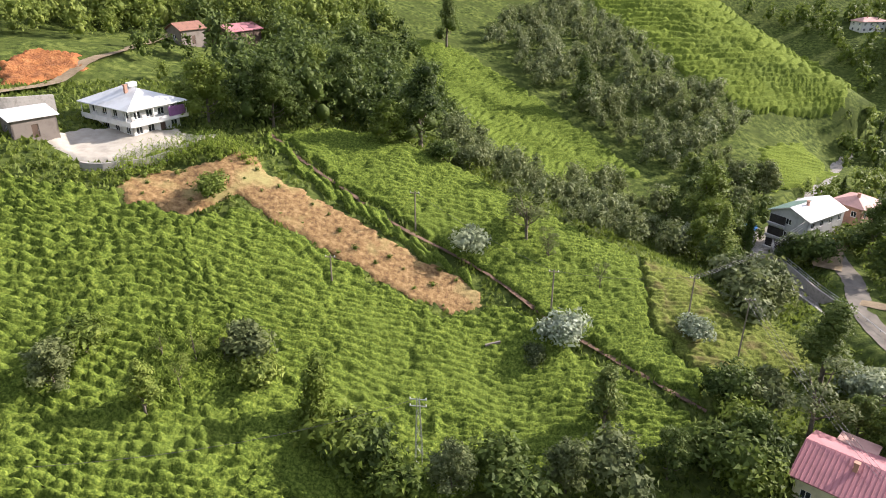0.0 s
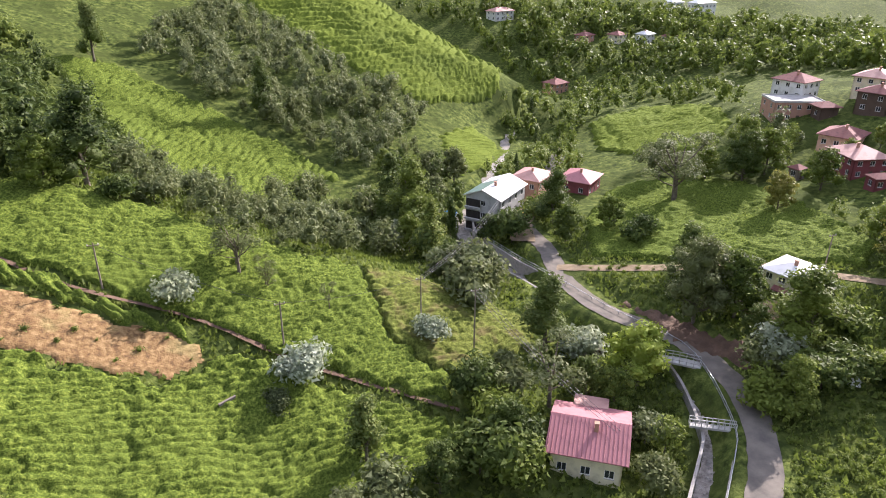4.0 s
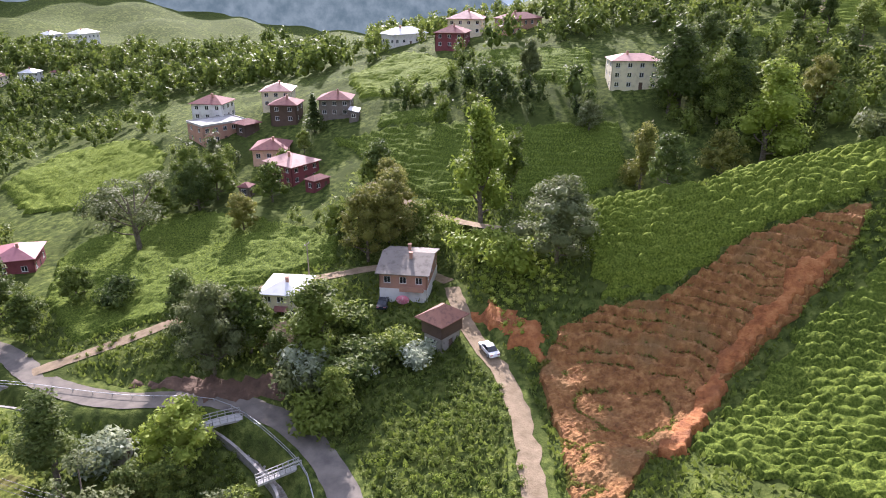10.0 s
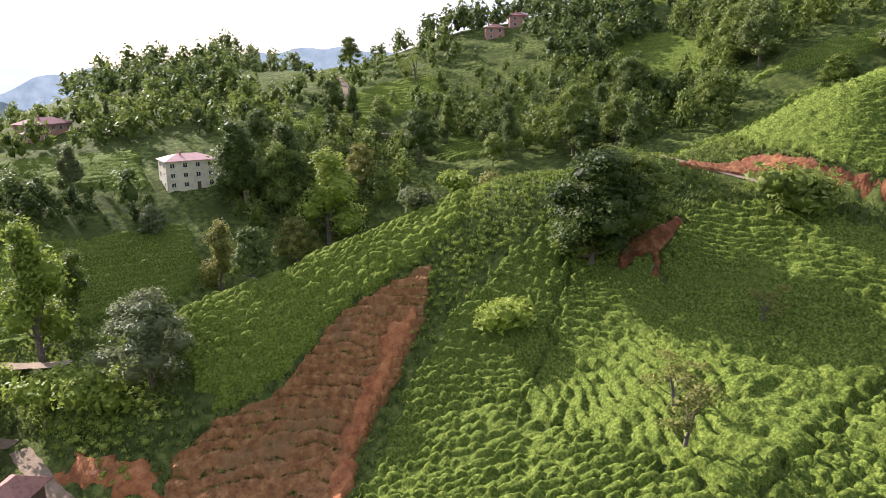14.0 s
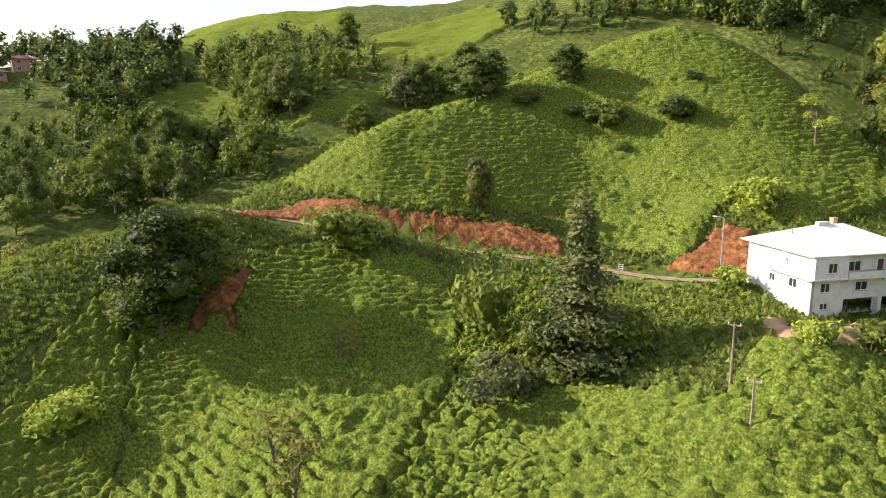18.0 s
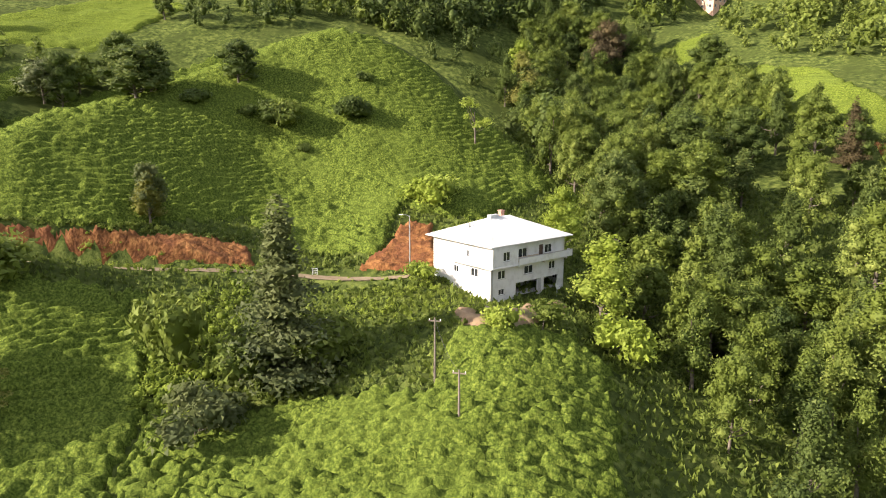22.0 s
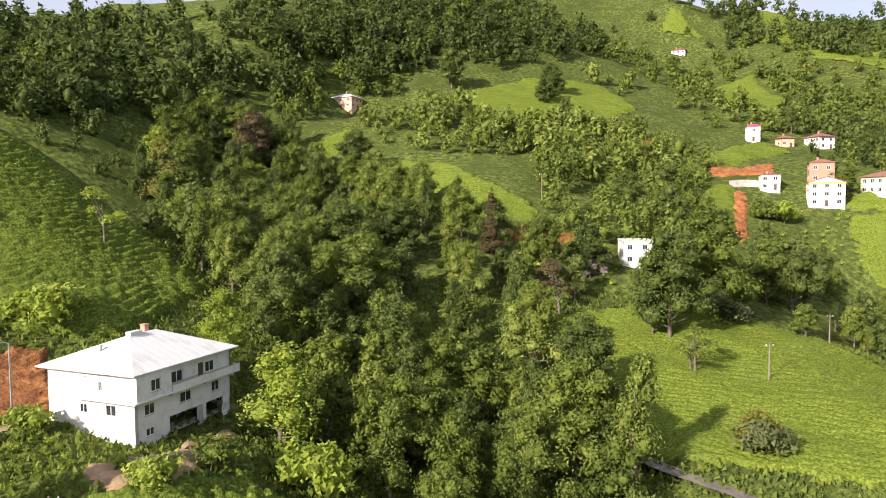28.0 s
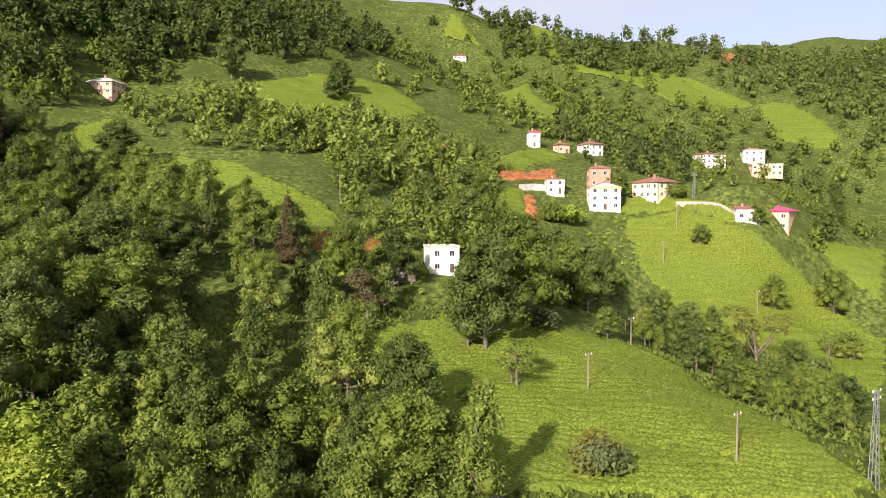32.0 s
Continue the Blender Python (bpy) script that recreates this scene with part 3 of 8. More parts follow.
def house(x, y, angle, w, d, h, label, roof="hip", roof_mat=None, wall_mat=None, storeys=2, rise=None, over=0.6, z=None, along="x", sunk=1.5, name="house", category="house",
          doors=1, frame_mat=None, front=None, side=None, chimneys=1, bay=2.9, cuts=None):
    """A house with its near eave corner at x, y; its front runs along angle, its side to the left of that. front, side: windows a storey."""
    z = height(x, y) if z is None else z
    e = thing(name, turned(x, y, z, angle), label, category, "houses of the valley")
    ww, dd = w - 2 * over, d - 2 * over
    sh = h / storeys
    walls = [("front", ww, turned(over, over, -sunk), front), ("side", dd, turned(over, d - over, -sunk, -90), side), ("back", ww, turned(w - over, d - over, -sunk, 180), None), ("end", dd, turned(w - over, over, -sunk, 90), None)]
    for tag, length, m, n in walls:
        n = max(1, int(length / bay)) if n is None else n
        holes, wins = [], []
        for s in range(storeys):
            for k in range(n):
                u = length * (k + 0.5) / n
                v = sunk + s * sh + sh * 0.34
                wh = min(1.25, sh * 0.48)
                if tag == "front" and s == 0 and k == n // 2 and doors:
                    holes.append((u - 0.5, sunk + 0.05, u + 0.5, sunk + min(2.05, sh * 0.8)))
                    wins.append((u, None, 0))
                else:
                    holes.append((u - 0.6, v, u + 0.6, v + wh))
                    wins.append((u, v, wh))
        # cuts: openings of its own (middle, sill, width, height, glazed) in place of the even rows
        for u, v, cw, ch, glazed in (cuts or {}).get(tag, ()):
            holes.append((u - cw / 2, v + sunk, u + cw / 2, v + sunk + ch))
            if glazed:
                wins.append((u, v + sunk, ch, cw))
        wall = part("wall", wall_shape(length, h + sunk, holes), wall_mat or WHITE, e, at=m)
        for u, v, wh, *wide in wins:
            if v is None:
                dr = part("door", boxes((u - 0.5, 0.06, sunk + 0.05, u + 0.5, 0.12, sunk + min(2.05, sh * 0.8))), WOOD, wall)
                part("door_handle", boxes((u + 0.36, 0.02, sunk + 1.0, u + 0.42, 0.06, sunk + 1.12)), STEEL, dr)
            else:
                window(wall, Matrix.Translation((u, 0, v)), wide[0] if wide else 1.2, wh, frame_mat)
    part("floor_slab", boxes((over + 0.25, over + 0.25, 0, w - over - 0.25, d - over - 0.25, 0.1), (over + 0.25, over + 0.25, h - 0.2, w - over - 0.25, d - over - 0.25, h - 0.05)), CONCRETE, e)
    rise = rise if rise is not None else min(w, d) * 0.2
    rm = mixed_mesh("roof", *roof_shape(roof, w, d, rise, along=along), roof_mat or ROOF_RED)
    ro = put("roof", rm, e, Matrix.Translation((0, 0, h + (0.15 if roof != "flat" else 0))))
    if roof == "gable":
        gv = [(over, over, h), (over, d - over, h), (over, d / 2, h + rise - 0.1)] if along == "x" else [(over, over, h), (w - over, over, h), (w / 2, over, h + rise - 0.1)]
        sft = np.array((w - 2 * over - 0.2, 0, 0) if along == "x" else (0, d - 2 * over - 0.2, 0))
        for q in range(2):
            a = np.array(gv) + q * sft
            b = a + (np.array((0.2, 0, 0)) if along == "x" else np.array((0, 0.2, 0)))
            put("gable", mixed_mesh("gable", np.vstack([a, b]), [(0, 1, 2), (5, 4, 3), (0, 3, 4, 1), (1, 4, 5, 2), (2, 5, 3, 0)], wall_mat or WHITE), e)
    for k in range(chimneys):
        cx, cy = w * (0.36 + 0.3 * k), d * (0.42 + 0.1 * k)
        part("chimney", boxes((cx - 0.25, cy - 0.25, h + 0.2, cx + 0.25, cy + 0.25, h + rise + 0.7), (cx - 0.33, cy - 0.33, h + rise + 0.7, cx + 0.33, cy + 0.33, h + rise + 0.82)), BRICK, e)
    return e

# ---- tea gardens and bare soil ----
def inside(poly, x, y):
    hit = np.zeros(len(x), bool)
    for (x0, y0), (x1, y1) in zip(poly, poly[1:] + poly[:1]):
        if y0 != y1:
            hit ^= ((y0 > y) != (y1 > y)) & (x < (x1 - x0) * (y - y0) / (y1 - y0) + x0)
    return hit


def hashed(i, j, seed=0):
    v = np.sin(i * 127.1 + j * 311.7 + seed * 74.7) * 43758.5453
    return v - np.floor(v)


def draped(name, poly, angle, step, relief, material, ragged=0.8, holes=(), smooth=True):
    """A sheet over the ground inside poly, its grid turned by angle; relief(u, v, x, y) gives its height above the ground."""
    p = np.array(poly)
    c, s = math.cos(radians(angle)), math.sin(radians(angle))
    pu, pv = p[:, 0] * c + p[:, 1] * s, -p[:, 0] * s + p[:, 1] * c
    su, sv = step if isinstance(step, tuple) else (step, step)
    us, vs = np.arange(pu.min() - 1, pu.max() + 1, su), np.arange(pv.min() - 1, pv.max() + 1, sv)
    u, v = [q.ravel() for q in np.meshgrid(us, vs, indexing="ij")]
    u, v = u + 0.3 * su * (hashed(u / su, v / sv, 1) - 0.5), v + 0.25 * sv * (hashed(u / su, v / sv, 2) - 0.5)
    x, y = u * c - v * s, u * s + v * c
    wx, wy = x + ragged * wave(x, y, 5, 21), y + ragged * wave(x, y, 5, 22)
    ok = inside(poly, wx, wy)
    for h in holes:
        ok &= ~inside(h, wx, wy)
    ok2 = ok.reshape(len(us), len(vs))
    cell = ok2[:-1, :-1] & ok2[1:, :-1] & ok2[:-1, 1:] & ok2[1:, 1:]
    inner = np.zeros_like(ok2)
    inner[1:-1, 1:-1] = cell[:-1, :-1] & cell[1:, :-1] & cell[:-1, 1:] & cell[1:, 1:]
    faces = grid_faces(len(us), len(vs))[cell.ravel()]
    used = np.unique(faces)
    remap = np.zeros(len(u), np.int64)
    remap[used] = np.arange(len(used))
    ux, uy, uu, uv = x[used], y[used], u[used], v[used]
    z = ground(ux, uy) + np.where(inner.ravel()[used], relief(uu, uv, ux, uy), -0.25)
    return from_arrays(name, np.stack([ux, uy, z], 1), remap[faces], material, smooth)


FIELDS = []


def slope_of(poly):
    """Mean steepness of the ground inside poly."""
    p = np.array(poly)
    x, y = [q.ravel() for q in np.meshgrid(np.linspace(p[:, 0].min(), p[:, 0].max(), 14), np.linspace(p[:, 1].min(), p[:, 1].max(), 14))]
    ok = inside(poly, x, y)
    x, y = (x[ok], y[ok]) if ok.any() else (p[:, 0], p[:, 1])
    gx, gy = (ground(x + 2, y) - ground(x - 2, y)) / 4, (ground(x, y + 2) - ground(x, y - 2)) / 4
    return max(0.12, float(np.median(np.hypot(gx, gy))))


def tea_relief(pitch, tall, lump, gaps=0.0, seed=0, depth=0.85, steep=None, furrow=2.6):
    """steep: the rows follow the contours of a slope that steep, instead of running straight."""
    def relief(u, v, x, y):
        if steep:
            v = ground(x, y) / steep
        vv = v + 0.2 * wave(x, y, 4, 31 + seed) + 0.9 * wave(x, y, 24, 35 + seed) + 0.07 * wave(x, y, 2.6, 38)
        row = np.floor(vv / pitch)
        uu = u / (pitch * 1.15) + hashed(row, row * 0, 3) * 7 + 0.3 * wave(x, y, 4, 41)
        bush = np.floor(uu)
        a, b = np.abs(2 * (vv / pitch - row) - 1), np.abs(2 * (uu - bush) - 1)
        w = hashed(bush, row, 4 + seed)
        dome = np.clip(1.0 - 0.99 * a ** furrow - lump * b ** 3.0, 0.0, 1) ** 0.8
        size = 1 - depth * (0.5 * (1 - w)) * min(1, 0.2 + lump) - (w < gaps) * 0.95 * np.clip(1.5 - 1.6 * np.maximum(a, b), 0, 1)
        dome = 1 - depth + depth * dome
        fine = 0.13 * (hashed(x * 3.1, y * 2.7, 8) - 0.5) + 0.12 * wave(x, y, 3.1, 45)
        return tall * np.clip(dome * size, 0.04, 1.15) + fine * tall * 0.8 + 0.08
    return relief


def tea_field(poly, angle, pitch=1.35, tall=0.95, lump=0.5, step=0.4, gaps=0.06, material=None, holes=(), label="rows of clipped green tea bushes on a hillside", ragged=0.8, seed=0, depth=0.85, contour=False, furrow=2.6):
    me = draped("tea_field", poly, angle, (1.5 * step, 0.62 * step), tea_relief(pitch, tall, lump, gaps, seed, depth, slope_of(poly) if contour else None, furrow), material or TEA, ragged, holes, True)
    FIELDS.append(poly)
    return tagged(new("tea_field", me), label, "tea field", kind="stuff")


def bare_soil(poly, material, label, angle=0, step=0.5, rough=0.12, ragged=0.8, terrace=0.0, pitch=2.0, holes=(), lift=0.1, stepped=0.0):
    def relief(u, v, x, y):
        vv = v + 0.5 * wave(x, y, 9, 51)
        t = vv / pitch - np.floor(vv / pitch)
        if stepped:
            q = ground(x, y) / stepped + 0.25 * wave(x, y, 7, 53)
            k = q - np.floor(q)
            return lift + 0.05 + stepped * (np.clip((k - 0.6) / 0.4, 0, 1) - k + 0.6) + rough * 0.5 * wave(x, y, 1.3, 52) + 0.08 * hashed(x, y, 5)
        return lift + 0.05 + rough * (0.5 + 0.5 * wave(x, y, 1.7, 52)) + terrace * np.clip(1 - t * 1.25, 0, 1) + 0.06 * hashed(x, y, 5)
    FIELDS.append(poly)
    me = draped("bare_soil", poly, angle, step, relief, material, ragged, holes, not stepped)
    return tagged(new("bare_soil", me), label, "bare soil", kind="stuff")

# ---- trees ----
def leaf_mat(name, dark, mid, light, rough=0.55):
    m = mottled(name, [(0.15, dark), (0.5, mid), (0.85, light)], 0.9, rough=rough, bump=0.8, bump_size=0.3, islands=0.4, second=(11.0, tuple(np.array(mid) * (1.12, 1.08, 0.95)), 0.42, 0.62))
    b = m.node_tree.nodes["Principled BSDF"]
    b.inputs["Specular IOR Level"].default_value = 0.12
    # some light passes through the leaves
    nt = m.node_tree
    tr = nt.nodes.new("ShaderNodeBsdfTranslucent")
    mix = nt.nodes.new("ShaderNodeMixShader")
    mix.inputs[0].default_value = 0.35
    src = b.inputs["Base Color"].links[0].from_socket
    nt.links.new(src, tr.inputs[0])
    nt.links.new(b.outputs[0], mix.inputs[1])
    nt.links.new(tr.outputs[0], mix.inputs[2])
    nt.links.new(mix.outputs[0], nt.nodes["Material Output"].inputs[0])
    return m


LEAF = {
    "green": leaf_mat("leaf_green", (0.043, 0.067, 0.013), (0.132, 0.176, 0.033), (0.284, 0.331, 0.075)),
    "dark": leaf_mat("leaf_dark", (0.028, 0.046, 0.012), (0.086, 0.122, 0.030), (0.189, 0.226, 0.061)),
    "lime": leaf_mat("leaf_lime", (0.088, 0.130, 0.015), (0.227, 0.296, 0.044), (0.416, 0.476, 0.094)),
    "grey": leaf_mat("leaf_grey", (0.05, 0.066, 0.026), (0.125, 0.15, 0.06), (0.24, 0.27, 0.125)),
    "olive": leaf_mat("leaf_olive", (0.063, 0.072, 0.015), (0.176, 0.183, 0.042), (0.328, 0.319, 0.088)),
    "brown": leaf_mat("leaf_brown", (0.055, 0.042, 0.024), (0.115, 0.092, 0.048), (0.205, 0.17, 0.098)),
    "pale": leaf_mat("leaf_pale", (0.12, 0.15, 0.085), (0.3, 0.345, 0.24), (0.56, 0.6, 0.47)),
}
BARK = mottled("bark", [(0.3, (0.07, 0.055, 0.04)), (0.7, (0.2, 0.17, 0.13))], 0.5, bump=0.6, bump_size=0.1)


def leaf_cloud(rng, lobes, count, size):
    """Folded leaf sprays over the shells of the lobes (centre, radii)."""
    lobes = np.array(lobes)
    area = (lobes[:, 3:] ** 2).sum(1)
    pick = rng.choice(len(lobes), count, p=area / area.sum())
    d = rng.normal(size=(count, 3))
    d /= np.linalg.norm(d, axis=1)[:, None]
    d[:, 2] = np.where(d[:, 2] < -0.45, -d[:, 2], d[:, 2])
    r = rng.uniform(0.62, 1.22, count)[:, None]
    at = lobes[pick, :3] + d * lobes[pick, 3:] * r
    nrm = d + 0.75 * rng.normal(size=(count, 3)) + np.array([0, 0, 0.35])
    nrm /= np.linalg.norm(nrm, axis=1)[:, None]
    t = np.cross(nrm, rng.normal(size=(count, 3)))
    t /= np.linalg.norm(t, axis=1)[:, None]
    b = np.cross(nrm, t)
    s = size * rng.uniform(0.6, 1.35, count)[:, None]
    v = np.stack([at - t * s - b * s * 0.5, at + b * s * 0.75 - nrm * s * 0.15, at + t * s * 1.25 - b * s * 0.3], 1).reshape(-1, 3)
    f = np.arange(count * 3).reshape(-1, 3)
    return v, f


def core(lobes, k=0.62, n=8, m=5):
    """Plain inner bodies that stop the light, one for each lobe."""
    vs, fs, base = [], [], 0
    a, e = np.meshgrid(np.linspace(0, 2 * math.pi, n, endpoint=False), np.linspace(-1.4, 1.4, m), indexing="ij")
    unit = np.stack([np.cos(a) * np.cos(e), np.sin(a) * np.cos(e), np.sin(e)], -1).reshape(-1, 3)
    f = grid_faces(n, m, True)
    f = np.vstack([f[:, :3], f[:, [0, 2, 3]]])
    for lobe in np.array(lobes):
        vs.append(lobe[:3] + unit * lobe[3:] * k)
        fs.append(f + base)
        base += len(unit)
    return np.vstack(vs), np.vstack(fs)


def tube(path, radii, sides=7):
    path = np.array(path, float)
    d = np.gradient(path, axis=0)
    vs = []
    for p, q, r in zip(path, d, radii):
        q = Vector(q).normalized()
        s = q.orthogonal().normalized()
        o = q.cross(s)
        for k in range(sides):
            a = 2 * math.pi * k / sides
            vs.append(Vector(p) + (s * math.cos(a) + o * math.sin(a)) * r)
    f = grid_faces(len(path), sides)
    extra = np.array([[i * sides + sides - 1, i * sides, (i + 1) * sides, (i + 1) * sides + sides - 1] for i in range(len(path) - 1)])
    g = np.vstack([f[:, [0, 3, 2, 1]], extra])
    return np.array([tuple(v) for v in vs]), g


def joined(chunks):
    vs, fs, base = [], [], 0
    for v, f in chunks:
        vs.append(v)
        fs.append(f + base)
        base += len(v)
    return np.vstack(vs), np.vstack(fs)


def crown_lobes(rng, kind):
    """Lobes of a crown one unit high (trunk included), by habit."""
    L = []
    if kind == "round":
        n = 20
        for k in range(n):
            h = 0.2 + 0.68 * (k + rng.uniform(0, 1)) / n
            a = k * 2.4 + rng.uniform(-0.6, 0.6)
            w = 0.3 * math.sin(math.pi * min(1, (h + 0.06) / 1.02)) ** 0.8 * rng.uniform(0.55, 1.1)
            r = rng.uniform(0.09, 0.15) * (1.2 - 0.35 * h)
            L.append((math.cos(a) * w, math.sin(a) * w, h, r, r, r * rng.uniform(0.65, 0.95)))
        L.append((0, 0, 0.52, 0.2, 0.2, 0.3))
        L.append((rng.uniform(-.05, .05), rng.uniform(-.05, .05), 0.84, 0.11, 0.11, 0.12))
    elif kind == "tall":
        for k in range(11):
            a, h = rng.uniform(0, 6.28), 0.22 + 0.7 * (k + rng.uniform(-.3, .3)) / 11
            w = 0.12 * (1.15 - h) + 0.02
            r = rng.uniform(0.085, 0.14) * (1.3 - 0.6 * h)
            L.append((math.cos(a) * w, math.sin(a) * w, h, r, r, r * 1.1))
        L.append((0, 0, 0.55, 0.09, 0.09, 0.36))
    elif kind == "conifer":
        for k in range(12):
            h = 0.12 + 0.8 * k / 12
            r = 0.19 * (1.05 - h) + 0.015
            a = k * 2.4
            L.append((math.cos(a) * r * 0.35, math.sin(a) * r * 0.35, h, r, r, 0.06))
        L.append((0, 0, 0.55, 0.06, 0.06, 0.42))
    elif kind == "open":
        for k in range(8):
            a, h = rng.uniform(0, 6.28), rng.uniform(0.4, 0.92)
            w = rng.uniform(0.08, 0.24)
            r = rng.uniform(0.07, 0.12)
            L.append((math.cos(a) * w, math.sin(a) * w, h, r, r, r * 0.8))
    else:  # shrub
        for k in range(7):
            a = rng.uniform(0, 6.28)
            w, r = rng.uniform(0.1, 0.5), rng.uniform(0.3, 0.45)
            L.append((math.cos(a) * w, math.sin(a) * w, rng.uniform(0.3, 0.6), r, r, r * 0.85))
    return L


KINDS = {"round": ("broadleaf_tree", 2300, 0.0215), "tall": ("tall_tree", 1600, 0.0215), "conifer": ("conifer_tree", 2000, 0.02), "open": ("sparse_tree", 1000, 0.0165), "shrub": ("shrub", 900, 0.06)}
TREES = {}


def tree_model(kind, leaf, variant, fine=False):
    """One tree, one unit high, far below ground; copies of it stand in the place."""
    key = (kind, leaf, variant, fine)
    if key in TREES:
        return TREES[key]
    rng = np.random.RandomState(hash_name(kind + leaf) + variant * 17)
    name, count, size = KINDS[kind]
    count, size = (int(count * 2.1), size * 0.64) if fine else (count, size)
    lobes = crown_lobes(rng, kind)
    chunks = [leaf_cloud(rng, lobes, count, size)]
    if kind != "open":
        chunks.append(core(lobes, 0.6))
    crown = from_arrays("crown", *joined(chunks), LEAF[leaf], smooth=True)
    stems = []
    top = 0.75 if kind != "shrub" else 0.5
    lean = rng.uniform(-0.03, 0.03, 2)
    path = [(lean[0] * t * t * 3, lean[1] * t * t * 3, -0.05 + t * top) for t in np.linspace(0, 1, 6)]
    stems.append(tube(path, [0.022, 0.019, 0.016, 0.013, 0.009, 0.004]))
    if kind != "conifer":
        for lobe in lobes[:6]:
            z0 = max(0.1, lobe[2] * 0.55)
            a, b = np.array([0, 0, z0]), np.array(lobe[:3])
            mid = (a + b) / 2 + np.array([0, 0, -0.03])
            stems.append(tube([a, mid, b], [0.009, 0.007, 0.003], 5))
    trunk = from_arrays("trunk", *joined(stems), BARK)
    TREES[key] = (name, trunk, crown)
    return TREES[key]


def hash_name(s):
    return sum(ord(c) * (i + 3) for i, c in enumerate(s)) % 9973


WORDS = {"green": "green", "dark": "dark green", "lime": "lime-green", "grey": "grey-green", "olive": "olive-green", "brown": "brown", "pale": "whitish-green"}
HABIT = {"round": "broadleaf tree, dense {} crown,", "tall": "tall slender tree, {} crown,", "conifer": "pointed conifer with {} branches",
         "open": "thin sparse tree with {} tufts", "shrub": "low shrub with {} leaves"}
PLACED = []


def tree(x, y, tall, kind="round", leaf="green", wide=1.0, where="on the hillside", z=None):
    k = len(PLACED)
    name, trunk, crown = tree_model(kind, leaf, k % (2 if tall > 13 else 4), tall > 13)
    e = new(name)
    z = height(x, y) if z is None else z
    spread = (0.9 + 0.25 * hashed(k * 1.0, 3.0)) * wide
    e.matrix_world = Matrix.Translation((x, y, z - 0.03 * tall)) @ Matrix.Rotation(k * 2.4, 4, "Z") @ Matrix.Diagonal((tall * spread, tall * spread, tall, 1))
    for part_name, me in (("trunk", trunk), ("crown", crown)):
        o = new(part_name, me)
        o.parent = e
    PLACED.append((x, y))
    return tagged(e, (HABIT[kind].format(WORDS[leaf]) + " " + where), "shrub" if kind == "shrub" else "tree", group="trees of the valley" if kind != "shrub" else "shrubs of the valley")


def scatter(poly, spacing, seed, avoid=()):
    """Random places inside poly, no closer than spacing."""
    rng = np.random.RandomState(seed)
    p = np.array(poly)
    lo, hi = p.min(0), p.max(0)
    n = int(3.0 * (hi - lo).prod() / spacing ** 2) + 10
    q = rng.uniform(lo, hi, (n, 2))
    q = q[inside(poly, q[:, 0], q[:, 1])]
    for h in avoid:
        q = q[~inside(h, q[:, 0], q[:, 1])]
    keep = []
    for c in q:
        if all((c[0] - k[0]) ** 2 + (c[1] - k[1]) ** 2 > spacing ** 2 for k in keep[-400:]):
            keep.append(c)
    return np.array(keep).reshape(-1, 2), rng


def wood(poly, spacing, low, high, mix, seed, where="in the wood", avoid=()):
    """Single trees over poly; mix: (habit, leaf) choices."""
    q, rng = scatter(poly, spacing, seed, list(avoid) + FIELDS)
    zs = ground(q[:, 0], q[:, 1]) if len(q) else []
    for (x, y), z in zip(q, zs):
        kind, leaf = mix[rng.randint(len(mix))]
        h = rng.uniform(low, high) * (0.35 if kind == "shrub" else 1)
        tree(x, y, h, kind, leaf, rng.uniform(0.72, 1.1), where, z)


# plots kept clear of wood round the houses
PLOTS = [(-73, 92), (71, 149), (84, 149), (85, 83), (99, 69), (155, 157), (164, 165), (175, 150), (166, 140), (172, 127), (169, 120), (149, 133), (140, 121), (135, 110), (157, 148), (129, 127), (193, 48), (250, 144), (231, 116), (252, 119), (250, 98), (300, -77), (293, -64), (-69, -136), (-70, -130), (-57, -133), (-154, -172), (-160, -179), (-171, -164), (-193, -137), (-147, -188), (-189, -248), (-213, -236), (-199, -241), (-289, -230), (-317, -224), (-310, -213), (-248, -393), (-22, -297), (-179, -138)] + [(-74, 172), (-82, 162), (49, 83), (290, 370), (189, 328), (205, 322), (220, 319), (156, 368), (148, 281)]


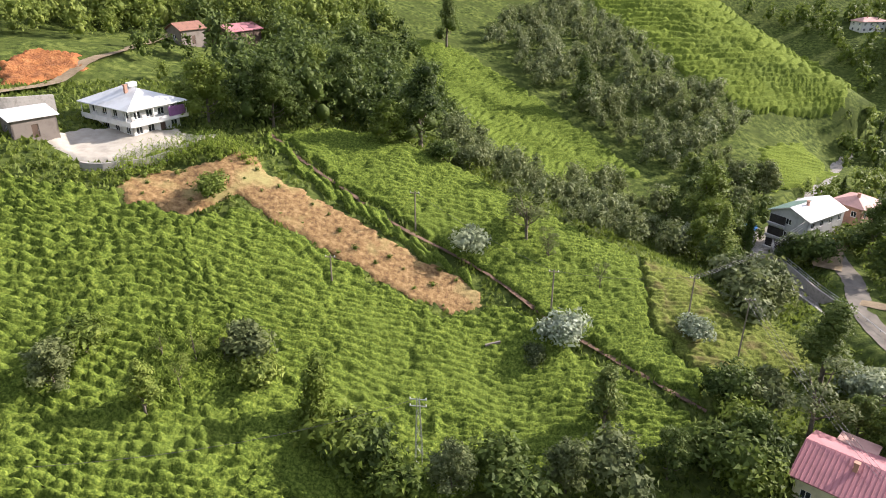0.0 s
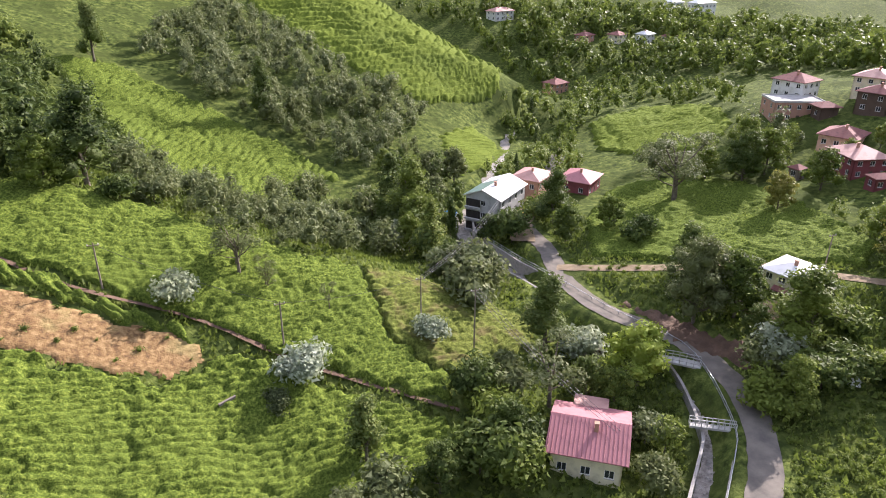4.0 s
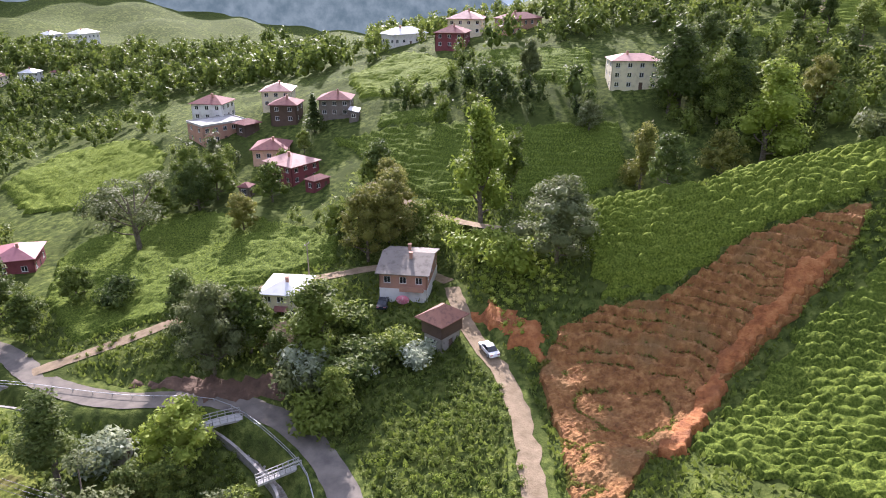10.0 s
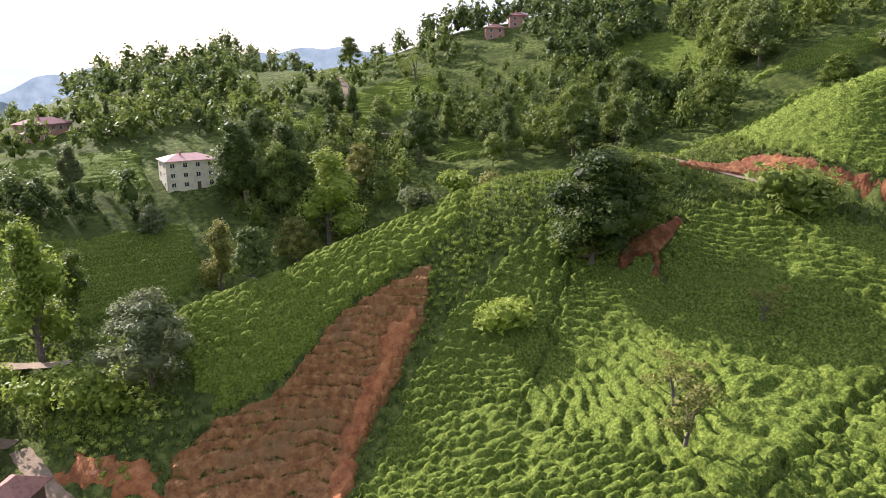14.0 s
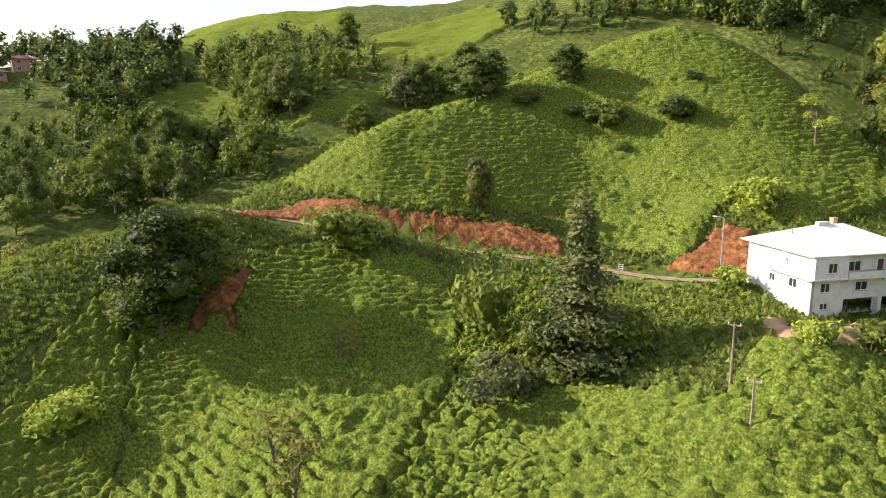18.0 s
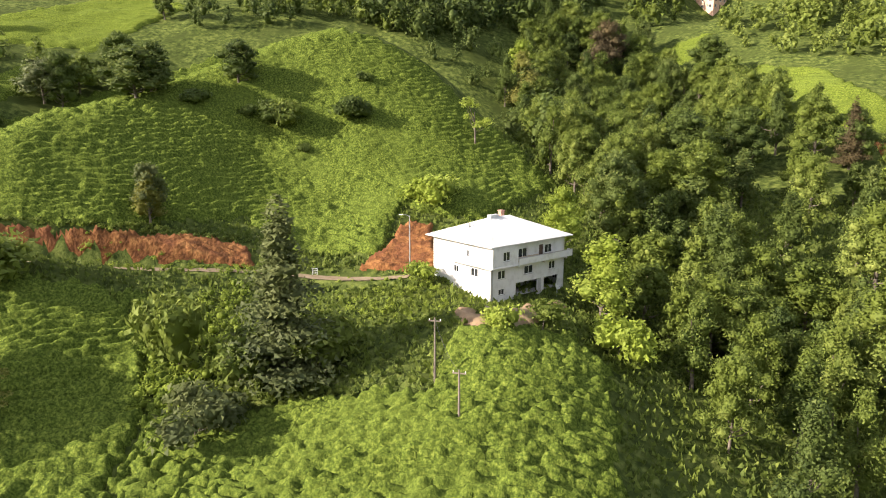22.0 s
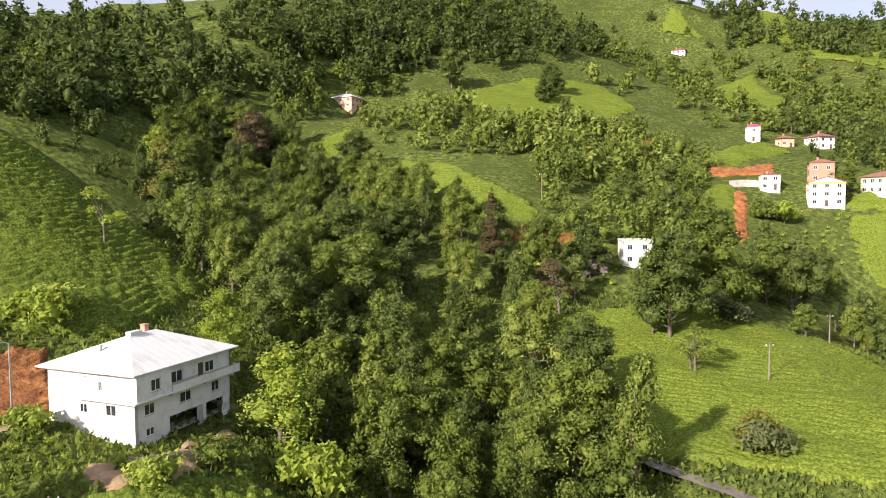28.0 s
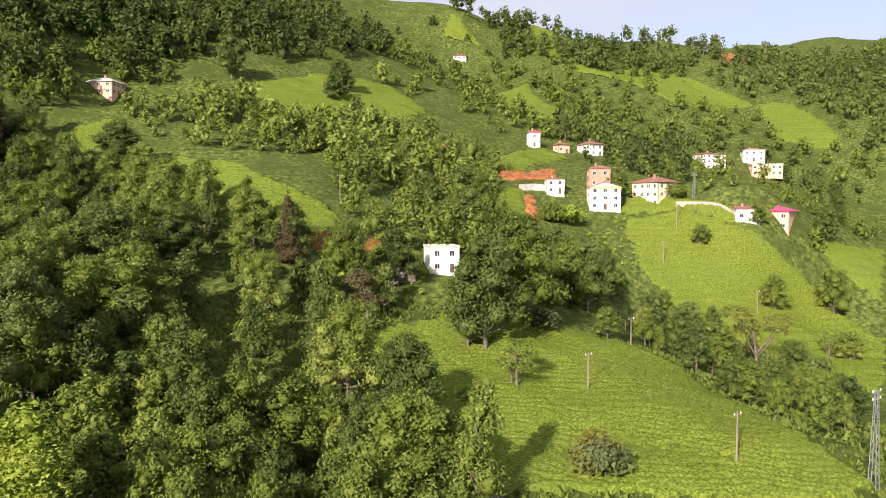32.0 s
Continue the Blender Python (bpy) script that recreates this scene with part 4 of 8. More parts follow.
def far_wood(poly, spacing, low, high, leaf, seed, per=95, size=0.085, label="distant dense green woodland on the slopes", over=False):
    """A wood too far off to tell its trees apart: one mesh of clumped crowns."""
    q, rng = scatter(poly, spacing, seed, () if over else FIELDS)
    if not len(q):
        return None
    q = np.array([p for p in q if all(math.hypot(p[0] - a, p[1] - b) > 11 for a, b in PLOTS)]).reshape(-1, 2)
    if not len(q):
        return None
    zs = ground(q[:, 0], q[:, 1])
    far = float(np.median(np.hypot(q[:, 0] - 8, q[:, 1] - 4)))
    per, size, n, m = (290, 0.044, 6, 4) if far < 245 else (110, 0.078, 5, 4)
    chunks = []
    for (x, y), z in zip(q, zs):
        h = rng.uniform(low * 0.7, high * 1.1)
        if rng.uniform() < 0.04:
            continue
        lobes = []
        slim, taper = rng.uniform(1.05, 1.5), 0.11 if rng.uniform() < 0.35 else 0.03
        for k in range(5):
            f = (k + rng.uniform(0, 1)) / 5
            r = h * rng.uniform(0.8, 1.15) * (0.25 - taper * f) * slim
            off = 0.2 * h * (1 - 0.75 * f) * slim
            lobes.append((x + rng.uniform(-1, 1) * off, y + rng.uniform(-1, 1) * off, z + h * (0.16 + (0.5 + 1.8 * taper) * f), r, r, r * rng.uniform(0.9, 1.4)))
        chunks.append(leaf_cloud(rng, lobes, per, size * h))
        chunks.append(core(lobes, 0.4, n, m))
    ob = new("woodland", from_arrays("woodland", *joined(chunks), LEAF[leaf], smooth=True))
    return tagged(ob, label, "woodland", kind="stuff")


def undergrowth(poly, spacing, tall, leaf, seed, label="tangled green weeds and low shrubs on the bank", avoid=()):
    q, rng = scatter(poly, spacing, seed, avoid)
    if not len(q):
        return
    zs = ground(q[:, 0], q[:, 1])
    lobes = []
    for (x, y), z in zip(q, zs):
        h = tall * rng.uniform(0.5, 1.5)
        lobes.append((x, y, z + 0.25 * h, h * rng.uniform(0.5, 0.9), h * rng.uniform(0.5, 0.9), h * 0.6))
    chunks = [leaf_cloud(rng, lobes, len(lobes) * 38, 0.145 * tall ** 0.5), core(lobes, 0.5)]
    ob = new("undergrowth", from_arrays("undergrowth", *joined(chunks), LEAF[leaf], smooth=True))
    return tagged(ob, label, "undergrowth", kind="stuff")


def weed_cover(density, seed):
    """Loose weeds over the open ground within sight, outside the fields and lanes."""
    rng = np.random.RandomState(seed)
    n = int(density * math.pi * (150 ** 2 - 45 ** 2) * 0.8)
    a, r = np.radians(rng.uniform(-48, 248, n)), np.sqrt(rng.uniform(45 ** 2, 150 ** 2, n))
    x, y = 8 + r * np.sin(a), 4 + r * np.cos(a)
    ok = np.ones(n, bool)
    for f in FIELDS:
        ok &= ~inside(f, x, y)
    for line, w, s in GRADED:
        ok &= near_line(x, y, line)[0] > w + 0.6
    ok &= near_line(x, y, RIVER)[0] > 3.2
    x, y = x[ok], y[ok]
    z, n = ground(x, y), len(x)
    s = rng.uniform(0.25, 0.75, n)
    t = rng.uniform(0, 6.28, n)
    c, q = np.cos(t) * s, np.sin(t) * s
    lean = rng.uniform(-0.6, 0.6, (2, n)) * s
    v = np.stack([np.stack([x - c * 0.6, y - q * 0.6, z - 0.1], 1), np.stack([x + c * 0.6, y + q * 0.6, z - 0.1 + 0.25 * s], 1), np.stack([x + lean[0], y + lean[1], z + s * 1.1], 1)], 1).reshape(-1, 3)
    ob = new("weeds", from_arrays("weeds", v, np.arange(3 * n).reshape(-1, 3), LEAF["green"], smooth=False))
    return tagged(ob, "rough green weeds and ferns over the open slopes", "weeds", kind="stuff")


def maize(poly, spacing, tall, seed, label, leaf="lime"):
    """Standing maize: stalks with long arching blades."""
    q, rng = scatter(poly, spacing, seed)
    zs = ground(q[:, 0], q[:, 1])
    vs, fs = [], []
    for (x, y), z in zip(q, zs):
        h = tall * rng.uniform(0.7, 1.15)
        base = np.array((x, y, z + 0.1))
        a = rng.uniform(0, 6.28)
        vs += [base + (0.05, 0, 0), base + (-0.04, 0.04, 0), base + (rng.uniform(-.15, .15), rng.uniform(-.15, .15), h)]
        fs.append((len(vs) - 3, len(vs) - 2, len(vs) - 1))
        for k in range(7):
            a += 2.6 + rng.uniform(-0.4, 0.4)
            d, w = np.array((math.cos(a), math.sin(a), 0)), np.array((-math.sin(a), math.cos(a), 0)) * 0.07
            p = base + (0, 0, h * (0.2 + 0.1 * k))
            m, e = p + d * 0.35 * h / 2 + (0, 0, 0.35), p + d * 0.75 * h / 2 + (0, 0, rng.uniform(-0.2, 0.25))
            n = len(vs)
            vs += [p - w * 0.5, p + w * 0.5, m + w, m - w, e]
            fs += [(n, n + 1, n + 2), (n, n + 2, n + 3), (n + 3, n + 2, n + 4)]
    ob = new("maize_plot", from_arrays("maize_plot", np.array(vs), np.array(fs), LEAF[leaf], smooth=True))
    return tagged(ob, label, "maize", kind="stuff")


def ledge_grass(poly, rise, seed):
    """Dry grass and roots hanging along the ledges of a stepped slope."""
    rng = np.random.RandomState(seed)
    p = np.array(poly)
    x, y = rng.uniform(p[:, 0].min(), p[:, 0].max(), 90000), rng.uniform(p[:, 1].min(), p[:, 1].max(), 90000)
    ok = inside(poly, x, y)
    x, y = x[ok], y[ok]
    g = ground(x, y)
    q = g / rise + 0.25 * wave(x, y, 7, 53)
    k = q - np.floor(q)
    ok = (k > 0.55) & (k < 0.75) & (wave(x, y, 6, 61) + 0.5 * wave(x, y, 1.5, 62) > -0.25)
    x, y, z = x[ok], y[ok], g[ok] + 0.15 + 0.02
    n = len(x)
    s, t = rng.uniform(0.16, 0.42, n), rng.uniform(0, 6.28, n)
    c, d = np.cos(t) * s, np.sin(t) * s
    v = np.stack([np.stack([x - c, y - d, z], 1), np.stack([x + c, y + d, z + 0.02], 1), np.stack([x + d * 0.4, y - c * 0.4, z + s * 0.9], 1)], 1).reshape(-1, 3)
    ob = new("ledge_grass", from_arrays("ledge_grass", v, np.arange(3 * n).reshape(-1, 3), LEAF["olive"], smooth=False))
    return tagged(ob, "dull olive grass fringing the dug ledges", "grass", kind="stuff")

# ---- tea gardens and soil in their places ----
SLIP = [(106.1, -41.1), (104.2, -41.1), (100.9, -35.8), (96.0, -32.7), (97.1, -31.6), (101.2, -33.8), (100.4, -29.0), (102.8, -27.6), (105.0, -31.6), (105.0, -36.5)]
LOWER_ROWS = [(81.8, -6.1), (112.4, -26.4), (107.2, -40.6), (104.7, -57.9), (85.2, -65.4), (73.4, -59.6), (63.8, -44.9), (52.4, -17.6)]
FALLOW = [(-59.9, 88.7), (-58.1, 95.3), (-49.3, 100.2), (-47.6, 107.6), (-40.8, 101.6), (-33.1, 100.2), (-19.9, 97.4), (-6.1, 94.3), (-5.4, 90.9), (-9.8, 88.2), (-19.2, 88.8), (-36, 92.1), (-43.6, 94.3), (-48.2, 88.4), (-56.5, 86.8)]
tea_field([(-81.0, 77.7), (-73.0, 83.1), (-59.2, 87.2), (-47.8, 88.4), (-44.0, 80.2), (-32.9, 73.2), (-32.3, 63.8), (-23.4, 51.8), (-46.5, 42.5), (-53.1, 41.0)], 17, step=0.27, pitch=1.25, lump=1.0, depth=0.97, gaps=0.05, tall=1.15, furrow=2.0, holes=(FALLOW,), label='sloping garden of large rounded tea bushes')
tea_field([(-47.8, 87.5), (-42.3, 92.8), (-34.2, 91.4), (-27.0, 90.1), (-19.0, 87.8), (-12.1, 86.7), (-5.7, 89.8), (-1.6, 92.5), (6.9, 87.2), (24.5, 76.8), (27.4, 73.6), (6.5, 63.3), (-12.4, 56.4), (-26.1, 51.0), (-34.1, 62.5), (-34.9, 71.8), (-46.6, 78.9)], 8, step=0.27, pitch=1.15, lump=0.9, depth=0.55, gaps=0.09, furrow=4.0, holes=(FALLOW,), label='even bright green tea canopy below the fallow strip')
tea_field([(-44.1, 114.5), (-38.5, 119.4), (-29.8, 127.2), (-22.3, 122.7), (-10.5, 121.4), (-3.0, 117.2), (7.3, 115.4), (20.1, 111.4), (20.0, 94.4), (27.5, 84.3), (25.9, 80.2), (6.9, 89.7), (-5.5, 97.2), (-30.6, 105.1)], 20, step=0.27, pitch=1.15, tall=0.8, lump=0.9, depth=0.55, gaps=0.08, furrow=4.0, seed=1, label='bright green tea garden above the ditch')
tea_field([(-46.8, 111.9), (-45.0, 114.2), (-34.6, 105.8), (-20.4, 100.4), (-6.2, 95.3), (-7.0, 94.0), (-20.9, 98.2), (-33.5, 101.8)], -45, step=0.27, tall=0.8, seed=2, gaps=0.2, label='narrow strip of tea bushes beside the fallow ground')
tea_field([(20.1, 111.4), (31.1, 111.8), (46.1, 100.6), (43.5, 92.8), (27.5, 84.3), (20.0, 94.4)], 12, step=0.27, pitch=1.2, gaps=0.06, tall=0.7, lump=0.9, depth=0.55, material=TEA_DRY, seed=3, label='yellowish pruned tea bushes with gaps')
bare_soil([(-59.9, 88.7), (-58.1, 95.3), (-49.3, 100.2), (-47.6, 107.6), (-40.8, 101.6), (-33.1, 100.2), (-19.9, 97.4), (-6.1, 94.3), (-5.4, 90.9), (-9.8, 88.2), (-19.2, 88.8), (-36.0, 92.1), (-43.6, 94.3), (-48.2, 88.4), (-56.5, 86.8)], FALLOW_SOIL, 'strip of dry mown brown stubble on the slope', rough=0.14, step=0.35, lift=-0.12, ragged=0.5)
bare_soil([(-101.3, 123.3), (-100.8, 132.9), (-91.9, 133.9), (-86.6, 126.9), (-90.5, 116.9), (-94.6, 113.7)], CLAY, 'raw orange clay bank cut above the farm lane', rough=0.5)
tea_field([(-40.1, 224.2), (-22.2, 226.9), (3.6, 206.8), (18.1, 193.7), (31.9, 175.9), (18.6, 173.2), (3.8, 154.8), (-11.4, 161.4), (-29.6, 201.7)], 40, step=0.5, pitch=1.7, tall=1.3, furrow=1.4, depth=0.97, seed=4, label='steep garden of dark green tea rows', contour=True)
# sun on this spur is put into the lighter leaf colour
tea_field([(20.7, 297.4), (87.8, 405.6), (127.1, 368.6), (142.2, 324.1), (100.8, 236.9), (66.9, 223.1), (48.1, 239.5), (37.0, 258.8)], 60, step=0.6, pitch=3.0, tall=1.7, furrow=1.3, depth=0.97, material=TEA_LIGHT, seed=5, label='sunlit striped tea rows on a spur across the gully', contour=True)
tea_field([(66.4, 205.3), (84.1, 220.0), (89.5, 200.9), (72.5, 181.9), (60.5, 176.1)], 10, step=0.6, pitch=2.0, material=TEA_LIGHT, tall=0.5, seed=6, label='light green meadow beside the valley road')
# sunlit slope below the hamlet: brightness painted by the lighter leaves
tea_field([(124.3, 213.2), (153.8, 223.9), (163.4, 199.6), (146.3, 169.3), (133.4, 159.5), (115.9, 168.7), (111.5, 186.2)], -20, step=0.6, pitch=2.0, material=TEA_LIGHT, seed=7, label='sunlit tea slope below the hamlet', contour=True)
tea_field([(76.0, 133.8), (93.7, 150.7), (112.6, 149.1), (122.3, 137.9), (121.9, 114.9), (117.9, 94.7), (109.3, 89.2), (88.7, 103.6), (78.7, 107.1), (67.3, 115.9)], -25, step=0.5, pitch=1.5, seed=8, label='tea garden on the slope above the lane', contour=True)
tea_field([(160.5, 124.2), (167.6, 99.7), (168.8, 73.9), (179.2, 47.8), (160.9, 42.1), (153.3, 47.3), (134.0, 74.0), (141.9, 93.8), (157.6, 114.8)], -62, step=0.45, pitch=2.2, tall=1.3, furrow=1.3, depth=0.97, seed=9, label='shaded terraced rows of dark green tea', contour=True)
tea_field([(174.1, 115.7), (177.5, 94.6), (170.3, 91.2), (167.4, 111.7)], -60, step=0.6, pitch=2.0, seed=10, contour=True)
tea_field([(227.1, 109.5), (222.2, 65.5), (193.4, 57.6), (195.8, 79.6)], -60, step=0.7, pitch=2.4, seed=11, contour=True)
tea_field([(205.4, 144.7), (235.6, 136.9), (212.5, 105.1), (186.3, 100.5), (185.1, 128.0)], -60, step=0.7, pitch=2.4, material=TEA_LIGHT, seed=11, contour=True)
# bright rim light of the cap painted in with the lighter leaf colour
tea_field([(106.8, 40.3), (149.4, 47.3), (119.3, 23.0), (172.6, 5.8), (181.7, -12.9), (180.5, -29.3), (120.8, -6.8), (115.5, 1.8), (108.6, 16.9), (101.5, 26.5), (99.9, 35.1)], -82, step=0.27, tall=1.5, depth=0.97, pitch=1.6, lump=0.9, material=TEA_LIGHT, seed=12, label='lush tea bushes capping the spur above the bare cut')
bare_soil([(58.5, 29.1), (70.2, 33.4), (85.2, 40.8), (93.3, 40.1), (98.3, 34.9), (100.6, 26.4), (109.4, 16.0), (114.1, -0.4), (105.3, 2.2), (95.3, 10.2), (89.0, 16.3), (69.5, 23.2), (58.9, 24.5)], CLAY_SOIL, 'freshly cleared orange-brown terraced hillside', rough=0.25, stepped=1.15, angle=-60, step=0.24, ragged=0.3)
# sunlit edge of the clearing, painted as a strip of brighter clay
bare_soil([(105.2, 8.6), (107.6, 4.2), (105.3, 2.2), (101.2, 6.3), (90.4, 14.9), (72.9, 19.6), (72.0, 23.3), (93.3, 17.6)], CLAY, 'fresh orange soil edge of the cleared slope', rough=0.2, step=0.35, lift=0.75)
tea_field([(75.7, 19.8), (96.4, 7.7), (102.9, -0.7), (109.8, -9.7), (114.3, -21.4), (107.6, -27.0), (98.9, -27.0), (93.8, -34.1), (99.8, -53.2), (91.4, -63.0), (78.8, -67.8), (38.1, -28.6)], 66, step=0.27, seed=13, holes=(LOWER_ROWS, SLIP), lump=0.9, depth=0.97, tall=1.3, pitch=1.5, furrow=2.0, gaps=0.08, label='steep dark green tea slope beside the cut')
tea_field([(165.6, -74.5), (164.2, -109.2), (149.9, -146.2), (128.5, -178.4), (76.0, -144.4), (57.0, -146.3), (40.0, -141.6), (23.1, -129.0), (36.4, -105.6), (51.2, -106.3), (50.3, -89.9), (67.9, -89.9), (78.3, -95.1), (93.5, -75.2), (105.3, -69.4), (122.0, -66.0)], 27, step=0.34, pitch=1.35, tall=1.3, lump=0.45, depth=0.97, gaps=0.06, furrow=1.2, seed=14, label='rounded hill combed with green tea rows', contour=True)
tea_field(LOWER_ROWS, 30, step=0.29, lump=0.5, seed=15, holes=(SLIP,), depth=0.97, tall=1.3, furrow=1.6, pitch=1.6, label='dark tea rows on the slope below the lane', contour=True)
bare_soil(SLIP, CLAY_RED, 'slip of red clay on the bank', rough=0.35, step=0.35, ragged=0.3)
tea_field([(52.4, -17.6), (62.3, -43.0), (47.7, -52.6), (30.2, -52.2), (31.6, -62.8), (26.6, -64.4), (16.5, -71.8), (11.0, -66.0), (8.9, -40.9)], 13, step=0.28, pitch=1.4, lump=0.7, tall=1.3, depth=0.95, seed=16, furrow=1.6, gaps=0.08, label='bright lush tea garden below the white house')
bare_soil([(120.8, -49.1), (125.7, -54.6), (119.2, -65.1), (105.0, -69.1), (93.2, -74.8), (81.8, -84.4), (73.6, -88.3), (70.0, -83.2), (84.1, -76.7), (104.1, -68.0), (115.0, -61.4)], CLAY_RED, 'raw red clay cutting above the gravel lane', rough=0.5, step=0.4, ragged=0.4)
bare_soil([(53.1, -84.4), (50.8, -91.2), (49.6, -102.0), (44.4, -103.6), (38.7, -86.6)], CLAY_RED, 'raw red clay cutting behind the white house', rough=0.5, step=0.4, ragged=0.4)
tea_field([(180.1, -100.5), (175.0, -121.4), (171.3, -144.0), (162.9, -140.0), (164.8, -122.8)], 33, step=0.6, pitch=2.0, seed=17, contour=True)
tea_field([(207.3, -161.1), (195.7, -224.6), (157.8, -202.6), (162.0, -161.2), (196.9, -146.1)], 33, step=0.8, pitch=2.7, seed=18, material=TEA_LIGHT, contour=True)
tea_field([(267.5, -116.3), (329.5, -161.6), (304.4, -191.7), (246.2, -194.5), (219.3, -163.9), (247.5, -149.7)], 33, step=1.0, pitch=3.4, seed=19, material=TEA_LIGHT, contour=True)
tea_field([(257.0, -94.9), (234.9, -113.3), (204.5, -112.9), (195.4, -100.3), (234.9, -90.2)], 40, step=0.7, pitch=2.4, seed=19, contour=True)
tea_field([(-42.7, -125.2), (-59.6, -124.1), (-83.8, -114.4), (-90.8, -91.7), (-77.2, -62.3), (-71.6, -49.3), (-65.7, -48.9), (-33.1, -75.5), (-40.5, -91.5), (-39.6, -106.7)], -50, step=0.3, tall=0.5, lump=0.2, depth=0.35, pitch=1.4, furrow=3.0, gaps=0.06, material=TEA_LIGHT, seed=20, label='bright yellow-green tea meadow on a spur', contour=True)
tea_field([(-156.6, -166.2), (-172.3, -156.5), (-178.8, -140.3), (-194.9, -122.1), (-193.3, -102.3), (-163.6, -88.7), (-146.0, -95.1), (-152.2, -121.6), (-143.4, -136.9), (-146.6, -150.1)], -33, step=0.7, pitch=2.4, material=TEA_LIGHT, tall=0.8, seed=21, label='smooth bright tea slope below the village', contour=True)
tea_field([(-29.4, -231.7), (-46.9, -215.8), (-49.8, -185.9), (-57.7, -167.7), (-55.3, -162.5), (-30.3, -169.4), (-34.5, -194.4)], -33, step=0.6, pitch=2.0, material=TEA_LIGHT, seed=22, label='small tea garden in a clearing of the wood', contour=True)
tea_field([(-145.0, -224.4), (-198.7, -253.4), (-194.8, -230.5), (-145.7, -211.4)], -33, step=0.9, pitch=3.1, material=TEA_LIGHT, seed=23, contour=True)
tea_field([(-76.1, -304.3), (-117.3, -322.7), (-158.3, -319.3), (-156.2, -283.4), (-108.9, -258.3), (-71.6, -256.6)], -33, step=1.0, pitch=3.4, material=TEA_LIGHT, seed=24, label='tea garden high on the slope', contour=True)
tea_field([(-230.9, -346.3), (-273.5, -355.7), (-258.3, -302.5), (-250.7, -268.7), (-216.1, -300.4)], -33, step=1.1, pitch=3.7, material=TEA_LIGHT, seed=25, contour=True)
tea_field([(-311.6, -360.2), (-389.2, -364.9), (-398.2, -291.0), (-396.9, -273.8), (-341.0, -290.7)], -33, step=1.3, pitch=4.4, material=TEA_LIGHT, seed=26, contour=True)
tea_field([(-260.1, -420.3), (-271.1, -395.0), (-245.5, -412.4)], -33, step=1.3, pitch=4.4, material=TEA_LIGHT, seed=27, contour=True)
tea_field([(-395.0, -276.5), (-416.8, -263.1), (-407.5, -236.1), (-383.4, -210.2), (-368.7, -221.0), (-359.1, -238.6)], -33, step=1.3, pitch=4.4, material=TEA_LIGHT, seed=28, contour=True)
tea_field([(-131.1, -202.5), (-140.8, -195.8), (-119.7, -167.6), (-115.4, -173.1)], -33, step=0.8, pitch=2.7, material=TEA_LIGHT, seed=29, contour=True)
tea_field([(-200.2, -130.9), (-235.0, -122.0), (-206.5, -108.6), (-203.5, -121.7)], -33, step=0.9, pitch=3.1, material=TEA_LIGHT, seed=30, contour=True)
tea_field([(7.0, -239.4), (3.6, -249.3), (-7.5, -255.2), (-19.2, -258.4), (-23.5, -248.4), (-13.9, -243.8), (-1.4, -239.0)], -33, step=0.7, pitch=2.3, material=TEA_LIGHT, seed=31, contour=True)
tea_field([(-63.8, -400.3), (-115.4, -455.1), (-95.7, -421.1)], -33, step=1.1, pitch=3.6, material=TEA_LIGHT, seed=32, contour=True)
tea_field([(-335.8, -434.5), (-391.1, -413.1), (-323.3, -367.1), (-298.3, -379.6)], -33, step=1.3, pitch=4.4, material=TEA_LIGHT, seed=33, contour=True)
tea_field([(-158.5, -170.4), (-168.1, -174.4), (-174.1, -169.7), (-183.8, -137.9), (-177.3, -141.3), (-171.7, -156.1)], -33, step=0.8, pitch=2.6, material=TEA_LIGHT, seed=34, contour=True)
bare_soil([(-440.1, -340.2), (-508.2, -372.4), (-498.2, -348.9), (-447.0, -329.6)], CLAY, 'bare clay clearing on the far ridge', rough=0.4, step=1.0)
bare_soil([(-338.6, -425.6), (-348.0, -425.2), (-340.1, -411.0), (-329.8, -410.6)], CLAY, 'orange scar on the high slope', rough=0.4, step=1.0)
bare_soil([(-127.0, -529.7), (-134.4, -513.3), (-116.5, -477.9)], CLAY, 'orange scar on the high slope', rough=0.4, step=1.0)
bare_soil([(-137.9, -193.7), (-142.2, -192.8), (-122.1, -165.4), (-114.6, -161.6)], CLAY, 'eroded orange clay gully on the slope', rough=0.4)
bare_soil([(-142.8, -214.4), (-171.2, -213.4), (-161.9, -203.2), (-137.3, -205.6)], CLAY, 'orange clay bank cut behind the houses', rough=0.4)
bare_soil([(-45.0, -160.0), (-55.3, -162.5), (-64.8, -154.5), (-54.7, -149.3), (-45.6, -153.5)], CLAY, 'orange clay bank beside the vegetable plot', rough=0.4)
bare_soil([(-111.7, -223.5), (-136.8, -248.2), (-140.6, -243.4), (-113.6, -215.1)], CLAY, 'orange landslip scar among the trees', rough=0.4)
bare_soil([(34.1, -71.0), (28.4, -69.4), (18.2, -86.0), (17.4, -78.6), (23.6, -66.2), (28.5, -63.9)], YARD, 'trampled brown earth yard below the house', rough=0.15)
bare_soil([(-76.1, 98.3), (-73.2, 105.6), (-57.9, 108.7), (-51.5, 110.1), (-59.9, 97.0), (-65.5, 92.7), (-71.8, 93.0)], YARD_PALE, 'pale packed earth farmyard', rough=0.04, step=0.6)
bare_soil([(80.6, 87.4), (85.5, 82.6), (79.4, 78.1), (76.6, 83.6)], YARD, 'bare brown yard below the cream house', rough=0.15)
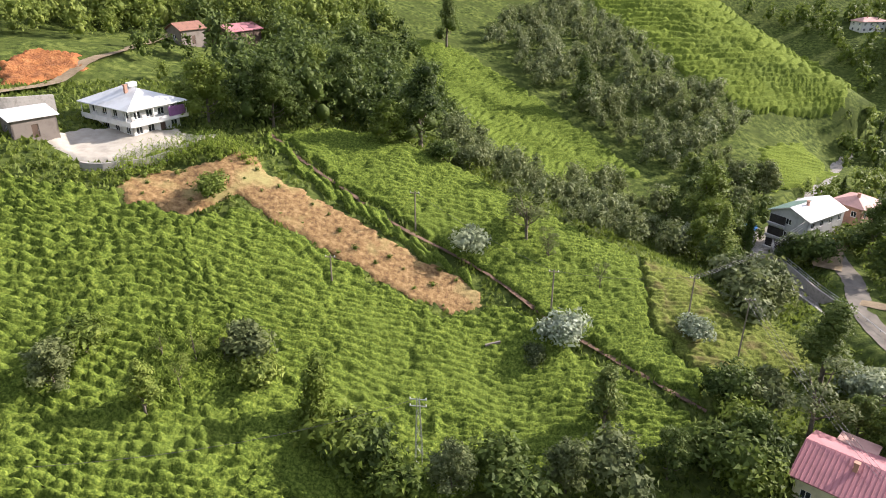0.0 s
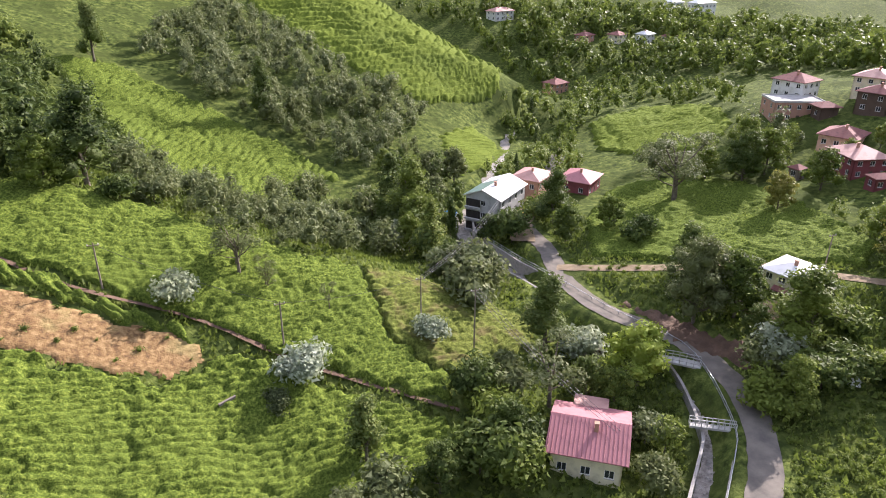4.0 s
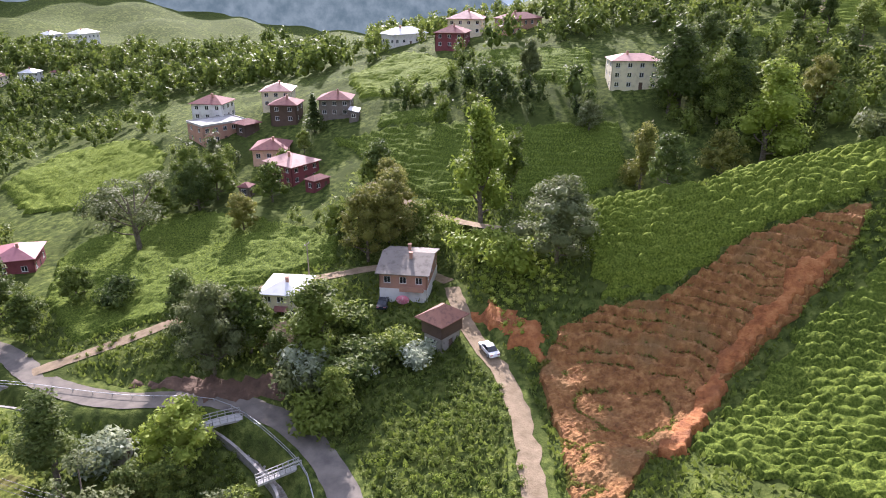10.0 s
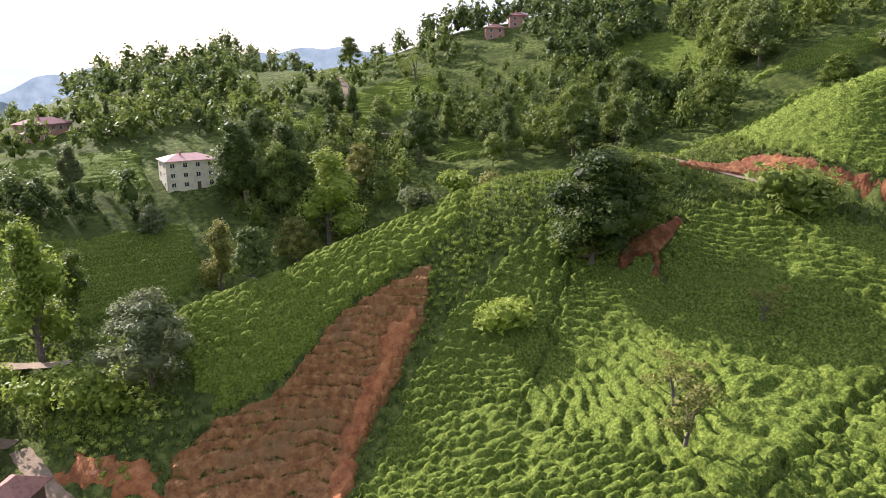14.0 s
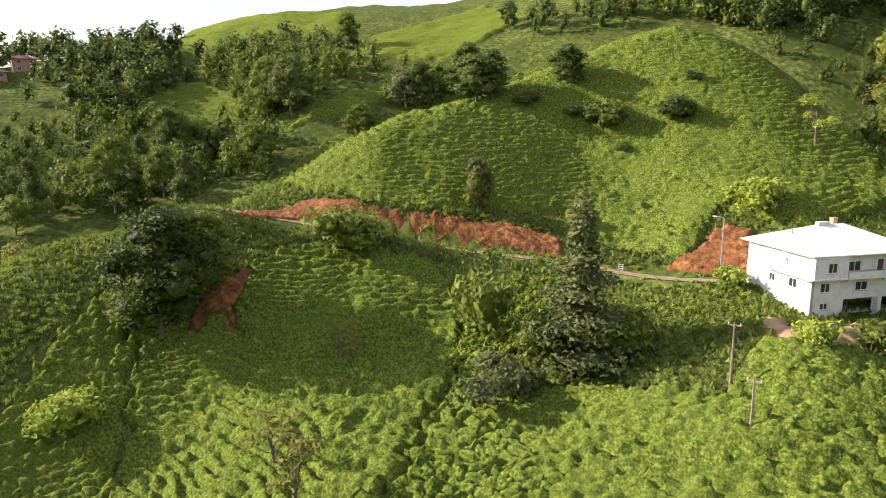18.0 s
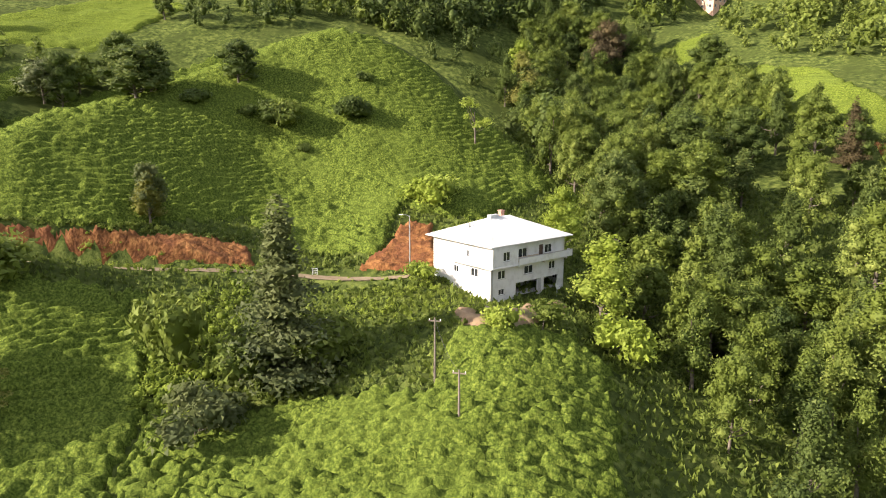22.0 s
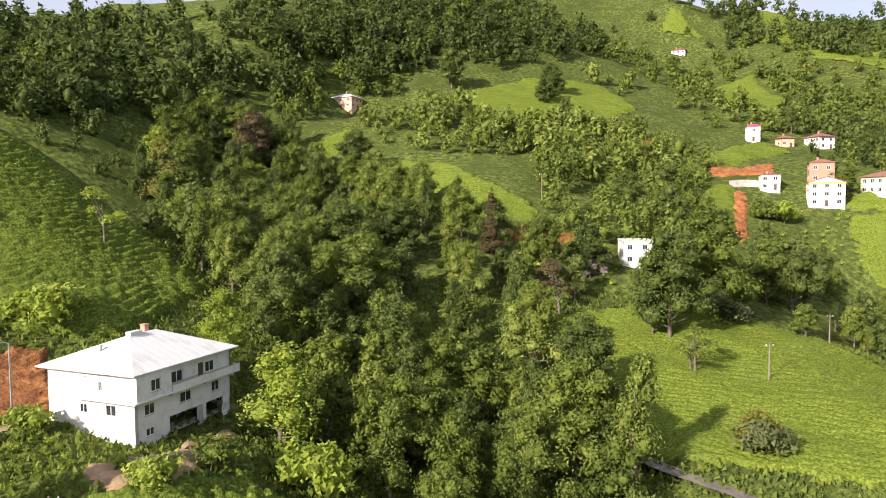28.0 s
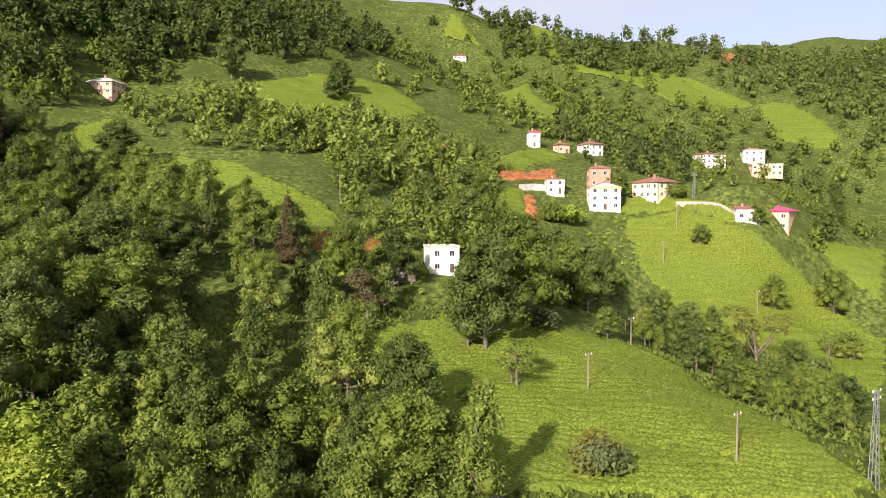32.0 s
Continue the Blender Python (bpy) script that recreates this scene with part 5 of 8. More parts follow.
bare_soil([(63.5, 101.5), (69.4, 89.0), (72.6, 76.3), (68.4, 73.1), (64.2, 84.2)], CLAY_DARK, 'dark brown earth bank above the road', rough=0.4)
bare_soil([(98.2, 58.5), (98.5, 52.8), (93.6, 42.7), (86.7, 39.1), (88.5, 45.8), (91.2, 49.5)], CLAY, 'clay bank beside the track', rough=0.4)

# ---- single trees and shrubs: place, height, habit, leaf ----
SINGLE = []
SINGLE += [(*q, 'beside the tea garden') for q in [
    (-56.4, 114.5, 12.1, "round", "green", 1),
    (-45.6, 117.2, 13.7, "round", "dark", 1),
    (-25.3, 121.5, 9.3, "round", "green", 1),
    (-20.2, 125.7, 16.9, "tall", "dark", 1.3),
    (-37.0, 133.8, 15.7, "round", "dark", 1),
    (-44.7, 140.1, 13.9, "round", "green", 1),
    (-27.6, 226.5, 17.2, "tall", "dark", 1),
    (-10.9, 125.8, 5.1, "shrub", "grey", 1),
    (-15.3, 121.5, 5.0, "shrub", "dark", 1),
    (0.5, 105.9, 9.3, "open", "grey", 1.4),
    (-8.0, 100.2, 5.0, "shrub", "pale", 1),
    (5.7, 87.6, 5.5, "shrub", "pale", 1),
    (4.3, 103.5, 4.6, "open", "grey", 1),
    (12.5, 99.7, 5.4, "open", "grey", 0.7),
    (-22.7, 63.1, 10.7, "tall", "green", 1),
    (11.4, 73.0, 10.8, "tall", "dark", 1),
    (-6.5, 59.8, 7.6, "round", "grey", 1),
    (15.4, 206.5, 17.8, "tall", "dark", 1),
    (26.7, 93.7, 4.2, "shrub", "pale", 1),
    (39.5, 106.0, 8.2, "shrub", "grey", 1),
    (-47.3, 92.6, 4.0, "shrub", "green", 1),
    (-39.8, 56.5, 7.6, "tall", "green", 1),
    (-33.9, 69.0, 5.2, "shrub", "grey", 1),
    (-48.5, 61.1, 5.1, "shrub", "green", 1),
    (-17.0, 60.0, 7.3, "shrub", "dark", 1),
    (-20.5, 61.0, 6.3, "shrub", "green", 1),
]]
SINGLE += [(*q, 'at the foot of the garden') for q in [
    (-38.1, 61.2, 4.6, "open", "green", 1),
    (-38.0, 65.4, 5.2, "open", "green", 1),
    (-35.4, 67.5, 5.2, "open", "lime", 1),
    (-41.8, 64.7, 4.3, "open", "green", 1),
    (-31.1, 65.2, 4.8, "shrub", "green", 1),
    (-49.3, 56.0, 6.6, "round", "grey", 1),
    (-12.6, 57.7, 6.5, "shrub", "green", 1),
    (-0.1, 61.2, 6.7, "shrub", "dark", 1),
    (6.5, 63.3, 7.8, "round", "grey", 1),
    (13.2, 65.7, 6.9, "shrub", "grey", 1),
    (18.9, 67.8, 8.0, "round", "dark", 1),
    (24.5, 69.1, 8.0, "shrub", "dark", 1),
    (29.6, 71.3, 8.1, "round", "dark", 1),
    (2.1, 83.2, 2.9, "shrub", "grey", 1),
]]
SINGLE += [(*q, 'by the stream') for q in [
    (0.3, 107.6, 8.2, "open", "grey", 1.5),
    (4.0, 103.8, 5.8, "open", "grey", 1),
    (39.5, 132.3, 14.1, "conifer", "green", 1.4),
    (41.9, 152.4, 17.0, "tall", "green", 1.5),
    (44.9, 91.6, 14.6, "tall", "dark", 1.2),
    (39.1, 78.8, 10.8, "open", "grey", 1.5),
    (53.9, 79.2, 12.0, "round", "lime", 1),
    (50.1, 89.8, 6.0, "shrub", "pale", 1),
    (29.3, 82.5, 6.2, "shrub", "dark", 1),
    (32.3, 82.6, 6.1, "shrub", "grey", 1),
    (45.3, 79.4, 7.4, "round", "dark", 1),
    (47.9, 76.1, 7.3, "round", "green", 1),
    (107.9, 224.5, 10.9, "conifer", "dark", 0.8),
    (100.2, 205.3, 7.0, "conifer", "dark", 1),
    (80.8, 178.9, 5.4, "conifer", "dark", 1),
    (69.1, 135.3, 13.6, "tall", "dark", 1.3),
    (67.2, 125.5, 9.1, "round", "dark", 1),
    (67.9, 140.2, 5.6, "shrub", "green", 1),
    (101.5, 135.2, 16.6, "open", "grey", 1.5),
    (126.9, 142.9, 15.1, "round", "green", 1),
    (77.9, 126.4, 8.3, "round", "green", 1),
    (79.8, 118.7, 5.5, "shrub", "dark", 1),
    (79.7, 102.3, 8.7, "round", "dark", 1),
    (72.9, 89.0, 12.6, "round", "grey", 1),
    (77.4, 86.3, 10.4, "round", "green", 1),
    (82.2, 75.9, 11.3, "tall", "dark", 1.4),
    (72.2, 72.9, 6.6, "shrub", "pale", 1),
    (49.6, 66.4, 4.6, "shrub", "green", 1),
    (44.6, 60.6, 5.0, "shrub", "grey", 1),
    (29.4, 76.9, 6.0, "shrub", "green", 1),
    (29.6, 71.3, 6.9, "shrub", "dark", 1),
    (28.5, 68.0, 6.0, "shrub", "green", 1),
    (48.1, 68.7, 5.2, "shrub", "grey", 1),
    (34.8, 141.4, 6.7, "shrub", "pale", 1),
    (42.6, 113.3, 8.1, "shrub", "grey", 1),
    (40.1, 117.7, 8.2, "shrub", "grey", 1),
    (57.5, 131.3, 7.9, "shrub", "dark", 1),
    (53.3, 133.6, 7.9, "round", "dark", 1),
]]
SINGLE += [(*q, 'near the houses') for q in [
    (128.4, 66.2, 28.3, "tall", "lime", 0.9),
    (77.5, 73.8, 14.2, "tall", "green", 1.4),
    (69.8, 87.5, 16.3, "round", "grey", 1),
    (75.5, 84.9, 12.2, "round", "green", 1),
    (78.7, 100.5, 10.8, "round", "dark", 1),
    (86.0, 71.2, 6.5, "shrub", "green", 1),
    (70.3, 71.9, 6.4, "shrub", "grey", 1),
    (67.8, 64.5, 9.2, "round", "green", 1),
    (65.9, 66.6, 6.1, "shrub", "green", 1),
    (110.6, 83.4, 16.2, "round", "olive", 1),
    (118.0, 82.4, 16.6, "round", "olive", 1),
    (99.6, 133.2, 17.4, "open", "grey", 1.5),
    (115.0, 117.6, 10.2, "round", "olive", 1),
    (121.8, 136.4, 14.2, "round", "dark", 1),
    (130.8, 121.5, 10.9, "round", "green", 1),
    (129.5, 137.4, 12.7, "round", "green", 1),
    (108.8, 151.4, 11.0, "round", "grey", 1),
    (115.6, 142.2, 9.3, "round", "green", 1),
    (104.9, 43.9, 15.7, "round", "grey", 1.3),
    (141.2, 63.9, 16.2, "tall", "green", 1),
    (157.9, 38.4, 17.5, "tall", "olive", 1),
    (123.9, 29.7, 11.3, "round", "dark", 1),
    (164.5, 21.5, 11.9, "round", "olive", 1),
    (188.8, 35.0, 22.5, "tall", "dark", 1.3),
    (189.3, 24.1, 21.6, "tall", "dark", 1.3),
    (213.7, 30.9, 14.3, "round", "dark", 1),
    (191.7, 75.7, 13.8, "tall", "grey", 1),
    (160.4, 68.8, 6.2, "open", "grey", 1),
    (165.5, 131.4, 10.7, "conifer", "dark", 1.3),
    (145.4, 127.9, 6.8, "round", "green", 1),
    (155.7, 128.6, 6.7, "round", "green", 1),
    (137.8, 97.7, 8.6, "round", "green", 1),
    (120.0, 77.5, 8.9, "round", "green", 1),
    (122.8, 71.9, 5.1, "shrub", "lime", 1),
    (110.9, 60.1, 6.9, "shrub", "lime", 1),
    (104.4, 51.3, 7.5, "shrub", "lime", 1),
    (74.2, 78.7, 6.4, "round", "dark", 1),
    (79.5, 66.1, 5.2, "shrub", "dark", 1),
    (82.3, 58.1, 4.1, "shrub", "pale", 1),
    (73.6, 65.4, 6.1, "shrub", "dark", 1),
    (82.8, 63.9, 5.3, "shrub", "green", 1),
]]
SINGLE += [(*q, 'on the slope') for q in [
    (210.2, 31.0, 14.7, "tall", "dark", 1.3),
    (186.0, 37.0, 20.3, "tall", "dark", 1.3),
    (183.9, 25.0, 19.3, "round", "green", 1),
    (170.5, 13.6, 25.2, "tall", "lime", 1.2),
    (192.1, 3.4, 14.5, "round", "olive", 1),
    (205.9, -15.9, 17.2, "round", "dark", 1),
    (214.5, -26.0, 16.5, "tall", "green", 1),
    (192.6, -38.9, 16.5, "tall", "dark", 1),
    (181.0, -53.6, 20.9, "round", "green", 1),
    (181.8, -66.7, 15.2, "round", "green", 1),
    (205.9, -84.4, 15.1, "round", "green", 1),
    (220.9, 9.3, 11.3, "round", "dark", 1),
    (246.2, 7.0, 14.0, "round", "dark", 1),
    (239.3, 0.3, 13.8, "tall", "dark", 1),
    (328.4, -7.0, 14.8, "round", "green", 1),
    (270.4, -26.6, 13.8, "open", "green", 1.5),
    (245.3, 78.3, 11.3, "conifer", "dark", 1),
    (192.7, 77.8, 10.0, "tall", "grey", 1),
    (104.4, -27.6, 17.7, "round", "dark", 1.2),
    (104.8, -22.9, 11.8, "round", "green", 1),
    (98.9, -8.2, 6.8, "shrub", "lime", 1),
    (61.5, -16.5, 9.9, "open", "olive", 1.5),
    (236.8, -8.7, 11.7, "round", "green", 1),
    (217.8, -34.6, 9.2, "round", "green", 1),
    (187.2, -32.8, 9.6, "round", "green", 1),
    (135.4, -2.1, 6.9, "shrub", "grey", 1),
    (180.8, -20.8, 7.8, "shrub", "lime", 1),
    (139.9, -18.3, 4.8, "shrub", "olive", 1),
    (173.2, 54.4, 8.9, "round", "grey", 1),
    (238.1, 49.8, 7.8, "round", "dark", 1),
    (293.8, 44.4, 12.0, "round", "green", 1),
    (133.6, 89.9, 12.2, "round", "olive", 1),
    (141.2, 97.7, 11.4, "round", "dark", 1),
]]
SINGLE += [(*q, 'on the tea hill') for q in [
    (145.1, -148.7, 17.6, "round", "dark", 1.1),
    (106.7, -109.1, 12.4, "round", "dark", 1),
    (157.5, -134.2, 12.4, "round", "grey", 1.4),
    (153.5, -142.4, 10.8, "round", "green", 1.3),
    (92.9, -120.5, 10.2, "round", "dark", 1.2),
    (89.3, -82.7, 10.2, "round", "grey", 0.8),
    (51.3, -56.0, 24.1, "conifer", "grey", 1.5),
    (48.5, -60.6, 7.6, "shrub", "green", 1),
    (56.7, -54.6, 7.6, "shrub", "green", 1),
    (55.7, -43.2, 6.7, "shrub", "grey", 1),
    (99.2, -55.6, 9.7, "shrub", "green", 1),
    (103.3, -24.6, 20.7, "round", "dark", 1.2),
    (104.7, -31.3, 16.4, "round", "green", 1.2),
    (80.4, -118.0, 5.8, "shrub", "dark", 1),
    (66.8, -123.6, 5.8, "shrub", "dark", 1),
    (41.8, -129.6, 10.8, "open", "lime", 1.3),
    (44.3, -108.3, 6.8, "shrub", "lime", 1),
    (47.5, -108.3, 5.7, "shrub", "lime", 1),
    (20.3, -102.3, 13.3, "round", "lime", 1),
    (12.8, -82.0, 13.8, "tall", "lime", 1.3),
    (78.9, -38.0, 6.4, "open", "olive", 1.4),
    (69.7, -20.1, 7.4, "open", "olive", 1.4),
    (158.2, -116.1, 9.6, "round", "green", 1.3),
    (204.7, -153.2, 13.5, "round", "green", 1),
    (152.6, -134.9, 16.0, "round", "dark", 1),
    (158.3, -188.7, 10.7, "round", "dark", 1),
    (175.8, -90.7, 14.1, "round", "green", 1),
    (182.6, -109.7, 19.7, "round", "dark", 1),
    (194.3, -109.5, 18.6, "round", "green", 1),
    (204.8, -81.2, 17.3, "round", "dark", 1),
    (174.2, -54.7, 12.5, "round", "dark", 1),
    (127.0, -43.0, 11.8, "tall", "dark", 1),
    (196.5, -68.8, 15.4, "tall", "dark", 1),
    (88.4, -115.5, 3.2, "shrub", "dark", 1),
    (98.2, -111.7, 3.9, "shrub", "dark", 1),
    (75.3, -115.1, 2.5, "shrub", "dark", 1),
    (65.7, -55.0, 11.4, "shrub", "green", 0.6),
    (40.1, -80.0, 3.7, "shrub", "lime", 1),
    (25.2, -64.5, 3.9, "shrub", "lime", 1),
    (20.3, -70.3, 4.1, "shrub", "green", 1),
    (10.1, -71.8, 6.9, "shrub", "lime", 1),
]]
SINGLE += [(*q, 'on the hilltop') for q in [
    (174.9, -332.3, 13.0, "round", "dark", 1),
    (191.4, -333.5, 6.0, "round", "green", 1),
    (203.3, -340.8, 6.2, "round", "dark", 1),
    (174.4, -404.4, 6.9, "round", "dark", 1),
    (157.2, -397.0, 15.6, "tall", "dark", 1),
    (144.4, -387.1, 15.2, "tall", "dark", 1),
    (102.5, -382.9, 9.9, "round", "dark", 1),
    (-72.0, -307.0, 19.5, "round", "dark", 1),
    (-119.0, -299.1, 17.1, "round", "dark", 1),
    (82.4, -117.5, 6.0, "shrub", "dark", 1),
    (79.6, -118.0, 6.6, "shrub", "green", 1),
    (67.8, -123.2, 5.1, "shrub", "dark", 1),
    (67.4, -131.2, 3.1, "shrub", "dark", 1),
]]
SINGLE += [(*q, 'by the bright meadow') for q in [
    (-59.9, -109.6, 22.6, "round", "dark", 1),
    (-72.9, -116.7, 23.9, "round", "green", 1),
    (-44.6, -126.0, 11.1, "open", "brown", 1.5),
    (-55.2, -94.8, 8.9, "open", "green", 1.6),
    (-46.9, -67.6, 5.9, "shrub", "grey", 1),
    (-28.6, -75.5, 12.4, "round", "dark", 1),
    (-38.3, -150.8, 15.6, "conifer", "brown", 1),
    (43.5, -211.7, 15.3, "round", "lime", 1),
    (16.7, -235.4, 22.7, "round", "brown", 1),
    (-46.3, -95.9, 2.6, "shrub", "green", 1),
    (-48.5, -113.7, 2.5, "shrub", "dark", 1),
]]
SINGLE += [(*q, 'below the village') for q in [
    (-414.8, -368.3, 7.6, "tall", "dark", 1),
    (-421.2, -362.9, 8.6, "tall", "dark", 1),
    (-431.7, -350.5, 12.5, "open", "dark", 1.5),
    (-434.2, -347.3, 11.5, "open", "dark", 1.5),
    (-439.8, -346.5, 10.6, "open", "dark", 1.3),
    (-121.8, -158.8, 10.0, "round", "dark", 1),
    (-166.2, -181.6, 8.2, "round", "green", 1),
    (-166.4, -175.3, 9.0, "round", "green", 1),
    (-138.9, -171.2, 7.3, "shrub", "lime", 1),
    (-134.6, -174.3, 7.3, "shrub", "green", 1),
    (-174.4, -160.5, 5.9, "shrub", "green", 1),
    (-184.0, -136.1, 7.7, "round", "green", 1),
    (-301.9, -183.3, 20.7, "tall", "dark", 1),
    (-227.6, -134.6, 15.6, "tall", "dark", 1),
    (-207.4, -127.5, 12.4, "round", "dark", 1),
    (-108.9, -187.6, 12.4, "round", "dark", 1),
    (-109.9, -180.0, 13.8, "round", "green", 1),
    (-93.3, -162.4, 13.8, "round", "dark", 1),
    (-86.0, -170.8, 14.0, "round", "dark", 1),
    (-222.5, -263.8, 14.4, "tall", "dark", 1),
    (-218.9, -217.3, 15.4, "tall", "dark", 1),
    (-264.8, -233.2, 17.7, "tall", "dark", 1),
    (-255.1, -238.8, 17.5, "round", "green", 1),
    (-105.1, -129.3, 18.4, "round", "dark", 1),
    (-99.5, -131.2, 16.7, "round", "green", 1),
    (-190.9, -115.6, 15.8, "round", "green", 1),
    (-172.0, -122.5, 11.3, "round", "green", 1),
    (-167.7, -104.7, 10.8, "open", "green", 1),
    (-172.6, -101.4, 9.2, "round", "green", 1),
    (-133.8, -103.1, 19.7, "open", "olive", 1.5),
    (-109.7, -114.3, 12.4, "round", "dark", 1),
    (-108.9, -104.5, 13.3, "round", "dark", 1),
    (-113.6, -100.8, 12.2, "round", "green", 1),
    (-139.5, -98.1, 13.9, "round", "dark", 1),
    (-131.1, -87.1, 11.5, "round", "dark", 1),
    (-101.2, -66.6, 9.1, "round", "dark", 1),
    (-90.6, -109.1, 7.3, "round", "green", 1),
    (-76.2, -112.7, 5.8, "shrub", "grey", 1),
    (-166.7, -143.5, 7.4, "round", "green", 1),
    (-111.0, -289.5, 12.9, "round", "dark", 1),
    (-112.3, -270.2, 10.9, "round", "dark", 1),
]]
SINGLE += [(*q, 'on the upper hill') for q in [
    (180.1, -236.9, 13.0, "round", "dark", 0.9),
    (168.8, -239.7, 3.6, "shrub", "dark", 0.9),
    (167.1, -242.4, 13.0, "round", "dark", 0.9),
    (155.8, -237.6, 8.0, "round", "dark", 0.9),
    (153.4, -245.3, 9.0, "tall", "dark", 0.9),
    (140.6, -256.2, 12.0, "open", "dark", 0.9),
    (120.6, -261.5, 8.0, "round", "green", 0.9),
    (114.6, -270.5, 13.0, "tall", "dark", 0.9),
    (108.7, -274.2, 15.0, "round", "dark", 0.9),
    (119.6, -343.3, 13.0, "round", "dark", 0.9),
]]
SINGLE += [(*q, 'standing apart on the slope') for q in [
    (-57.9, -112.2, 18.1, "round", "dark", 0.7),
    (-55.2, -96.1, 8.8, "open", "green", 1.1),
    (-31.6, -83.8, 10.6, "round", "green", 0.8),
    (-46.9, -69.4, 5.9, "round", "olive", 1.3),
    (11.9, -113.3, 18.2, "round", "dark", 0.85),
    (40.6, -199.6, 19.5, "tall", "olive", 1.3),
    (88.4, -81.5, 9.8, "tall", "olive", 1.2),
    (108.8, -107.0, 11.4, "round", "dark", 1.5),
]]
for x, y, tall, kind, leaf, wide, where in SINGLE:
    tree(x, y, tall, kind, leaf, wide, where)

# ---- woods ----
MIX = [("round", "green"), ("round", "dark"), ("tall", "dark"), ("tall", "green"), ("round", "grey"), ("shrub", "green"), ("shrub", "dark")]
DEEP = [("round", "green"), ("round", "green"), ("tall", "green"), ("round", "dark"), ("round", "green"), ("round", "green"), ("tall", "dark")]
HEDGE = [("shrub", "dark"), ("shrub", "grey"), ("round", "dark"), ("shrub", "green")]
far_wood([(-114.2, 131.3), (-135.0, 158.5), (-102.0, 203.5), (-95.7, 182.7), (-96.3, 143.1), (-102.8, 135.9)], 4.6, 6, 11, 'green', 100)
far_wood([(-94.1, 185.9), (-73.6, 194.5), (-49.2, 200.4), (-45.0, 181.6), (-44.7, 140.1), (-63.2, 160.6), (-72.8, 154.7)], 4.2, 6, 11, 'dark', 99)
far_wood([(-64.5, 144.2), (-58.3, 175.8), (-48.4, 196.8), (-34.6, 192.3), (-23.5, 169.6), (-24.2, 133.1), (-35.9, 125.4), (-42.3, 118.3), (-50.3, 114.7)], 3.6, 6, 12, 'dark', 101)
far_wood([(-22.5, 152.7), (-11.0, 156.3), (3.7, 147.1), (18.4, 170.8), (33.1, 153.9), (31.0, 134.6), (15.5, 115.0), (3.2, 115.6), (-7.4, 122.0)], 3.6, 4, 8, 'grey', 102)
far_wood([(-117.5, 165.5), (-103.7, 196.2), (-58.0, 239.4), (-43.1, 220.9), (-52.0, 198.2), (-72.2, 177.3), (-89.6, 176.1), (-99.9, 160.0)], 5.4, 7, 13, 'green', 103)
far_wood([(-18.0, 242.6), (11.6, 294.4), (24.3, 278.9), (47.1, 232.3), (65.6, 217.0), (56.3, 188.8), (35.4, 179.8), (19.9, 197.4), (3.5, 213.6)], 3.8, 5, 9, 'grey', 104)
wood([(37.0, 181.0), (53.7, 178.5), (64.7, 178.3), (45.3, 135.9), (30.9, 132.3), (32.8, 154.2)], 5.5, 6, 12, MIX, 105, 'beside the stream')
far_wood([(71.0, 181.2), (86.8, 188.0), (105.1, 203.4), (121.5, 224.1), (106.9, 185.4), (89.4, 160.4), (77.7, 123.0), (67.2, 122.1), (66.6, 130.3)], 5.04, 4, 8, 'green', 106)
far_wood([(101.6, 170.9), (117.4, 155.0), (134.0, 153.0), (142.7, 160.3), (149.1, 140.4), (141.9, 112.4), (122.6, 98.5), (126.9, 119.5), (124.9, 140.7), (106.7, 156.2)], 5.4, 4, 9, 'grey', 107)
far_wood([(145.4, 160.2), (145.3, 138.7), (136.6, 113.4), (132.9, 91.7), (123.3, 70.2), (112.8, 67.7), (111.6, 82.0), (107.0, 92.7), (120.3, 122.0)], 4.68, 4, 9, 'green', 108)
far_wood([(181.6, 127.9), (187.0, 99.1), (185.9, 54.0), (190.4, 22.0), (184.4, 20.8), (181.2, 48.4), (170.9, 74.7), (170.0, 101.0)], 4.32, 4, 10, 'dark', 109)
far_wood([(179.5, 69.6), (198.1, 45.7), (201.9, 23.5), (186.2, -1.1), (135.0, 0.8), (170.6, 15.0), (183.6, 44.3)], 4.32, 5, 10, 'green', 110)
far_wood([(255.4, -12.9), (257.3, -58.0), (222.0, -92.1), (177.0, -101.0), (164.5, -93.9), (183.2, -67.4), (181.4, -48.4), (216.9, -29.1)], 5.76, 5, 11, 'green', 111)
far_wood([(284.5, -67.6), (262.6, -106.4), (268.2, -130.8), (342.1, -92.7), (341.0, -36.5)], 5.76, 7, 13, 'dark', 112)
far_wood([(156.0, -132.5), (148.9, -150.7), (202.6, -138.7), (259.8, -104.0), (224.3, -74.5), (196.8, -83.1), (186.4, -103.4)], 6.12, 5, 10, 'green', 113)
wood([(47.8, -202.2), (25.7, -133.0), (12.0, -120.5), (2.4, -90.9), (-9.9, -78.0), (-28.8, -68.8), (-32.9, -72.3), (-38.4, -109.4), (-41.9, -126.0), (-58.7, -132.9), (-52.8, -146.3), (-44.1, -145.2), (-34.6, -170.1), (-26.7, -210.3), (0.5, -249.7), (38.6, -253.1)], 7.0, 9, 18, DEEP, 114, 'in the ravine wood')
wood([(30.4, -257.1), (-18.6, -232.8), (5.0, -243.9), (37.6, -241.7)], 7, 9, 16, DEEP, 115, 'in the ravine wood')
wood([(9.0, -194.7), (-11.6, -235.2), (2.6, -255.2), (30.2, -257.2), (45.8, -230.4), (32.5, -189.1), (17.3, -131.0)], 7.2, 9, 17, DEEP, 116, 'on the wooded slope')
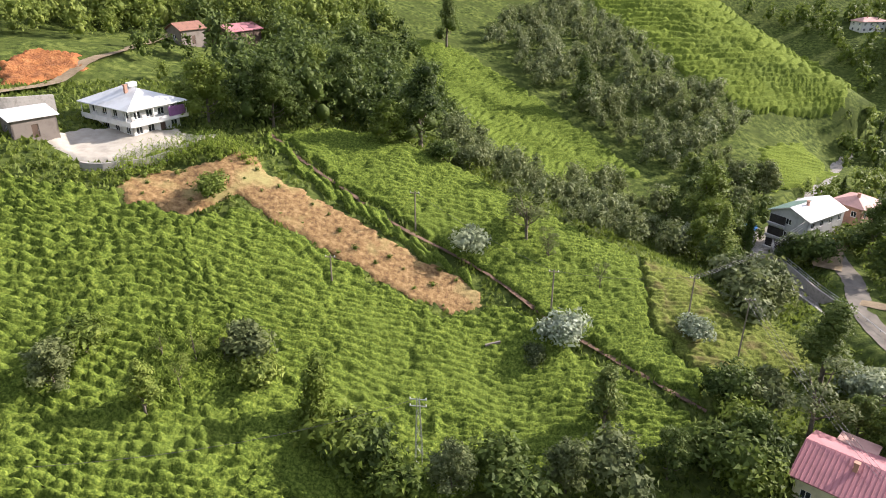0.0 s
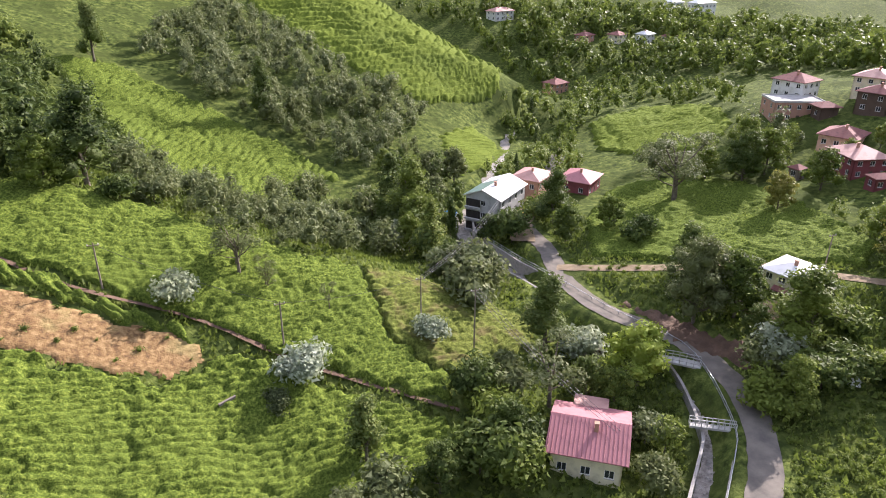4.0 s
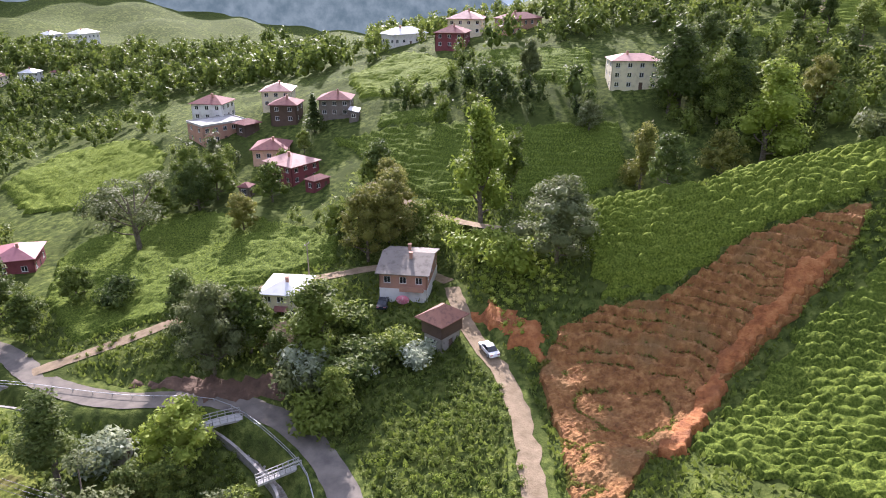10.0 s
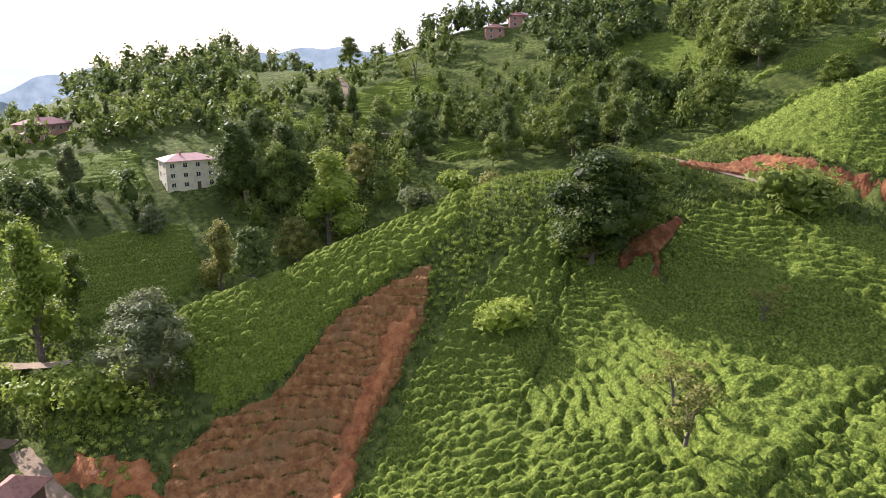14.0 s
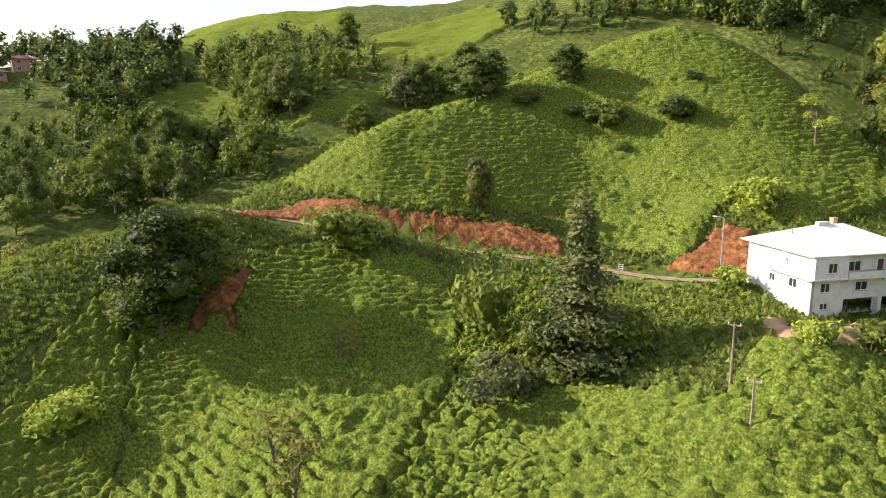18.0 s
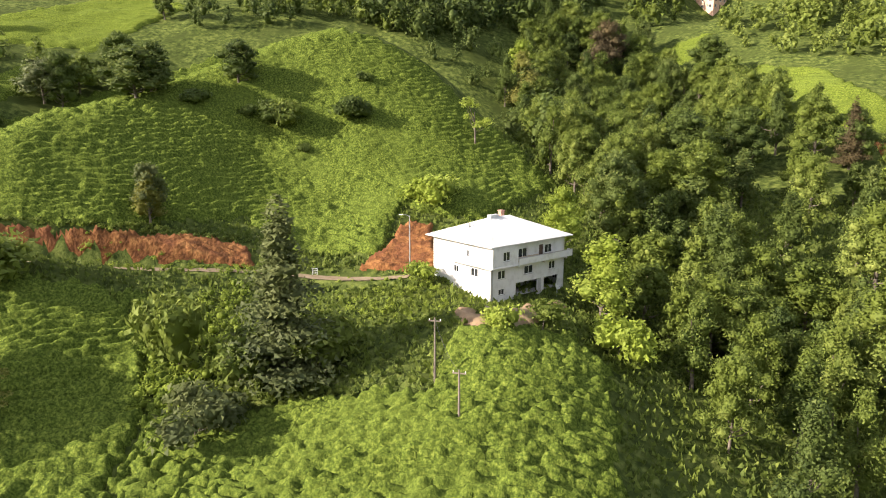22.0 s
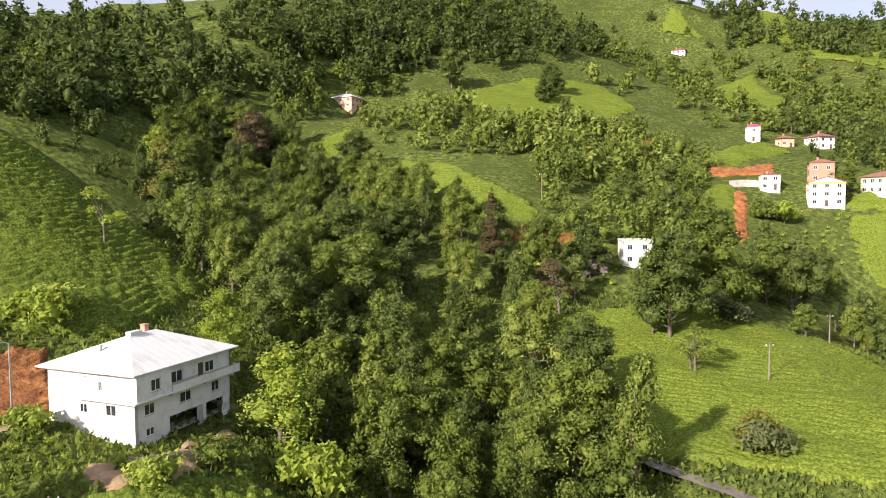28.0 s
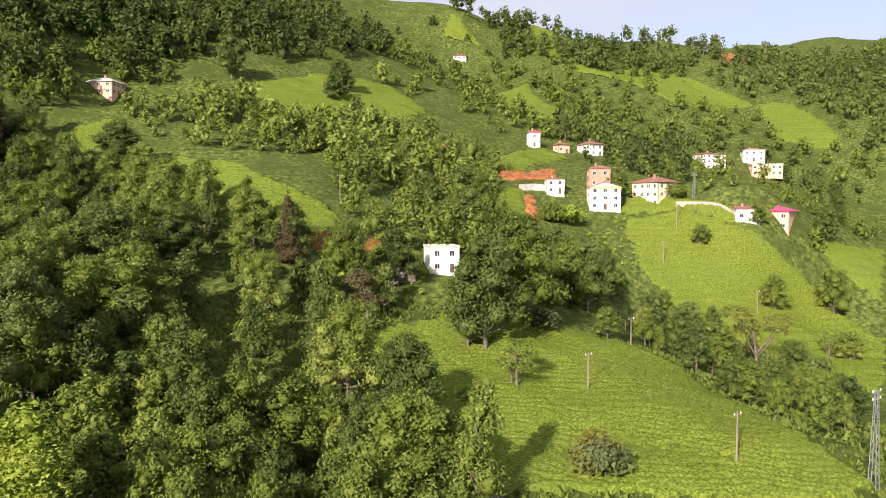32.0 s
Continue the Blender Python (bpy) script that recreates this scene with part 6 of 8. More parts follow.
far_wood([(-13.5, -251.8), (-42.8, -231.6), (-76.0, -214.2), (-97.7, -195.7), (-131.4, -199.0), (-160.0, -225.1), (-135.5, -254.7), (-90.4, -249.2), (-55.7, -283.9), (-22.7, -257.2)], 6.12, 6, 11, 'green', 117)
wood([(-111.6, -155.6), (-139.6, -154.9), (-130.3, -141.7), (-89.7, -120.8), (-78.0, -120.1)], 6, 7, 12, DEEP, 118, 'below the village')
wood([(-115.7, -132.0), (-143.3, -133.0), (-152.4, -116.6), (-144.6, -88.0), (-75.7, -51.3), (-78.5, -61.4), (-92.4, -89.3)], 6, 6, 10, DEEP, 119, 'along the gully')
far_wood([(-203.0, -212.2), (-269.1, -226.5), (-192.4, -143.8), (-305.2, -177.3), (-239.6, -125.5), (-222.1, -117.3), (-198.4, -127.9), (-180.8, -135.8), (-175.5, -156.9), (-174.5, -182.8)], 6.48, 4, 8, 'green', 120)
far_wood([(96.0, -209.3), (74.9, -211.4), (38.6, -253.1), (-6.8, -293.1), (-64.5, -324.7), (-63.0, -407.3), (7.2, -322.8), (75.4, -335.0), (136.4, -367.7)], 7.5, 9, 15, 'dark', 201)
far_wood([(97.1, -212.1), (69.5, -210.5), (52.5, -243.4), (26.6, -266.0), (27.6, -296.1), (97.4, -256.2)], 7.5, 9, 15, 'dark', 208)
far_wood([(-65.3, -322.8), (-174.4, -405.4), (-208.5, -308.2), (-257.7, -248.2), (-309.7, -297.5), (-263.0, -384.6), (-174.5, -406.8), (-112.6, -516.0)], 9, 7, 12, 'green', 202)
far_wood([(-182.7, -304.4), (-184.8, -260.9), (-237.9, -260.0), (-304.3, -250.1), (-364.4, -183.3), (-399.3, -200.2), (-377.4, -276.6), (-325.1, -374.9), (-261.4, -381.8)], 10, 7, 12, 'green', 203)
far_wood([(-296.6, -402.5), (-407.2, -398.3), (-443.8, -322.7), (-437.4, -218.3), (-638.0, -312.9), (-501.7, -373.2), (-432.4, -421.8), (-322.4, -435.2)], 14, 9, 14, 'dark', 204)
far_wood([(110.3, 405.3), (141.6, 379.0), (144.2, 323.2), (150.3, 283.4), (189.1, 268.2), (232.1, 259.6), (229.5, 181.7), (244.2, 153.1), (378.9, 294.7), (287.6, 372.6), (181.8, 406.5)], 6.8, 6, 11, 'green', 205)
far_wood([(157.9, 343.3), (179.0, 297.0), (199.0, 257.4), (215.7, 226.6), (230.6, 211.0), (213.3, 142.8), (333.9, 275.2), (265.4, 391.4), (185.2, 390.4)], 7, 7, 12, 'green', 206)
far_wood([(339.9, 122.3), (273.5, 53.6), (302.6, 37.9)], 6.8, 7, 12, 'dark', 207)
far_wood([(10.1, -314.3), (-64.2, -388.8), (-200.0, -394.0), (-176.3, -394.2), (-81.7, -321.7), (-37.4, -313.2), (4.6, -287.8), (11.6, -263.9)], 7.5, 9, 14, 'dark', 231)
far_wood([(-79.4, -243.7), (-106.7, -253.8), (-136.3, -251.6), (-122.9, -214.8), (-100.0, -193.3), (-76.3, -192.8), (-71.6, -206.4)], 6, 6, 11, 'green', 232)
far_wood([(-56.8, -165.8), (-79.6, -172.1), (-97.8, -160.7), (-92.9, -144.5), (-69.3, -134.7), (-61.0, -145.0)], 5.5, 6, 11, 'green', 233)
far_wood([(-410.7, -346.6), (-521.8, -376.2), (-656.8, -318.0), (-365.2, -181.6), (-376.6, -206.6), (-428.7, -270.2), (-392.2, -286.9)], 11, 9, 15, 'dark', 234)
far_wood([(-236.3, -287.4), (-273.7, -274.3), (-315.3, -247.5), (-336.3, -237.6), (-313.5, -222.4), (-268.7, -232.9), (-209.0, -227.7)], 7, 6, 11, 'dark', 235)
far_wood([(-240.7, -419.3), (-393.7, -448.9), (-417.6, -373.4), (-401.4, -359.6), (-325.1, -374.9), (-286.1, -371.0), (-267.5, -390.2)], 9, 9, 14, 'dark', 236)
far_wood([(32.2, -303.0), (-25.7, -499.0), (-112.6, -516.0), (-182.0, -423.3), (-186.5, -431.9), (-67.6, -332.3), (-10.6, -314.5)], 8, 9, 14, 'dark', 237)
far_wood([(132.2, -191.9), (109.0, -212.1), (84.9, -208.1), (78.8, -247.4), (89.4, -272.7), (100.0, -237.7), (124.7, -216.1), (144.1, -213.1)], 5.5, 5, 10, 'green', 238)
undergrowth([(108.4, 4.5), (111.8, -0.2), (117.8, -11.7), (117.0, -18.3), (113.0, -17.5), (111.9, -10.5), (106.7, 0.4)], 1.1, 0.6, 'lime', 301, 'yellow-green grass along the edge of the clearing')
undergrowth([(109.9, 63.3), (114.3, 63.6), (111.9, 54.2), (102.3, 42.2), (99.9, 36.3), (97.0, 42.1), (93.2, 45.7), (85.4, 40.8), (87.3, 44.5), (97.6, 52.4)], 1.5, 1.2, 'lime', 302, 'bright green scrub on the clay bank')
undergrowth([(91.2, 40.2), (97.2, 37.7), (96.7, 32.4), (90.9, 33.3), (81.2, 35.2)], 1.8, 0.7, 'green', 303, 'green scrub on the clay bank')
undergrowth([(99.8, 34.5), (98.9, 29.1), (101.0, 24.8), (98.2, 24.6), (94.9, 29.6)], 1.3, 0.6, 'green', 304, 'weeds below the tea ridge')
undergrowth([(65.0, -44.0), (73.4, -59.6), (72.8, -71.2), (69.0, -77.6), (61.3, -65.1), (57.3, -54.2), (53.1, -45.0)], 1.3, 1.4, 'lime', 305, 'tangle of lime-green climbers and scrub')
undergrowth([(55.9, -83.8), (38.6, -80.5), (31.0, -68.1), (37.4, -64.9), (51.7, -70.8)], 1.6, 0.55, 'lime', 306, 'bright weeds below the lane')
undergrowth([(95.8, -73.0), (84.9, -77.7), (70.0, -83.2), (67.3, -78.7), (83.1, -75.4), (95.3, -72.3)], 0.9, 0.6, 'lime', 307, 'grassy verge between lane and clay cutting')
undergrowth([(111.0, -64.8), (105.7, -68.2), (104.0, -66.5), (108.8, -64.1)], 1, 1, 'green', 311, 'green scrub hanging over the clay cutting')
undergrowth([(96.7, -74.1), (91.1, -75.6), (89.8, -73.9), (94.0, -72.5)], 1, 1, 'lime', 312, 'green scrub hanging over the clay cutting')
undergrowth([(159.5, -74.3), (120.2, -65.9), (105.5, -69.8), (93.7, -75.5), (82.7, -85.6), (74.7, -90.2), (73.6, -88.3), (81.4, -83.8), (93.2, -74.8), (105.0, -69.1), (119.0, -64.7), (126.3, -53.8)], 0.9, 0.8, 'green', 313, 'green fringe along the top of the cutting')
undergrowth([(72.2, -89.1), (56.5, -89.7), (53.4, -85.1), (68.2, -84.2)], 1.2, 0.9, 'green', 314, 'green weeds above the lane')
far_wood([(87.7, 244.8), (101.4, 237.4), (150.3, 283.4), (167.3, 281.8), (181.7, 257.9), (195.8, 237.1), (158.7, 177.9), (161.6, 230.7), (124.3, 213.2), (97.6, 190.1), (89.8, 193.8), (98.3, 231.4)], 6, 4, 8, 'green', 221)
far_wood([(163.7, 216.7), (142.7, 157.6), (129.5, 137.4), (118.1, 138.8), (123.4, 165.6), (122.5, 191.9), (135.4, 217.4)], 6, 4, 8, 'green', 222)
far_wood([(168.2, 115.8), (176.4, 116.9), (188.6, 132.2), (222.3, 121.6), (227.1, 109.5), (211.9, 101.2), (180.0, 95.8), (190.9, 55.6), (185.9, 54.0), (168.2, 91.8)], 5.5, 4, 8, 'green', 223)
far_wood([(168.1, 130.1), (199.1, 128.4), (203.4, 114.6), (207.3, 78.5), (196.9, 55.4), (190.2, 51.0), (187.3, 72.9), (173.1, 87.9), (172.3, 120.0)], 5.5, 4, 7, 'green', 224)
far_wood([(202.4, 43.2), (226.4, 29.0), (231.7, 5.2), (207.7, -9.4), (186.0, -13.2), (174.7, 5.8), (176.6, 25.2), (184.5, 40.7)], 6, 5, 10, 'green', 225)
far_wood([(329.0, -17.3), (303.5, -47.5), (291.4, -90.4), (246.6, -103.1), (195.7, -111.7), (183.5, -104.5), (225.8, -93.9), (262.0, -59.4)], 10, 6, 11, 'dark', 226)
far_wood([(317.2, -91.7), (302.7, -132.8), (262.2, -155.7), (203.8, -155.8), (188.8, -142.5), (207.1, -122.2), (179.5, -115.2), (200.1, -103.2), (189.3, -83.6), (193.1, -62.7), (227.2, -66.7), (233.6, -95.8), (248.6, -108.9)], 7.5, 5, 10, 'dark', 227)
far_wood([(89.2, -207.3), (67.8, -198.5), (43.5, -188.3), (24.8, -133.9), (23.7, -141.9), (22.7, -192.1), (40.5, -225.2), (57.3, -222.6), (85.4, -222.7)], 6.5, 8, 13, 'dark', 228)
far_wood([(-5.3, -308.9), (-31.8, -318.6), (-45.8, -308.3), (-57.5, -291.2), (-29.7, -305.2), (-6.5, -265.1), (10.3, -267.1)], 7, 7, 12, 'green', 229)
far_wood([(-48.5, -254.7), (-75.4, -240.3), (-128.8, -261.6), (-183.9, -333.7), (-133.8, -318.0), (-105.8, -280.0), (-78.5, -301.1), (-51.2, -285.7)], 7.5, 6, 11, 'green', 230)
far_wood([(-83.7, -224.6), (-106.3, -218.1), (-145.0, -224.4), (-124.2, -196.4), (-97.4, -176.7), (-89.9, -196.8), (-64.4, -175.4), (-63.0, -186.7)], 7, 6, 11, 'green', 231)
far_wood([(-102.8, -162.2), (-134.1, -196.7), (-136.1, -212.5), (-117.9, -207.5), (-84.5, -180.6), (-78.1, -158.2)], 6.5, 5, 9, 'green', 232)
far_wood([(-225.6, -271.3), (-234.3, -252.6), (-269.1, -226.5), (-179.9, -160.3), (-189.8, -188.6), (-188.0, -216.6)], 8, 5, 10, 'dark', 233)
far_wood([(-313.5, -195.4), (-339.2, -171.3), (-360.9, -181.6), (-351.8, -211.4), (-325.0, -226.8)], 9, 5, 10, 'dark', 234)
far_wood([(-53.1, 217.5), (-40.1, 224.2), (-29.6, 201.7), (-14.3, 163.5), (-19.2, 147.3), (-40.3, 196.7)], 6, 5, 9, 'dark', 235)
far_wood([(35.0, 157.4), (39.2, 175.6), (57.9, 182.7), (60.7, 172.1), (55.1, 151.3), (39.7, 120.9), (34.6, 125.6)], 5, 4, 9, 'dark', 236)
far_wood([(-85.0, 140.7), (-86.8, 170.3), (-77.7, 165.9), (-74.3, 143.8), (-75.8, 130.0), (-63.8, 123.8), (-61.9, 117.4), (-71.5, 130.6)], 7, 4, 7, 'green', 237)
far_wood([(38.0, 118.0), (45.3, 105.6), (45.7, 98.3), (42.9, 89.8), (38.8, 93.2), (36.0, 99.3), (34.4, 106.7)], 5, 3, 5, 'grey', 238)
wood([(33.7, -186.3), (19.2, -127.4), (10.0, -109.6), (1.3, -92.6), (-6.1, -81.8), (-16.3, -79.4), (-7.9, -114.3), (3.1, -149.9), (21.6, -208.5)], 7.5, 10, 17, DEEP, 240, 'in the ravine wood')
wood([(8.7, -86.6), (1.4, -74.2), (-2.8, -56.0), (-23.2, -53.5), (-33.5, -78.3), (-20.0, -100.7), (-1.9, -106.8)], 7.2, 9, 15, DEEP, 241, 'in the ravine wood')
far_wood([(222.6, 145.6), (243.3, 137.6), (244.0, 99.9), (235.7, 64.3), (241.8, 38.8), (247.5, 23.6), (276.3, 36.6), (268.2, 69.7), (268.6, 101.0), (484.9, 233.8), (573.9, 339.6)], 6.5, 5, 9, 'green', 242)
far_wood([(207.8, 33.5), (230.4, 12.5), (230.9, 5.1), (227.4, -13.0), (231.4, -24.8), (214.4, -11.2), (206.5, 10.2)], 6, 4, 8, 'green', 243)
# lighter leaves paint the sun here; the hollow below keeps plain tea
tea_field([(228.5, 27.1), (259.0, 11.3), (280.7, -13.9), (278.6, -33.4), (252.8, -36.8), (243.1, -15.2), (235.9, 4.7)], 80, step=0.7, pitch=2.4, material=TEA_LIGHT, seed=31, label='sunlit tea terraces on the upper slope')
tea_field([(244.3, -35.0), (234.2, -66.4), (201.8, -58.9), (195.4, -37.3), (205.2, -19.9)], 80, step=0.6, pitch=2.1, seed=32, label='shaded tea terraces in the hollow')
undergrowth([(78.2, 80.7), (79.5, 63.0), (82.7, 55.0), (81.2, 45.4), (65.6, 36.9), (58.5, 34.8), (52.9, 50.2), (60.7, 56.9), (66.3, 70.5)], 1.5, 0.8, 'green', 301)
undergrowth([(62.7, 56.5), (79.7, 44.8), (58.5, 34.8), (53.3, 49.7)], 1.6, 0.7, 'lime', 302)
undergrowth([(62.5, 119.6), (77.4, 102.0), (84.0, 91.6), (78.2, 80.7), (70.6, 90.1), (66.1, 104.3)], 1.5, 0.8, 'green', 303)
undergrowth([(114.7, 66.3), (114.5, 53.4), (104.0, 42.3), (98.4, 41.9), (98.1, 54.4), (107.6, 62.8)], 1.3, 0.8, 'lime', 304)
undergrowth([(45.4, 82.6), (61.0, 79.2), (57.3, 69.9), (48.1, 59.8), (42.2, 61.3), (31.1, 67.0), (28.7, 75.6)], 1.6, 0.8, 'green', 305)
undergrowth([(67.6, 64.2), (72.6, 62.7), (84.7, 48.3), (66.7, 37.5), (53.7, 50.9)], 1.5, 0.7, 'green', 306)
undergrowth([(82.0, -67.6), (38.6, -80.5), (31.6, -62.8), (30.8, -52.0), (47.7, -52.6), (62.3, -43.0), (73.4, -59.6)], 1.5, 0.65, 'green', 307)
undergrowth([(82.0, -67.6), (38.6, -80.5), (33.2, -68.1), (55.7, -67.5)], 2.0, 0.6, 'lime', 308)
undergrowth([(112.9, -22.1), (121.5, -45.2), (105.8, -58.8), (103.9, -57.2), (105.1, -39.3), (109.9, -25.3)], 1.4, 1, 'green', 309)
undergrowth([(115.1, 11.5), (179.9, -13.9), (132.3, -36.8), (118.0, -33.7), (113.4, -15.0), (112.0, -1.4)], 1.3, 0.7, 'lime', 310)
undergrowth([(107.5, 8.4), (113.1, -1.6), (110.3, -10.4), (101.7, 0.2), (100.7, 7.3)], 1.3, 0.6, 'lime', 310)
undergrowth([(22.0, -104.8), (4.9, -126.6), (-6.0, -104.9), (-13.7, -81.0), (14.2, -68.5), (18.1, -83.7)], 1.6, 1, 'green', 311)
undergrowth([(-46.6, -162.4), (-68.0, -157.6), (-67.1, -140.5), (-58.1, -130.4), (-42.5, -134.7)], 1.8, 1.2, 'lime', 312)
undergrowth([(-114.8, -164.3), (-158.7, -168.1), (-146.6, -150.1), (-121.1, -154.4)], 2.2, 1, 'lime', 313)
undergrowth([(-75.2, 86.5), (-63.5, 92.1), (-55.3, 103.2), (-47.8, 100.9), (-59.9, 88.7), (-72.5, 82.5)], 1.6, 1, 'green', 314)
undergrowth([(-62.2, 92.9), (-55.3, 103.2), (-43.7, 107.4), (-43.5, 101.6), (-53.8, 99.6), (-59.4, 90.9)], 1.3, 1.2, 'lime', 315, 'row of tall young maize plants below the farmyard')

# ---- houses ----
def white_house():
    """The large white house on the bench above the ravine."""
    cuts = {"front": [(2.2, 3.15, 1.5, 1.25, True), (7.9, 3.15, 1.9, 1.25, True), (13.2, 3.15, 1.4, 1.25, True), (2.2, 0.75, 1.2, 0.9, True), (7.6, -0.7, 4.8, 2.75, False), (13.0, -0.7, 3.2, 2.75, False),
                      (6.5, 5.85, 1.9, 1.35, True), (10.6, 5.2, 1.0, 2.1, False), (12.2, 5.85, 1.6, 1.35, True)],
            "side": [(5.4, 3.2, 1.1, 1.05, True), (9.5, 3.2, 1.5, 1.25, True), (8.0, 5.9, 0.6, 1.1, True)]}
    e = house(28.3, -74.6, -126, 17.8, 14.8, 8.1, "large white three-storey house with a white sheet roof", "hip", ROOF_WHITE, WHITE, 3, 2.9, 0.9, 35.3, sunk=2.0, front=0, side=0, chimneys=0, doors=0, cuts=cuts)
    # closed upper bay over the near corner
    bay = part("bay", wall_shape(5.2, 2.95, [(2.1, 0.75, 3.5, 2.1)], 0.18), WHITE, e, at=Matrix.Translation((0.5, 0.12, 5.16)))
    window(bay, Matrix.Translation((2.8, 0, 0.75)), 1.4, 1.35)
    part("bay_return", boxes((5.52, 0.3, 5.16, 5.7, 0.9, 8.1), (0.5, 0.3, 5.16, 0.68, 0.9, 8.1)), WHITE, e)
    part("bay_floor", boxes((0.1, -0.02, 4.96, 5.7, 0.9, 5.16)), WHITE, e)
    # open balcony along the rest of the upper floor
    bal = part("balcony", boxes((5.7, -0.1, 4.96, 17.7, 0.9, 5.14)), WHITE, e)
    part("parapet", boxes((5.7, -0.1, 5.14, 17.7, 0.02, 5.95), (17.58, 0.02, 5.14, 17.7, 0.88, 5.95)), WHITE, bal)
    part("coping", boxes((5.7, -0.14, 5.95, 17.74, 0.06, 6.02)), CONCRETE, bal)
    part("dado", boxes((5.75, 0.86, 5.14, 10.95, 0.895, 5.95), (12.05, 0.86, 5.14, 16.8, 0.895, 5.8)), paint("tan_render", (0.5, 0.4, 0.27), 0.85), bal, "tan painted lower wall of the balcony")
    part("balcony_door", boxes((11.05, 1.0, 5.14, 11.95, 1.06, 7.28)), WOOD, bal, "dark brown balcony door")
    part("bench", boxes((7.9, 0.35, 5.5, 9.0, 0.75, 5.58), (7.95, 0.4, 5.14, 8.05, 0.5, 5.5), (8.85, 0.4, 5.14, 8.95, 0.5, 5.5)), paint("red_brown_bench", (0.22, 0.07, 0.05), 0.7), bal, "red-brown bench on the balcony")
    for k in (5.9, 11.6, 16.6):
        part("bracket", boxes((k, 0.2, 4.55, k + 0.25, 0.9, 4.96)), WHITE, bal)
    ledge = part("ledge", boxes((0.1, 0.9, 4.96, 0.9, 9.2, 5.14)), WHITE, e)
    part("parapet", boxes((0.1, 0.9, 5.14, 0.2, 9.2, 5.5)), WHITE, ledge)
    part("pier", boxes((0.86, 0.84, -2.0, 1.3, 0.9, 4.96), (10.95, 0.8, -1.5, 11.55, 0.9, 2.1)), CONCRETE, e, "grey concrete pier")
    # rooms behind the open ground floor
    part("undercroft_wall", boxes((1.3, 4.2, -1.6, 16.6, 4.35, 2.3), (1.3, 1.2, 2.25, 16.6, 4.35, 2.4)), GREYW, e, "grey rear wall of the open undercroft")
    part("stacked_goods", boxes((6.4, 2.0, -1.2, 7.6, 3.0, 0.3), (7.8, 2.4, -1.2, 8.8, 3.4, 0.6), (13.0, 2.2, -1.2, 14.4, 3.2, 0.4)), WOOD_GREY, e, "stored boxes and timber")
    dish = part("satellite_dish", boxes((13.35, -0.9, -0.9, 13.45, -0.8, 1.2)), STEEL, e)
    n = 18
    rim = [(13.4 + 0.85 * math.cos(2 * math.pi * k / n), -1.05 + 0.2 * math.cos(2 * math.pi * k / n), 1.2 + 0.85 * math.sin(2 * math.pi * k / n)) for k in range(n)]
    v = rim + [(13.4, -0.78, 1.2), (13.4, -0.84, 1.2)]
    f = [(k, (k + 1) % n, n) for k in range(n)] + [((k + 1) % n, k, n + 1) for k in range(n)]
    put("reflector", mixed_mesh("reflector", v, f, FRAME_WHITE), dish, label="white satellite dish bowl")
    part("feed_arm", tube([(13.4, -0.85, 0.5), (13.4, -1.5, 0.9), (13.4, -1.7, 1.15)], [0.03, 0.03, 0.05], 5), STEEL, dish)
    part("ridge_cap", boxes((6.6, 7.0, 10.95, 8.4, 7.8, 11.5)), ROOF_WHITE, e)
    part("chimney", boxes((10.6, 8.8, 9.8, 11.3, 9.5, 11.6), (10.52, 8.72, 11.6, 11.38, 9.58, 11.72)), BRICK, e, "short brick chimney")
    part("flue", boxes((3.4, 8.4, 9.2, 3.7, 8.7, 10.3), (3.34, 8.34, 10.3, 3.76, 8.76, 10.42)), CONCRETE, e, "pale flue pipe")
    for k in range(15):
        part("roof_seam", tube([(0.6 + k * 1.18, 0.02, 8.31), (0.6 + k * 1.18 + 0.0, min(7.2, 0.02 + min(k + 0.5, 14.5 - k) * 1.18), 8.31 + 2.9 * min(7.2, min(k + 0.5, 14.5 - k) * 1.18) / 7.4)], [0.022, 0.022], 4), ROOF_WHITE, e)
    return e

white_house()


def farmhouse():
    e = house(-63.4, 101.3, 62.5, 11.4, 14.8, 5.0, "white two-storey farmhouse with a pale sheet roof and verandas", "hip", ROOF_WHITE, WHITE, 2, 2.3, 1.3, 30.0, front=4, side=4)
    part("balcony", boxes((0.3, 0.1, 2.4, 11.2, 1.28, 2.6), (0.3, 0.1, 2.6, 11.2, 0.2, 3.3), (0.2, 0.2, 2.6, 0.3, 14.4, 3.3), (0.2, 1.3, 2.4, 1.28, 14.4, 2.6)), WHITE, e)
    for k in range(4):
        part("post", boxes((0.3, 1.2 + k * 4.3, 3.3, 0.42, 1.32 + k * 4.3, 5.1)), WHITE, e)
        part("post", boxes((1.6 + k * 3.1, 0.2, 3.3, 1.72 + k * 3.1, 0.32, 5.1)), WHITE, e)
    tank = part("water_tank", boxes((5.0, 6.6, 7.5, 6.6, 7.5, 8.2)), FRAME_WHITE, e, "white rooftop water tank")
    part("tank_stand", boxes((5.1, 6.7, 6.8, 5.2, 6.8, 7.5), (6.4, 6.7, 6.8, 6.5, 6.8, 7.5), (5.1, 7.3, 6.8, 5.2, 7.4, 7.5), (6.4, 7.3, 6.8, 6.5, 7.4, 7.5)), STEEL, tank)
    part("hanging_cloth", boxes((7.4, 0.02, 3.0, 10.6, 0.06, 4.6)), paint("purple_cloth", (0.22, 0.1, 0.22), 0.9), e, "purple patterned cloth hung on the veranda")


